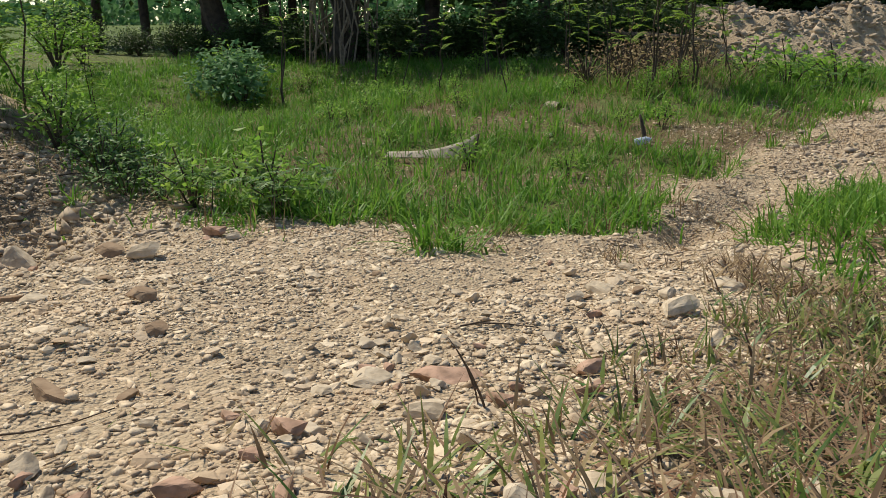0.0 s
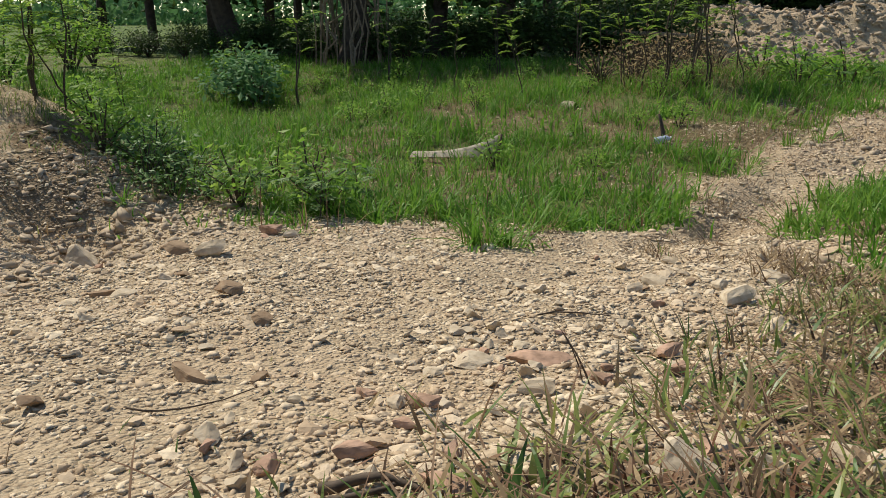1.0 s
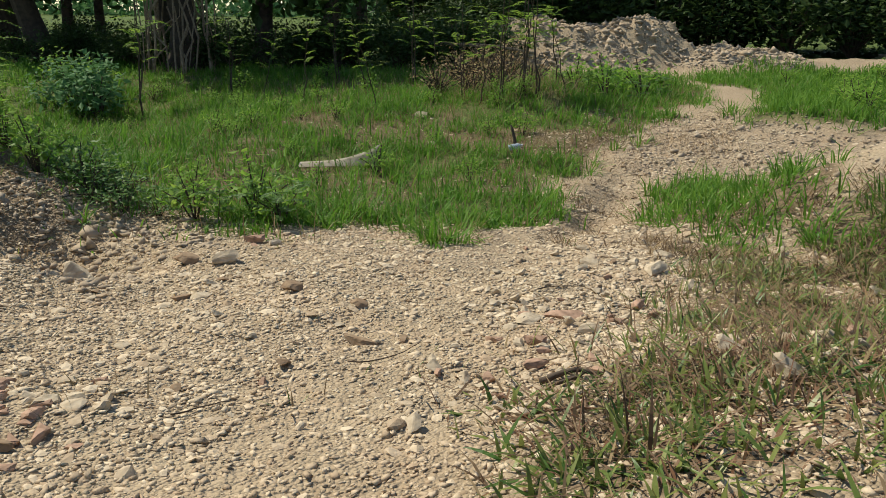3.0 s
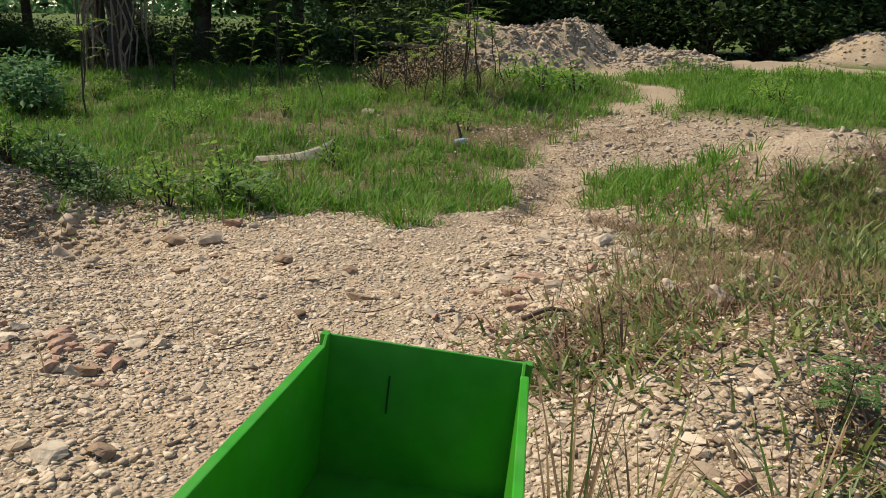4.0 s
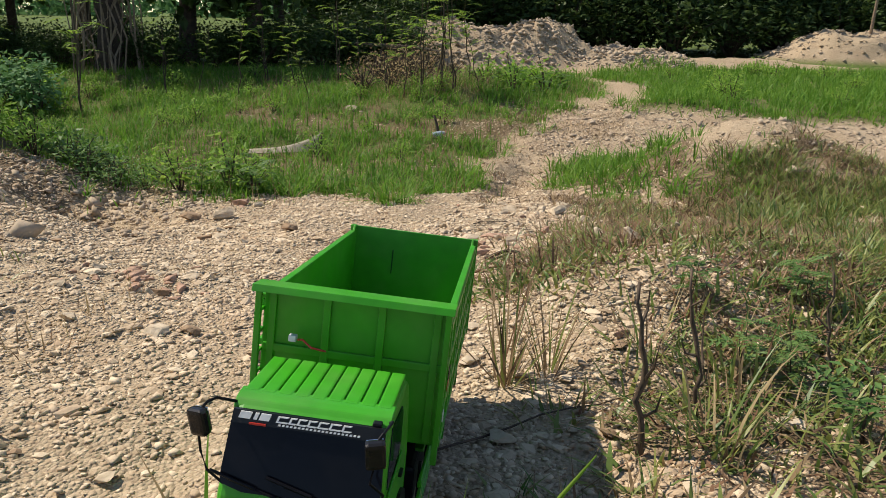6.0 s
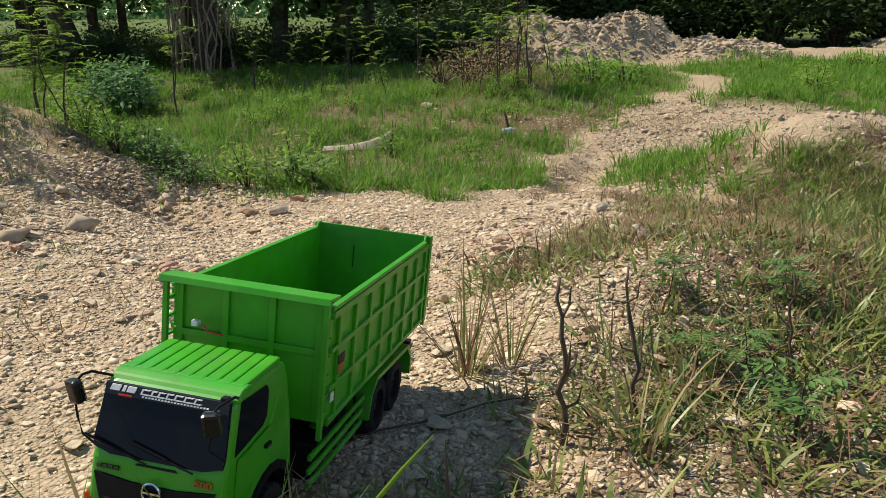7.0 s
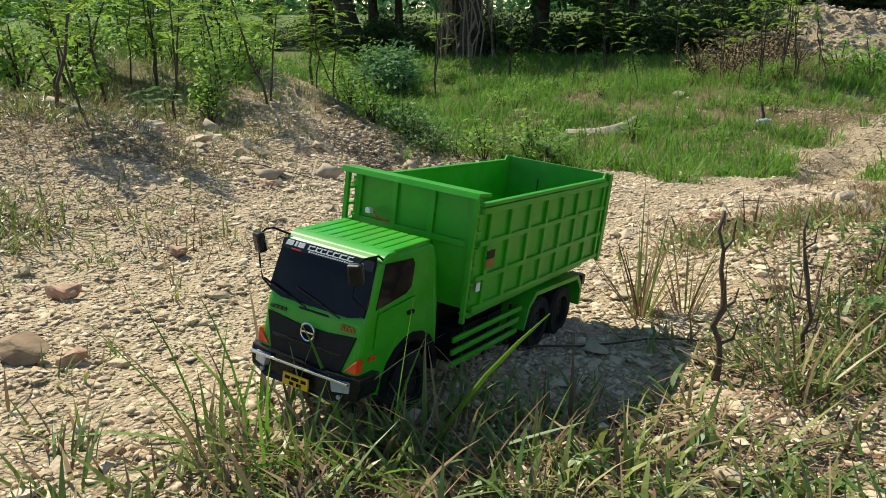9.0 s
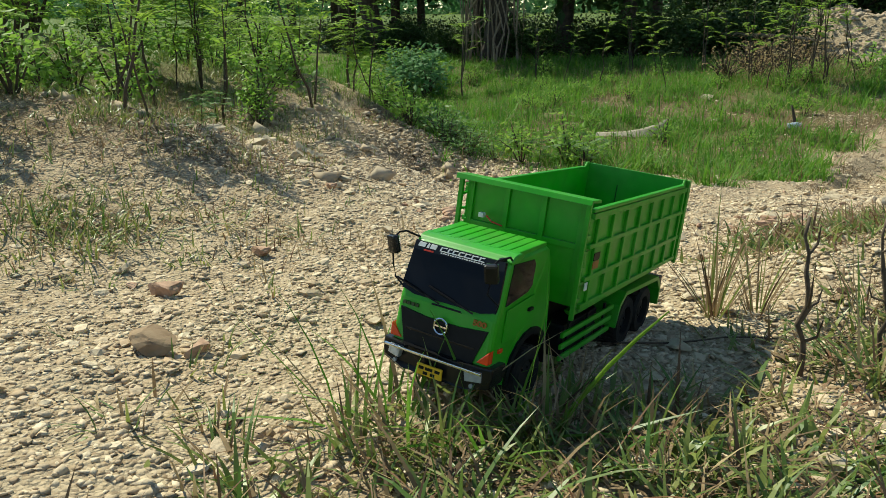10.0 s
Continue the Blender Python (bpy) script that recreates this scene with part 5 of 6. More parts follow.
BOTH = ((GREENBLADE, 0.55, "green_clump"), (STRAW, 0.45, "dry_clump"))
TUFTS_A = (
    (0.655, -1.69, 40, 0.35, 0.0048, 0.38, "tall straw-coloured grass tuft behind the truck"), (0.745, -1.66, 24, 0.28, 0.0045, 0.24, "tall straw-coloured grass tuft behind the truck"), (0.44, -2.60, 26, 0.28, 0.007, 0.55, "long green grass tuft at the truck's bumper"), (0.53, -2.56, 22, 0.26, 0.008, 0.5, "long green grass tuft at the truck's bumper"), (0.36, -2.62, 20, 0.28, 0.006, 0.75, "long green grass tuft at the truck's bumper"),
    (0.62, -2.48, 24, 0.2, 0.008, 0.7, "broad-bladed green grass tuft on the slope"), (0.60, -2.75, 26, 0.2, 0.009, 0.7, "broad-bladed green grass tuft on the slope"), (0.30, -2.80, 30, 0.16, 0.008, 0.9, "broad-bladed green grass tuft on the slope"), (1.00, -1.98, 50, 0.24, 0.006, 0.5, "arching green grass tuft on the slope"), (1.09, -1.72, 46, 0.26, 0.006, 0.5, "arching green grass tuft on the slope"),
    (0.78, -2.25, 40, 0.13, 0.010, 0.8, "broad-bladed green grass tuft on the slope"), (0.70, -2.35, 36, 0.12, 0.010, 0.8, "broad-bladed green grass tuft on the slope"), (0.87, -2.15, 36, 0.12, 0.008, 0.8, "broad-bladed green grass tuft on the slope"), (0.8, -2.6, 36, 0.12, 0.011, 0.9, "broad-bladed green grass tuft on the slope"), (0.90, -0.20, 40, 0.15, 0.007, 0.7, "rough green and brown grass tuft on the slope"))
TUFTS_B = (
    (0.84, 0.30, 40, 0.105, 0.006, 0.7, "rough green and brown grass tuft on the slope"), (0.98, 0.42, 44, 0.11, 0.006, 0.7, "rough green and brown grass tuft on the slope"), (1.08, 0.78, 40, 0.11, 0.005, 0.5, "rough green and brown grass tuft on the slope"), (0.78, -0.28, 40, 0.10, 0.007, 0.8, "rough green and brown grass tuft on the slope"), (0.66, -0.42, 26, 0.13, 0.007, 0.9, "rough green and brown grass tuft on the slope"),
    (1.02, 0.05, 44, 0.11, 0.006, 0.8, "rough green and brown grass tuft on the slope"), (1.12, 0.25, 44, 0.11, 0.007, 0.8, "rough green and brown grass tuft on the slope"), (0.50, -0.36, 14, 0.12, 0.007, 0.9, "small green grass tuft in the gravel"), (0.10, -0.78, 10, 0.08, 0.005, 0.6, "small green grass tuft in the gravel"), (0.36, -1.42, 22, 0.08, 0.004, 1.0, "small green grass tuft in the gravel"),
    (0.12, -2.66, 16, 0.09, 0.006, 0.9, "small green grass tuft in the gravel"), (-0.05, -2.5, 16, 0.08, 0.006, 0.9, "small green grass tuft in the gravel"), (0.42, 0.46, 10, 0.05, 0.004, 0.7, "small green grass tuft in the gravel"), (-0.30, -2.2, 22, 0.05, 0.004, 1.1, "small green grass tuft in the gravel"), (-0.75, -2.5, 40, 0.08, 0.005, 1.0, "small green grass tuft in the gravel"))
TUFTS_C = (
    (0.75, -1.85, 30, 0.12, 0.005, 0.6, "thin dry grass tuft beside a dead stem"), (0.95, -1.6, 40, 0.2, 0.005, 0.5, "arching green grass tuft on the slope"), (0.05, 1.75, 40, 0.16, 0.006, 0.5, "green grass tuft at the edge of the track"), (0.55, 1.55, 18, 0.12, 0.004, 0.6, "thin dry grass tuft at the edge of the track"), (1.0, 5.15, 30, 0.2, 0.012, 0.5, "pale grey-green tuft beside the track"))
for x, y, c, lg, w, lean, label in (*TUFTS_A, *TUFTS_B, *TUFTS_C):
    if "straw" in label:
        tuft(x, y, c, lg, w * 1.2, lean * 1.3, ((DRYBLADE, 0.55, "dry_clump"), (STRAW, 0.15, "pale_clump"), (GREENBLADE, 0.3, "green_clump")), label, 0.010, curl=0.25)
        continue
    tuft(x, y, c, lg, w, lean * 1.45, ((LUSH, 0.65, "green_clump"), (STRAW, 0.35, "dry_clump")) if "bumper" in label else BOTH, label)


g3 = random.Random(12)
for k in range(84):
    x, y = g3.uniform(0.58, 1.5), g3.uniform(-3.0, -1.6)
    if x < 0.62 and y > -2.6 or x < 1.0 and y > -1.95:
        continue
    tuft(x, y, g3.randrange(10, 20), g3.uniform(0.05, 0.11), g3.uniform(0.006, 0.010), 1.45, ((GREENBLADE, 0.8, "green_clump"), (STRAW, 0.2, "dry_clump")), "low broad-bladed grass tuft on the stony slope")
for k in range(30):
    x, y = g3.uniform(0.86, 1.5), g3.uniform(-0.9, 0.9)
    tuft(x, y, g3.randrange(14, 30), g3.uniform(0.07, 0.14), g3.uniform(0.004, 0.007), 1.3, ((GREENBLADE, 0.5, "green_clump"), (STRAW, 0.5, "dry_clump")), "low rough grass tuft on the stony slope")


for k in range(84):
    x, y = g3.uniform(-2.5, -0.65), g3.uniform(-2.9, 0.4)
    if x > -1.1 and y > -1.3 or x > -1.6 and y > -0.8:
        continue
    tuft(x, y, g3.randrange(16, 36), g3.uniform(0.05, 0.11), g3.uniform(0.003, 0.006), 1.0, ((GREENBLADE, 0.45, "green_clump"), (STRAW, 0.55, "dry_clump")), "low dry grass tuft on the gravel slope", 0.05)

def verge(x, y):
    """The sunlit turf in front of the parked truck."""
    edge = y + 2.47 - 0.75 * (x - 0.62)
    return np.clip(-edge / 0.05, 0, 1) * np.clip((y + 3.0) / 0.15, 0, 1) * np.clip((x - 0.28) / 0.12, 0, 1) * (0.35 + 0.65 * (bumps(x, y, 0.12, 191) > 0.42))


x, y = spread(420, 0.28, 1.25, -3.0, -2.0, verge)
clumps("verge_grass", x, y, 14, 0.085, 0.0095, 1.0, 0.75, GREENBLADE, "short bright green grass on the verge of the gravel", 0.03)
x, y = spread(380, 0.28, 1.25, -3.0, -2.0, verge)
clumps("verge_straw", x, y, 16, 0.075, 0.005, 1.25, 0.4, STRAW, "flat dry straw on the verge of the gravel", 0.04, 3)
for x, y, c, lg in ((0.36, -2.64, 18, 0.15), (0.43, -2.68, 22, 0.13), (0.50, -2.62, 26, 0.16), (0.575, -2.56, 22, 0.15), (0.60, -2.50, 24, 0.17), (0.66, -2.56, 18, 0.12), (0.74, -2.47, 20, 0.12), (0.86, -2.42, 20, 0.11)):
    tuft(x, y, c, lg, 0.008, 0.55, ((GREENBLADE, 0.75, "green_clump"), (STRAW, 0.25, "dry_clump")), "upright green grass tuft with dry blades on the verge", 0.022, curl=0.45)
reed = thing("reed_grass", pose(0.605, -2.495, float(height(0.605, -2.495))), "single thick green reed leaning over the gravel", "grass")
bm = bmesh.new()
tube(bm, [(0.64 * d, 0.30 * d, h) for d, h in ((0, -0.02), (0.05, 0.05), (0.11, 0.11), (0.165, 0.155), (0.22, 0.195))], [0.0038, 0.0036, 0.0032, 0.0025, 0.0009], 6)
part("stalk", bm, LEAF, reed, smooth=True)

WEEDS = ((-0.98, -2.14), (-0.99, -2.03), (-0.88, -2.16), (-0.92, -2.07), (-1.01, -1.93), (-1.06, -2.08), (-0.83, -2.20), (-1.10, -2.22), (-0.96, -2.26), (-1.16, -2.02), (-0.90, -1.96), (-1.2, -2.3), (-1.25, -2.12))
for k, (x, y) in enumerate(WEEDS):
    tuft(x, y, 44, 0.10 + 0.02 * (k % 3), 0.008, 1.05, ((GREENBLADE, 0.7, "green_clump"), (STRAW, 0.3, "dry_clump")), "low spreading green weed tuft on the gravel slope", 0.055)
for x, y in ((-0.81, -1.77), (-0.68, -1.79), (-0.75, -1.70), (-0.9, -1.72), (-0.60, -1.86), (-1.02, -1.62), (-1.12, -1.72)):
    tuft(x, y, 40, 0.09, 0.006, 1.15, ((STRAW, 0.45, "dry_clump"), (DEADLEAF, 0.3, "brown_clump"), (GREENBLADE, 0.25, "green_clump")), "withered brown weed tuft on the gravel slope", 0.06)
for x, y, c, lg in ((-0.27, -2.12, 26, 0.07), (-0.03, -2.59, 26, 0.08), (0.05, -2.78, 34, 0.10), (0.24, -2.77, 30, 0.10), (-0.13, -2.41, 14, 0.05), (0.15, -2.72, 18, 0.08)):
    tuft(x, y, c, lg, 0.006, 1.0, ((GREENBLADE, 0.7, "green_clump"), (STRAW, 0.3, "dry_clump")), "small spreading green tuft in the gravel", 0.03)

DRY_TUFTS_A = (
    (-0.05, 4.62, 60, 0.14), (0.12, 4.55, 50, 0.12), (-0.2, 4.85, 50, 0.12), (-0.25, 6.05, 60, 0.3), (0.05, 6.2, 70, 0.34),
    (0.2, 6.1, 60, 0.3), (-0.45, 6.3, 60, 0.3), (-0.6, 6.15, 50, 0.26), (-0.1, 6.45, 70, 0.34), (-0.8, 6.4, 80, 0.4),
    (-0.35, 6.8, 90, 0.42), (0.1, 6.7, 90, 0.44), (-0.6, 7.1, 90, 0.44), (0.35, 6.5, 70, 0.36), (-1.1, 6.9, 80, 0.4),
    (-0.15, 7.3, 90, 0.46), (0.3, 7.0, 80, 0.4), (-0.95, 5.7, 50, 0.22), (-0.5, 5.4, 50, 0.2), (0.1, 5.5, 50, 0.2),
    (-1.2, 3.62, 50, 0.12), (-1.75, 3.7, 40, 0.12))
DRY_TUFTS_B = (
    (0.1, 2.4, 40, 0.12), (0.2, 3.2, 40, 0.12), (0.5, 4.2, 40, 0.12), (-1.9, 0.95, 50, 0.1), (-2.0, 0.2, 50, 0.12),
    (-1.95, -0.3, 50, 0.12), (-2.1, -0.9, 60, 0.14))
for x, y, c, lg in (*DRY_TUFTS_A, *DRY_TUFTS_B):
    tuft(x, y, c, lg, 0.006, 0.8, ((STRAW, 0.85, "dry_clump"), (GREENBLADE, 0.15, "green_clump")), "dry brown grass tuft in the litter", 0.09)


# ---- leafy plants ----
def leaf_quads(centre, along, across, length, width):
    """Pointed leaves as folded rhombs."""
    up = np.cross(along, across)
    a = centre
    b = centre + along * (0.45 * length)[:, None] + across * (width / 2)[:, None] + up * (0.08 * length)[:, None]
    c = centre + along * length[:, None]
    d = centre + along * (0.45 * length)[:, None] - across * (width / 2)[:, None] + up * (0.08 * length)[:, None]
    v = np.stack([a, b, c, d], 1).reshape(-1, 3)
    o = (np.arange(len(centre)) * 4)[:, None]
    return v, [np.concatenate([o + np.array([0, 1, 2]), o + np.array([0, 2, 3])])]


def unit(a):
    return a / np.maximum(np.linalg.norm(a, axis=-1, keepdims=True), 1e-9)


def pinnate(start, heading, rise, length, pairs, leaflet):
    """One feathered leaf: leaflets in pairs along a drooping stalk; returns the leaflets and the stalk's points."""
    t = np.linspace(0.18, 1, pairs)
    out = np.array([math.cos(heading), math.sin(heading), 0])
    pts = np.array(start) + np.outer(t * length * math.cos(rise), out) + np.outer(length * (math.sin(rise) * t - 0.35 * t * t), (0, 0, 1))
    tang = unit(np.gradient(pts, axis=0))
    side = unit(np.cross(tang, (0, 0, 1.0)))
    c = np.concatenate([pts, pts])
    al = unit(np.concatenate([side + 0.45 * tang, -side + 0.45 * tang]) + rng.normal(0, 0.10, (2 * pairs, 3)) + np.array([0, 0, -0.08]))
    ac = unit(np.concatenate([tang, -tang]))
    size = np.concatenate([leaflet * (0.65 + 0.35 * np.sin(math.pi * t))] * 2)
    return leaf_quads(c, al, ac, size, size * 0.42), [tuple(start), *map(tuple, pts[::5]), tuple(pts[-1])]


def sapling(name, tall, leaves, leaf_len, leaflet, seed, label, category="sapling", lean=0.1, low=0.3, mat=None, thick=0.007, stems=1, pairs=11):
    """A thin woody seedling with feathered leaves up its stem."""
    r = random.Random(seed)
    ob = thing(name, Matrix(), label, category)
    bm, sprays, stalks = bmesh.new(), [], bmesh.new()
    for s in range(stems):
        h0 = r.uniform(0, math.tau)
        ln = lean * r.uniform(0.5, 1.5)
        rise = tall * r.uniform(0.75, 1.05)
        pts = [Vector((0.03 * s * math.cos(h0), 0.03 * s * math.sin(h0), -0.03))]
        for k in range(1, 8):
            f = k / 7
            pts.append(Vector((ln * rise * f * math.cos(h0) + 0.02 * rise * r.uniform(-1, 1), ln * rise * f * math.sin(h0) + 0.02 * rise * r.uniform(-1, 1), rise * f)))
        tube(bm, pts, [thick * (1.15 - 0.8 * k / 7) for k in range(8)], 6)
        for k in range(max(3, leaves // stems)):
            f = low + (1 - low) * (k + r.random()) / max(3, leaves // stems)
            i = min(6, int(f * 7))
            p = pts[i].lerp(pts[i + 1], f * 7 - i)
            (v, fc), rach = pinnate(p, k * 2.4 + r.uniform(-0.5, 0.5), r.uniform(0.2, 0.8), leaf_len * r.uniform(0.6, 1.1), pairs, leaflet)
            sprays.append((v, fc))
            tube(stalks, rach, 0.0011, 3)
    part("stem", bm, STEM, ob)
    tagged(part("leaf_stalk", stalks, GREENSTEM, ob), kind="stuff")
    v, f = joined(sprays)
    p = new("foliage", mesh_of("foliage", v, f, [mat or LEAF]))
    p.parent = ob
    return ob


def at(ob, x, y, turn=0.0, size=1.0, dz=0.0):
    return pose(x, y, float(height(x, y)) + dz, 0, 0, turn) @ Matrix.Diagonal((size, size, size, 1))


def place(proto, spots, group=""):
    """The first stands where it was built, the rest are copies."""
    for k, (x, y, turn, size) in enumerate(spots):
        m = at(proto, x, y, turn, size)
        if k == 0:
            proto.matrix_basis = m
        else:
            copy_thing(proto, m).matrix_basis = m
    if group:
        tagged(proto, group=group)


tall_a = sapling("sapling", 1.15, 46, 0.27, 0.044, 1, "slender green sapling with feathered leaves", low=0.35)
tall_b = sapling("sapling", 1.0, 48, 0.26, 0.044, 2, "leaning brown-stemmed sapling with feathered leaves", lean=0.3, low=0.45)
thin = sapling("sapling", 0.95, 15, 0.24, 0.042, 8, "slender dark-stemmed sapling with sparse feathered leaves", lean=0.2, low=0.45)
tall_c = sapling("sapling", 1.15, 58, 0.28, 0.046, 3, "bushy green sapling with feathered leaves", low=0.25, stems=2)
bare_a = sapling("sapling", 1.25, 15, 0.28, 0.044, 4, "thin dark sapling with few leaves", low=0.4, lean=0.12, thick=0.0075, stems=2)
bare_b = sapling("sapling", 0.95, 10, 0.24, 0.04, 5, "thin dark sapling with few leaves", low=0.45, lean=0.2, thick=0.0065)
small = sapling("seedling", 0.24, 12, 0.16, 0.034, 6, "low green seedling with feathered leaves", low=0.2, thick=0.003, mat=FEATHER)
broad = sapling("seedling", 0.22, 9, 0.17, 0.055, 9, "low green seedling with broad oval leaflets", low=0.3, thick=0.003, mat=FEATHER, pairs=5, stems=2)
place(broad, ((1.26, -1.9, 100, 0.65), (1.12, -1.66, 10, 0.5), (1.42, -2.3, 200, 0.7), (1.37, -1.3, 20, 0.5)), "broad-leaved seedlings")
place(thin, ((-1.80, -1.28, 0, 1.0), (-2.55, -0.65, 80, 1.05), (-2.22, 0.42, 150, 1.2), (-2.28, 0.50, 20, 1.0), (-1.68, -1.25, 200, 0.7), (-2.45, -0.1, 250, 1.0), (-2.2, -1.0, 310, 0.9), (-2.75, 0.2, 30, 1.0), (-2.0, -1.75, 120, 0.8)), "saplings on the waste ground")
place(tall_a, ((-3.0, -0.1, 150, 1.1), (-3.35, 1.15, 220, 1.0), (-2.9, 1.95, 40, 0.95), (-4.1, 0.6, 10, 1.1), (-3.9, 1.8, 120, 1.0), (-4.6, -0.6, 70, 1.2)), "saplings on the waste ground")
place(tall_b, ((-3.6, 0.2, 90, 1.1), (-2.9, 2.02, 250, 0.8), (-3.2, -0.9, 30, 1.2)), "saplings on the waste ground")
place(tall_c, ((-2.75, -1.55, 60, 0.9), (-3.4, -1.6, 100, 1.0), (-3.3, 0.55, 200, 0.95), (-4.2, 1.4, 0, 1.0), (-3.9, -0.4, 60, 1.1), (-4.9, 2.6, 60, 1.0), (-5.3, 1.2, 30, 1.2), (-2.6, -2.3, 150, 0.9)), "saplings on the waste ground")
place(bare_a, ((-0.10, 6.12, 0, 1.15), (0.03, 6.08, 120, 1.1), (-0.38, 6.27, 200, 1.1), (-1.62, 7.8, 40, 1.1), (-2.70, 8.05, 80, 1.0), (-0.2, 6.7, 300, 1.2), (-0.75, 6.3, 50, 0.9), (-3.95, 7.55, 20, 1.0), (-3.05, 1.88, 10, 1.0), (-4.65, 6.6, 10, 1.5)), "saplings on the waste ground")
place(bare_b, ((-1.6, 5.9, 0, 0.9), (-2.66, 6.63, 90, 1.0), (-0.92, 7.4, 140, 0.9), (-1.28, 7.38, 250, 0.9), (0.3, 6.25, 300, 0.9), (-0.55, 6.1, 70, 1.0), (-2.1, 7.2, 20, 0.9), (-3.3, 7.0, 190, 0.9), (0.16, 6.9, 30, 1.1), (-2.95, 1.80, 100, 0.9)), "saplings on the waste ground")
place(small, ((-1.05, 1.65, 0, 1.0), (-1.2, 1.5, 60, 0.9), (-0.85, 1.45, 130, 0.9), (-1.45, 1.6, 200, 0.8), (-0.95, 1.95, 260, 1.0), (-1.9, 1.75, 20, 0.7), (0.5, 6.9, 0, 1.2), (1.0, 6.6, 60, 1.3), (0.2, 7.3, 120, 1.4), (1.3, 7.2, 200, 1.2), (0.75, 7.7, 300, 1.4), (-2.4, -0.2, 10, 1.0), (-2.1, -0.6, 80, 0.8), (-2.6, 0.9, 200, 1.0), (1.08, -1.37, 30, 0.5), (1.22, -1.67, 250, 0.55), (1.34, -1.3, 90, 0.5)), "low feathered seedlings")


g2 = random.Random(77)
for k in range(20):
    x, y = g2.uniform(-6.2, -2.8), g2.uniform(-2.6, 3.4)
    if x > -2.6 and y > -1.0 or (y > 2.3 and x > -3.6):
        continue
    p = (tall_a, tall_c, tall_b)[k % 3]
    copy_thing(p, at(p, x, y, g2.uniform(0, 360), 1.0)).matrix_basis = at(p, x, y, g2.uniform(0, 360), g2.uniform(0.6, 1.1))


def bush(name, wide, tall, count, leaf, seed, mat, label, stems=7, category="bush"):
    """A leafy bush: forked stems and an uneven crown of many separate leaves."""
    r = random.Random(seed)
    g = np.random.default_rng(seed)
    ob = thing(name, Matrix(), label, category)
    bm = bmesh.new()
    heads = []
    for k in range(stems):
        a, d = k * 2.4 + r.random(), wide * 0.5 * math.sqrt((k + 0.5) / stems)
        top = Vector((d * math.cos(a), d * math.sin(a), tall * (1 - 0.5 * (d / (wide * 0.5)) ** 2) * r.uniform(0.75, 1.1)))
        tube(bm, [(0, 0, -0.04), top * 0.45 + Vector((0, 0, 0.1 * tall)), top], [0.014 * tall / 0.6, 0.009 * tall / 0.6, 0.003], 5)
        heads.append(np.array(top))
    tagged(part("stem", bm, STEM, ob), kind="stuff")
    heads = np.array(heads)
    pick = g.integers(0, stems, count)
    pos = heads[pick] * (1 - 0.55 * g.random(count) ** 2)[:, None] + g.normal(0, 1, (count, 3)) * np.array([0.13, 0.13, 0.1]) * wide
    pos[:, 2] = np.clip(pos[:, 2], 0.03, None)
    al = unit(g.normal(0, 1, (count, 3)) * np.array([1, 1, 0.5]) + np.array([0, 0, -0.1]))
    ac = unit(np.cross(al, g.normal(0, 0.35, (count, 3)) + np.array([0, 0, 1.0])))
    ln = leaf * g.uniform(0.6, 1.2, count)
    v, f = leaf_quads(pos, al, ac, ln, ln * 0.55)
    p = new("foliage", mesh_of("foliage", v, f, [mat]))
    p.parent = ob
    return ob


blue = bush("bush", 0.85, 0.66, 620, 0.105, 21, BLUELEAF, "rounded bush with glossy blue-green leaves")
place(blue, ((-5.2, 6.55, 0, 1.0), (-5.75, 6.9, 90, 0.9)), "blue-green bushes in the meadow")
weed = bush("weed", 0.35, 0.30, 170, 0.05, 22, BROADLEAF, "low broad-leaved green weed", category="weed")
place(weed, ((-1.1, 1.75, 0, 1.1), (-1.35, 1.55, 60, 0.9), (-0.9, 1.6, 100, 0.8), (-2.1, 1.9, 40, 0.8), (0.7, 7.0, 0, 1.6), (1.1, 7.3, 80, 1.5), (0.35, 7.2, 150, 1.5), (-2.4, 0.15, 0, 0.8), (-3.2, 1.4, 60, 1.2), (-2.8, -0.5, 100, 1.2), (-3.5, -0.3, 180, 1.3), (-2.5, -1.4, 100, 1.2), (-2.9, 0.75, 140, 1.2), (-5.9, 7.6, 10, 1.4), (-6.6, 7.9, 80, 1.5), (-4.0, 7.9, 150, 1.0), (-3.0, 8.4, 220, 1.0), *((g2.uniform(-5.5, 0.0), g2.uniform(2.0, 8.2), g2.uniform(0, 360), g2.uniform(0.4, 0.8)) for _ in range(50)), *((g2.uniform(-4.6, -2.2), g2.uniform(-2.6, 2.4), g2.uniform(0, 360), g2.uniform(0.5, 1.1)) for _ in range(34)), *((g2.uniform(2.6, 8), g2.uniform(5.6, 11), g2.uniform(0, 360), g2.uniform(0.5, 1.0)) for _ in range(24))), "broad-leaved weeds")
withered = bush("shrub", 0.7, 0.46, 170, 0.05, 28, WITHERED, "dry brown scrub with withered leaves", stems=30, category="shrub")
place(withered, ((-1.17, 6.95, 0, 0.9), (-0.85, 7.4, 80, 1.0), (-0.8, 8.2, 150, 1.1), (-1.2, 8.4, 230, 1.0), (-0.5, 7.1, 300, 0.9), (-0.6, 9.0, 40, 1.1), (-1.2, 9.5, 120, 1.1), (-0.2, 7.9, 200, 1.0), (-0.75, 6.7, 20, 0.7)), "dry brown scrub")
scrub = bush("shrub", 0.42, 0.22, 210, 0.042, 27, FEATHER, "low dark twiggy scrub at the foot of the bank", stems=9, category="shrub")
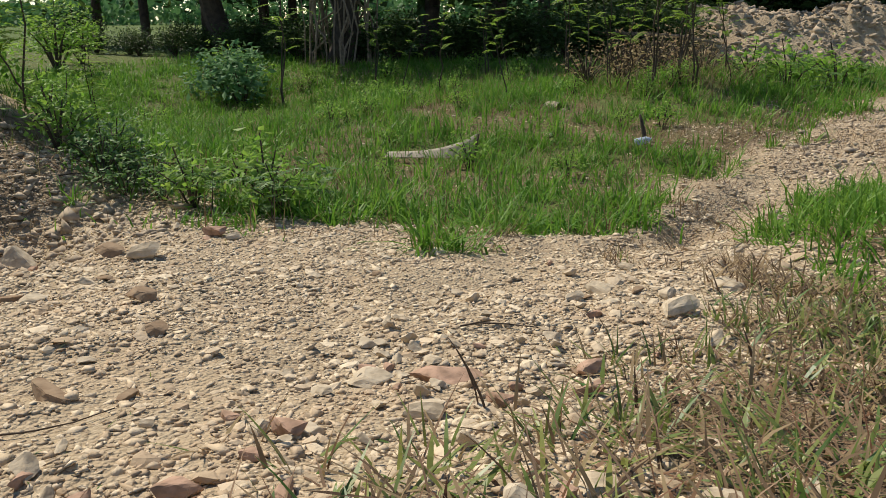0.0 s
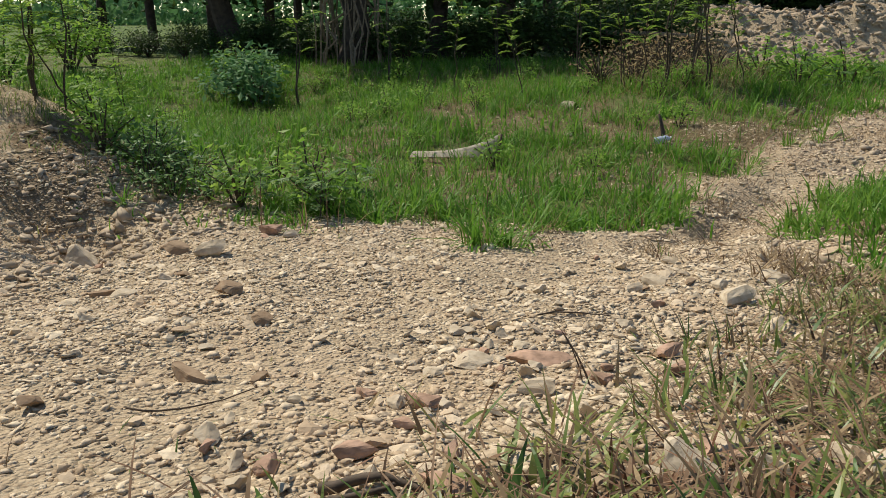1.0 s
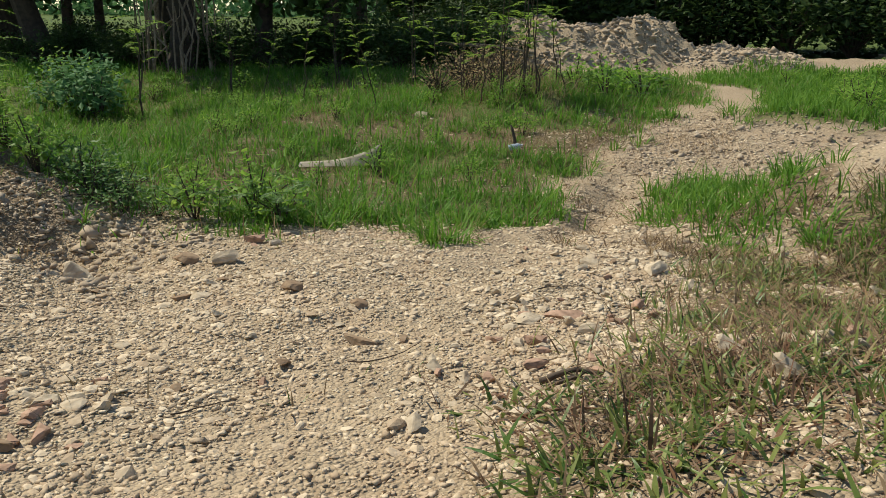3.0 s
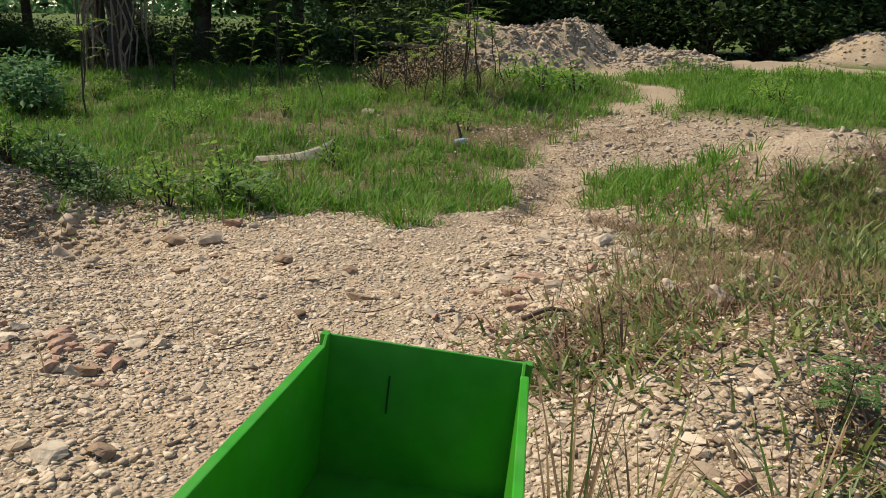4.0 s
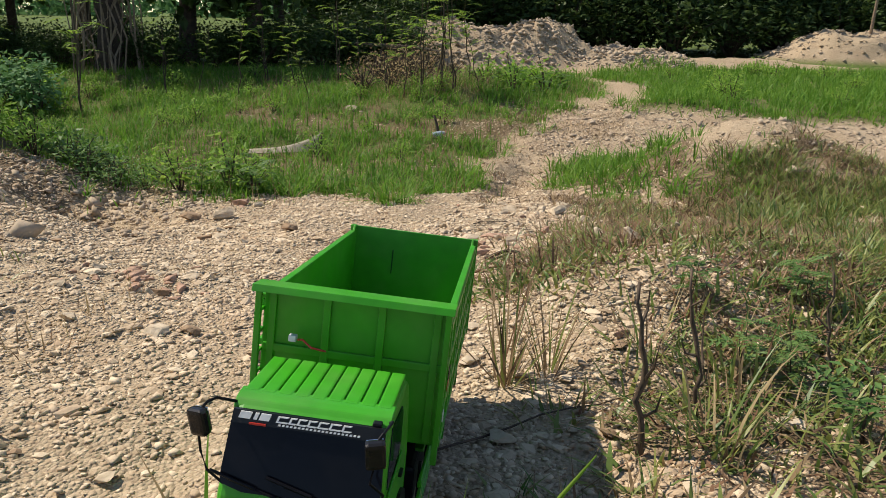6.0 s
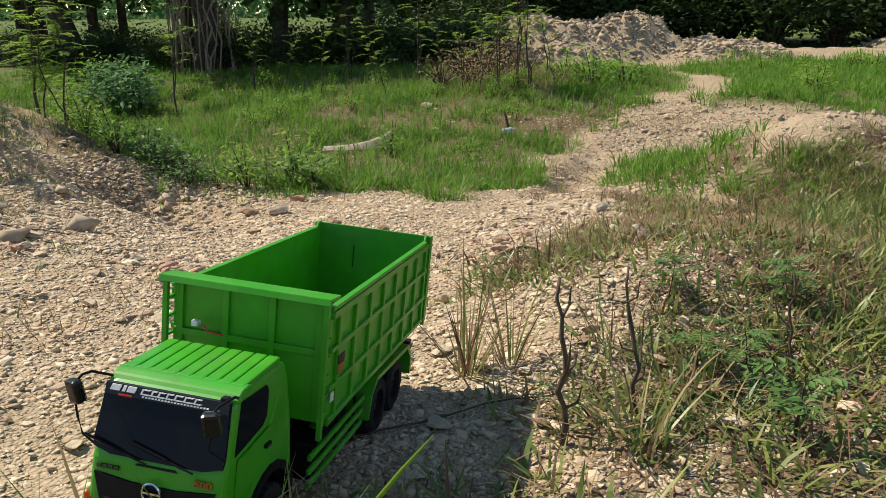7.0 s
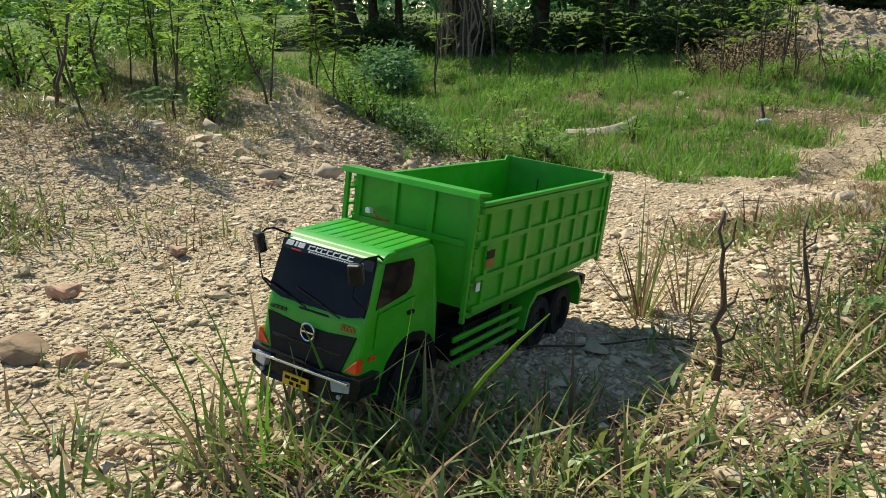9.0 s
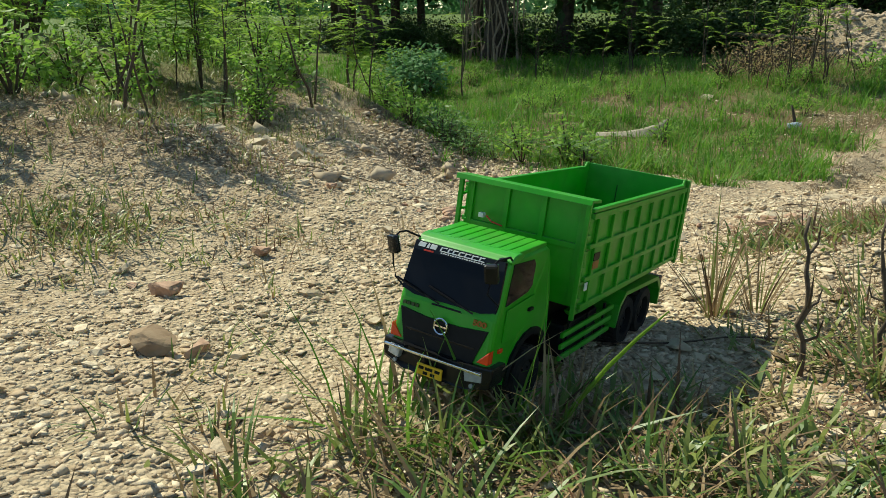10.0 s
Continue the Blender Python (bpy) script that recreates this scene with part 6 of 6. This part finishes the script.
place(scrub, ((-1.95, 1.58, 30, 0.9), (-2.1, 1.75, 110, 1.0), (-1.75, 1.55, 200, 0.8), (-2.3, 2.0, 70, 1.1), (-2.0, 1.95, 150, 0.9), (-1.6, 1.62, 250, 0.7)), "dark scrub along the bank")
shrub = bush("shrub", 1.0, 1.05, 700, 0.10, 23, BROADLEAF, "leafy green shrub with oval leaves", category="shrub")
place(shrub, ((-2.45, -1.85, 0, 0.7), (-3.3, -1.9, 70, 0.8), (-4.4, -1.2, 140, 0.9), (-5.2, 0.6, 200, 0.9), (-5.6, 2.2, 250, 0.9), (-3.4, 2.6, 20, 0.4), (-5.8, -0.8, 30, 1.1), (-6.2, 1.0, 80, 1.1), (-6.6, 3.0, 140, 1.1), (-7.6, 5.0, 10, 0.9), (-8.6, 6.8, 60, 0.9), (-6.9, 4.2, 190, 0.7), (-7.4, -2.0, 100, 1.2), (-9.5, 8.0, 150, 0.8)), "green shrubs on the bank")


# ---- trees and the dark wood behind ----
def tree(name, tall, girth, spread_w, count, leaf, seed, label, lean=(0, 0), crown_from=0.35, vines=False):
    """A tree: tapered trunk, forked limbs and a crown of many leaf sprays."""
    r = random.Random(seed)
    g = np.random.default_rng(seed)
    ob = thing(name, Matrix(), label, "tree")
    bm = bmesh.new()
    pts = [Vector((lean[0] * f * tall + 0.15 * r.uniform(-1, 1) * f, lean[1] * f * tall + 0.15 * r.uniform(-1, 1) * f, tall * f * 0.8 - 0.15)) for f in (0, 0.03, 0.1, 0.25, 0.45, 0.7, 1)]
    tube(bm, pts, [girth * k for k in (0.75, 0.56, 0.5, 0.44, 0.38, 0.26, 0.08)], 12)
    for v in bm.verts:
        v.co += Vector((1, 1, 0)) * girth * 0.12 * noise.noise(v.co * (1.2 / girth))
    part("trunk", bm, BARK, ob)
    tips, bm = [], bmesh.new()
    for k in range(10):
        f = r.uniform(crown_from, 0.95)
        base = pts[3].lerp(pts[6], (f - 0.25) / 0.75) if f > 0.25 else pts[3]
        a = k * 2.4 + r.random()
        reach = spread_w * r.uniform(0.3, 0.55)
        tip = base + Vector((reach * math.cos(a), reach * math.sin(a), tall * r.uniform(0.0, 0.22)))
        tube(bm, [base, base.lerp(tip, 0.5) + Vector((0, 0, 0.15)), tip], [girth * 0.17, girth * 0.1, 0.015], 6)
        tips += [np.array(base.lerp(tip, q)) for q in (0.45, 0.7, 1.0)]
    part("limbs", bm, BARK, ob)
    tips = np.array(tips)
    pos = tips[g.integers(0, len(tips), count)] + g.normal(0, 1, (count, 3)) * np.array([0.16, 0.16, 0.1]) * spread_w
    al = unit(g.normal(0, 1, (count, 3)) * np.array([1, 1, 0.6]) + np.array([0, 0, -0.35]))
    ac = unit(np.cross(al, g.normal(0, 0.6, (count, 3)) + np.array([0, 0, 1.0])))
    ln = leaf * g.uniform(0.6, 1.3, count)
    v, f = leaf_quads(pos, al, ac, ln, ln * 0.5)
    # crown leaves carry the wood's shade in their dark colour
    p = new("crown", mesh_of("crown", v, f, [SHADELEAF]))
    p.parent = ob
    if vines:
        bm = bmesh.new()
        for k in range(34):
            a, top = r.uniform(0, math.tau), r.uniform(0.8, 2.6)
            d0, d1 = girth * r.uniform(0.5, 1.5), girth * r.uniform(0.45, 0.8)
            line = [Vector(((d0 + (d1 - d0) * q) * math.cos(a + q * r.uniform(-0.8, 0.8)), (d0 + (d1 - d0) * q) * math.sin(a + q), top * q)) + Vector((0.03 * r.uniform(-1, 1), 0.03 * r.uniform(-1, 1), 0)) for q in (0, 0.2, 0.4, 0.6, 0.8, 1)]
            tube(bm, line, 0.012 * r.uniform(0.6, 1.8), 5)
        part("vine_tangle", bm, DEADWOOD, ob, "grey hanging vines")
    return ob


big = tree("tree", 7.0, 0.50, 5.0, 3200, 0.30, 31, "tall dark-barked shade tree with dense crown", crown_from=0.4)
slim = tree("tree", 6.0, 0.26, 4.2, 2400, 0.28, 32, "slim dark-barked shade tree", lean=(0.05, 0.02), crown_from=0.35)
leaning = tree("tree", 4.2, 0.42, 2.2, 1600, 0.26, 33, "leaning dark-barked shade tree", lean=(0.22, -0.02), crown_from=0.42)
vined = tree("tree", 4.2, 0.45, 2.4, 1800, 0.26, 34, "shade tree wrapped in grey hanging vines", crown_from=0.42, vines=True)
place(vined, ((-5.6, 9.4, 0, 1.0),))
place(leaning, ((-3.9, 10.6, 0, 0.75), (3.2, 22.0, 120, 1.1), (-8.6, 10.4, 200, 1.0)), "shade trees")
near_tree = tree("tree", 4.0, 0.36, 2.2, 1600, 0.26, 35, "dark-barked shade tree at the meadow's edge", crown_from=0.42)
place(near_tree, ((-4.9, 10.8, 0, 1.0),))
place(big, ((-3.4, 17.5, 70, 1.0), (-0.6, 20.0, 150, 1.0), (2.2, 21.0, 220, 1.1), (5.4, 22.0, 20, 1.1), (9.0, 24.0, 110, 1.1), (12.5, 24.0, 210, 1.1), (-12.6, 14.5, 80, 1.0), (16.5, 21.5, 10, 1.1)), "shade trees")
place(slim, ((-11.2, 14.6, 0, 1.0), (-10.6, 15.0, 100, 0.9), (-4.4, 15.0, 160, 1.0), (-2.0, 18.4, 250, 1.0), (0.9, 20.3, 300, 1.0), (3.9, 21.2, 30, 1.0), (7.2, 22.8, 80, 1.1), (10.8, 23.0, 190, 1.1), (14.5, 23.5, 60, 1.1), (-7.7, 12.6, 20, 1.0), (-15, 17, 80, 1.0), (-13.2, 13.0, 140, 0.9), (-16.5, 14.5, 10, 1.0)), "shade trees")
# bushes coloured dark to paint in the shade under the trees
under = bush("understorey_bush", 2.2, 1.5, 1500, 0.17, 41, SHADELEAF, "dense bush of the wood with the shade put into its dark leaf colour", stems=12)
spots, r = [], random.Random(9)
for k in range(15):
    spots.append((-3.4 + k * 1.35 + r.uniform(-0.3, 0.3), 16.2 + 0.22 * k + r.uniform(-0.4, 0.4), r.uniform(0, 360), r.uniform(0.85, 1.25)))
    spots.append((-3.2 + k * 1.4 + r.uniform(-0.3, 0.3), 18.6 + 0.25 * k + r.uniform(-0.4, 0.4), r.uniform(0, 360), r.uniform(1.3, 1.9)))
for k in range(13):   # thicket under the near trees, its dark leaves standing in for shade
    f = k / 12
    spots.append((-7.6 + 6.6 * f + r.uniform(-0.25, 0.25), 9.5 + 1.6 * f * f + r.uniform(-0.2, 0.2), r.uniform(0, 360), r.uniform(0.30, 0.42) if f < 0.55 else r.uniform(0.36, 0.58)))
    spots.append((-8.2 + 7.0 * f + r.uniform(-0.25, 0.25), 11.0 + 1.5 * f * f + r.uniform(-0.2, 0.2), r.uniform(0, 360), r.uniform(0.36, 0.5) if f < 0.6 else r.uniform(0.4, 0.66)))
for k in range(6):
    spots.append((-9.5 - k * 1.5 + r.uniform(-0.5, 0.5), 12.5 + r.uniform(0, 5), r.uniform(0, 360), r.uniform(0.35, 0.6)))
for k in range(10):   # scrub along the field's edge
    f = k / 9
    spots.append((-7.5 - 6.5 * f + r.uniform(-0.3, 0.3), 9.7 + 1.2 * f + r.uniform(-0.3, 0.3), r.uniform(0, 360), r.uniform(0.27, 0.37)))
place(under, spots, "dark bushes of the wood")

# far field: a line of woods across the plain
n = 26000
a = rng.uniform(-1.1, 1.1, n)
d = rng.uniform(150, 190, n)
x, y = d * np.sin(a), d * np.cos(a)
top = 3.5 + 8.0 * bumps(a * 40, a * 0, 1.7, 70)
pos = np.stack([x, y, rng.random(n) * top], 1)
al = unit(rng.normal(0, 1, (n, 3)))
ac = unit(np.cross(al, rng.normal(0, 1, (n, 3))))
ln = rng.uniform(0.8, 1.8, n)
v, f = leaf_quads(pos, al, ac, ln, ln * 0.8)
tagged(new("far_woods", mesh_of("far_woods", v, f, [BLUELEAF])), "distant green line of woods across the field", "woods", kind="stuff")


# ---- small things ----
def stick(name, pts, radius, mat, label, forks=()):
    bm = bmesh.new()
    pts = [Vector(p) for p in pts]
    tube(bm, pts, [radius * (1 - 0.55 * k / (len(pts) - 1)) for k in range(len(pts))], 7)
    ob = link(name, bm, mat, smooth=True)
    for i, (dx, dy, dz) in enumerate(forks):
        b2 = bmesh.new()
        p = pts[len(pts) // 2]
        tube(b2, [p, p + Vector((dx, dy, dz)) * 0.5 + Vector((0.004, 0.006, 0)), p + Vector((dx, dy, dz))], [radius * 0.6, radius * 0.45, radius * 0.2], 6)
        part("twig", b2, mat, ob)
    return tagged(ob, label, "stick" if name != "dead_stem" else "plant")


def lying(x0, y0, x1, y1, radius, label, mat=DEADWOOD, bend=0.02, lift=0.0, seed=1):
    r = random.Random(seed)
    pts = []
    for k in range(9):
        f = k / 8
        x, y = x0 + (x1 - x0) * f, y0 + (y1 - y0) * f
        x, y = x - (y1 - y0) * bend * math.sin(f * math.pi) + r.uniform(-1, 1) * 0.004, y + (x1 - x0) * bend * math.sin(f * math.pi) + r.uniform(-1, 1) * 0.004
        pts.append((x, y, float(height(x, y)) + radius + 0.006 + lift * f))
    return stick("twig", pts, radius, mat, label)


def dead_stem(x, y, tall, radius, seed, label, fork=0.55):
    """A crooked, knotted dead stem: a main rod, a forked limb and a few side twigs."""
    r = random.Random(seed)
    g = float(height(x, y))
    pts = [Vector((0, 0, -0.02))]
    lean = Vector((r.uniform(-0.14, 0.02), r.uniform(0.0, 0.16), 1.0))
    for k in range(1, 10):
        pts.append(lean * (tall * k / 9) + Vector((r.uniform(-1, 1), r.uniform(-1, 1), 0)) * tall * 0.028)
    bm = bmesh.new()
    tube(bm, pts, [radius * (1.15 - 0.6 * k / 9) * r.choice((0.85, 1.0, 1.0, 1.3)) for k in range(10)], 8)
    ob = link("dead_stem", bm, BRANCH, smooth=True)
    ob.matrix_basis = pose(x, y, g)
    for f, out, up in ((fork, 0.06, 0.10), (0.32, 0.03, 0.05), (0.78, 0.025, 0.05), (0.45, 0.035, 0.03)):
        p, a = pts[int(f * 9)], r.uniform(0, math.tau)
        tip = p + Vector((out * math.cos(a), out * math.sin(a), up)) * (tall / 0.3)
        mid = p.lerp(tip, 0.5) + Vector((0.008 * math.cos(a), 0.008 * math.sin(a), -0.008))
        b2 = bmesh.new()
        tube(b2, [p, mid, tip], [radius * 0.6, radius * 0.5, radius * 0.22], 6)
        part("twig", b2, BRANCH, ob)
    return tagged(ob, label, "plant")


dead_stem(0.872, -2.0, 0.285, 0.0054, 5, "knotted brown dead stem standing in the grass")
dead_stem(1.0, -1.86, 0.27, 0.0042, 8, "thin brown stem with a few twigs in the grass", 0.4)
dead_stem(1.31, -1.62, 0.22, 0.0036, 11, "thin brown stem with a few twigs in the grass", 0.5)
lying(0.52, -2.05, 0.95, -1.72, 0.0025, "long thin brown twig lying behind the truck", BRANCH, 0.05, seed=2)
lying(-1.28, -0.98, -0.98, -0.72, 0.0037, "short brown stick on the gravel slope", BRANCH, 0.05, seed=3)
lying(0.585, -0.625, 0.715, -0.60, 0.008, "curled strip of dark brown bark on the gravel", BRANCH, 0.08, seed=21)
lying(0.60, -0.65, 0.69, -0.585, 0.005, "short dark brown stick beside the bark strip", BRANCH, -0.1, seed=22)
lying(0.12, -0.48, 0.26, -0.34, 0.002, "thin brown twig on the gravel", BRANCH, -0.12, seed=4)
lying(-0.12, -0.88, -0.02, -0.78, 0.002, "thin brown twig on the gravel", BRANCH, 0.1, seed=5)
lying(0.50, 0.36, 0.66, 0.42, 0.0025, "small dark twig on the gravel", STEM, 0.1, seed=6)
lying(-2.5, 1.95, -1.75, 1.62, 0.0056, "dark fallen branch at the foot of the bank", STEM, 0.06, 0.03, seed=7)
lying(-2.35, 1.75, -1.8, 1.95, 0.004, "dark bare branch among the weeds", STEM, 0.1, 0.12, seed=21)
lying(-2.0, 1.4, -1.7, 1.75, 0.003, "dark bare branch among the weeds", STEM, 0.1, 0.1, seed=22)
lying(-1.9, -1.2, -1.45, -1.35, 0.0043, "dark dead branch on the bank", BRANCH, 0.08, 0.02, seed=8)
lying(1.75, 3.3, 2.5, 3.4, 0.0062, "brown dead branch on the bare bank", BRANCH, 0.05, seed=9)
lying(0.62, 1.55, 0.85, 1.85, 0.0019, "pale dry twig at the edge of the track", DEADWOOD, 0.06, seed=10)
lying(0.9, 3.15, 1.2, 3.3, 0.0043, "brown stick on the sandy track", BRANCH, 0.1, seed=11)
lying(-0.2, 4.35, 0.55, 4.55, 0.0050, "grey dead branch in the litter", DEADWOOD, 0.06, seed=12)
lying(0.25, -3.0, 0.75, -2.72, 0.0025, "thin dark twig on the gravel", STEM, 0.05, seed=13)
lying(0.55, -0.83, 0.74, -0.79, 0.0037, "flat reddish-brown bark strip on the gravel", DEADLEAF, 0.05, seed=14)
g = float(height(0.02, 4.38))
stick("stump_stick", [(0.0, 4.4, g - 0.03), (-0.01, 4.4, g + 0.08), (-0.035, 4.42, g + 0.16), (-0.05, 4.42, g + 0.2)], 0.018, STEM, "short broken brown stick standing in the litter")
g = float(height(-1.6, 10.4))
tagged(stick("fallen_log", [(-2.3, 10.4, 0.42), (-1.9, 10.42, 0.43), (-1.4, 10.4, 0.42), (-0.95, 10.42, 0.40), (-0.4, 10.6, 0.30)], 0.045, DEADWOOD, "pale fallen trunk propped against the earth heap"), "", "log")
# discarded board: a bent plate with a turned-up end
bm = bmesh.new()
gz = float(smooth_height(-1.25, 3.85))
rows = []
for k in range(13):
    f = k / 12
    x, y = -1.60 + 0.58 * f, 3.68 + 0.15 * f
    rows.append([bm.verts.new((x + 0.012 * f, y - 0.025, gz + 0.035 + 0.012 * f)), bm.verts.new((x, y + 0.012, gz + 0.06 + 0.018 * f + 0.085 * f ** 3)), bm.verts.new((x + 0.02 * f, y + 0.035, gz + 0.065 + 0.02 * f + 0.12 * f ** 3))])
for a0, a1 in zip(rows, rows[1:]):
    bm.faces.new((a0[1], a1[1], a1[2], a0[2]))
for a0, a1 in zip(rows, rows[1:]):
    bm.faces.new((a0[0], a1[0], a1[1], a0[1]))
sheet = link("board", bm, BOARD)
sheet.modifiers.new("thickness", "SOLIDIFY").thickness = 0.008
tagged(sheet, "weathered pale bent board lying in the grass", "board")
bm = bmesh.new()
tube(bm, [(-1.0, 3.80, gz + 0.02), (-1.0, 3.83, gz + 0.10), (-0.99, 3.865, gz + 0.20)], [0.014, 0.012, 0.006], 6)
part("broken_edge", bm, STEM, sheet, "dark broken edge")


def bottle(x, y, turn):
    """A crumpled plastic bottle lying on its side."""
    bm = bmesh.new()
    prof = [(0.0, 0.0), (0.03, 0.003), (0.034, 0.02), (0.031, 0.05), (0.034, 0.08), (0.031, 0.11), (0.034, 0.14), (0.026, 0.17), (0.013, 0.19), (0.013, 0.205), (0.0, 0.206)]
    rings = []
    for rr, h in prof:
        rings.append([bm.verts.new((h, rr * math.cos(k * math.tau / 14) * (1 + 0.12 * math.sin(3 * k + h * 60)), rr * math.sin(k * math.tau / 14) + 0.034)) for k in range(14)])
    for r0, r1 in zip(rings, rings[1:]):
        for k in range(14):
            bm.faces.new((r0[k], r0[(k + 1) % 14], r1[(k + 1) % 14], r1[k]))
    bmesh.ops.remove_doubles(bm, verts=bm.verts, dist=0.0005)
    ob = link("plastic_bottle", bm, PLASTIC, smooth=True)
    ob.matrix_basis = pose(x, y, float(height(x, y)) + 0.01, 0, -12, turn) @ Matrix.Diagonal((0.55, 0.75, 0.75, 1))
    tagged(ob, "crumpled pale blue plastic bottle in the litter", "bottle")
    b2 = bmesh.new()
    disc(b2, (0.208, 0, 0.034), 0.015, 0.008, axis="x", sides=14)
    part("cap", b2, WHITE, ob, "white cap")


bottle(-0.05, 4.34, 12)
tagged(stick("pole", [(8.55, 16.0, 0.1), (8.56, 16.0, 0.8), (8.6, 16.02, 1.5), (8.62, 16.0, 2.2)], 0.045, DEADWOOD, "plain upright wooden pole behind the sand heap"), "", "pole")
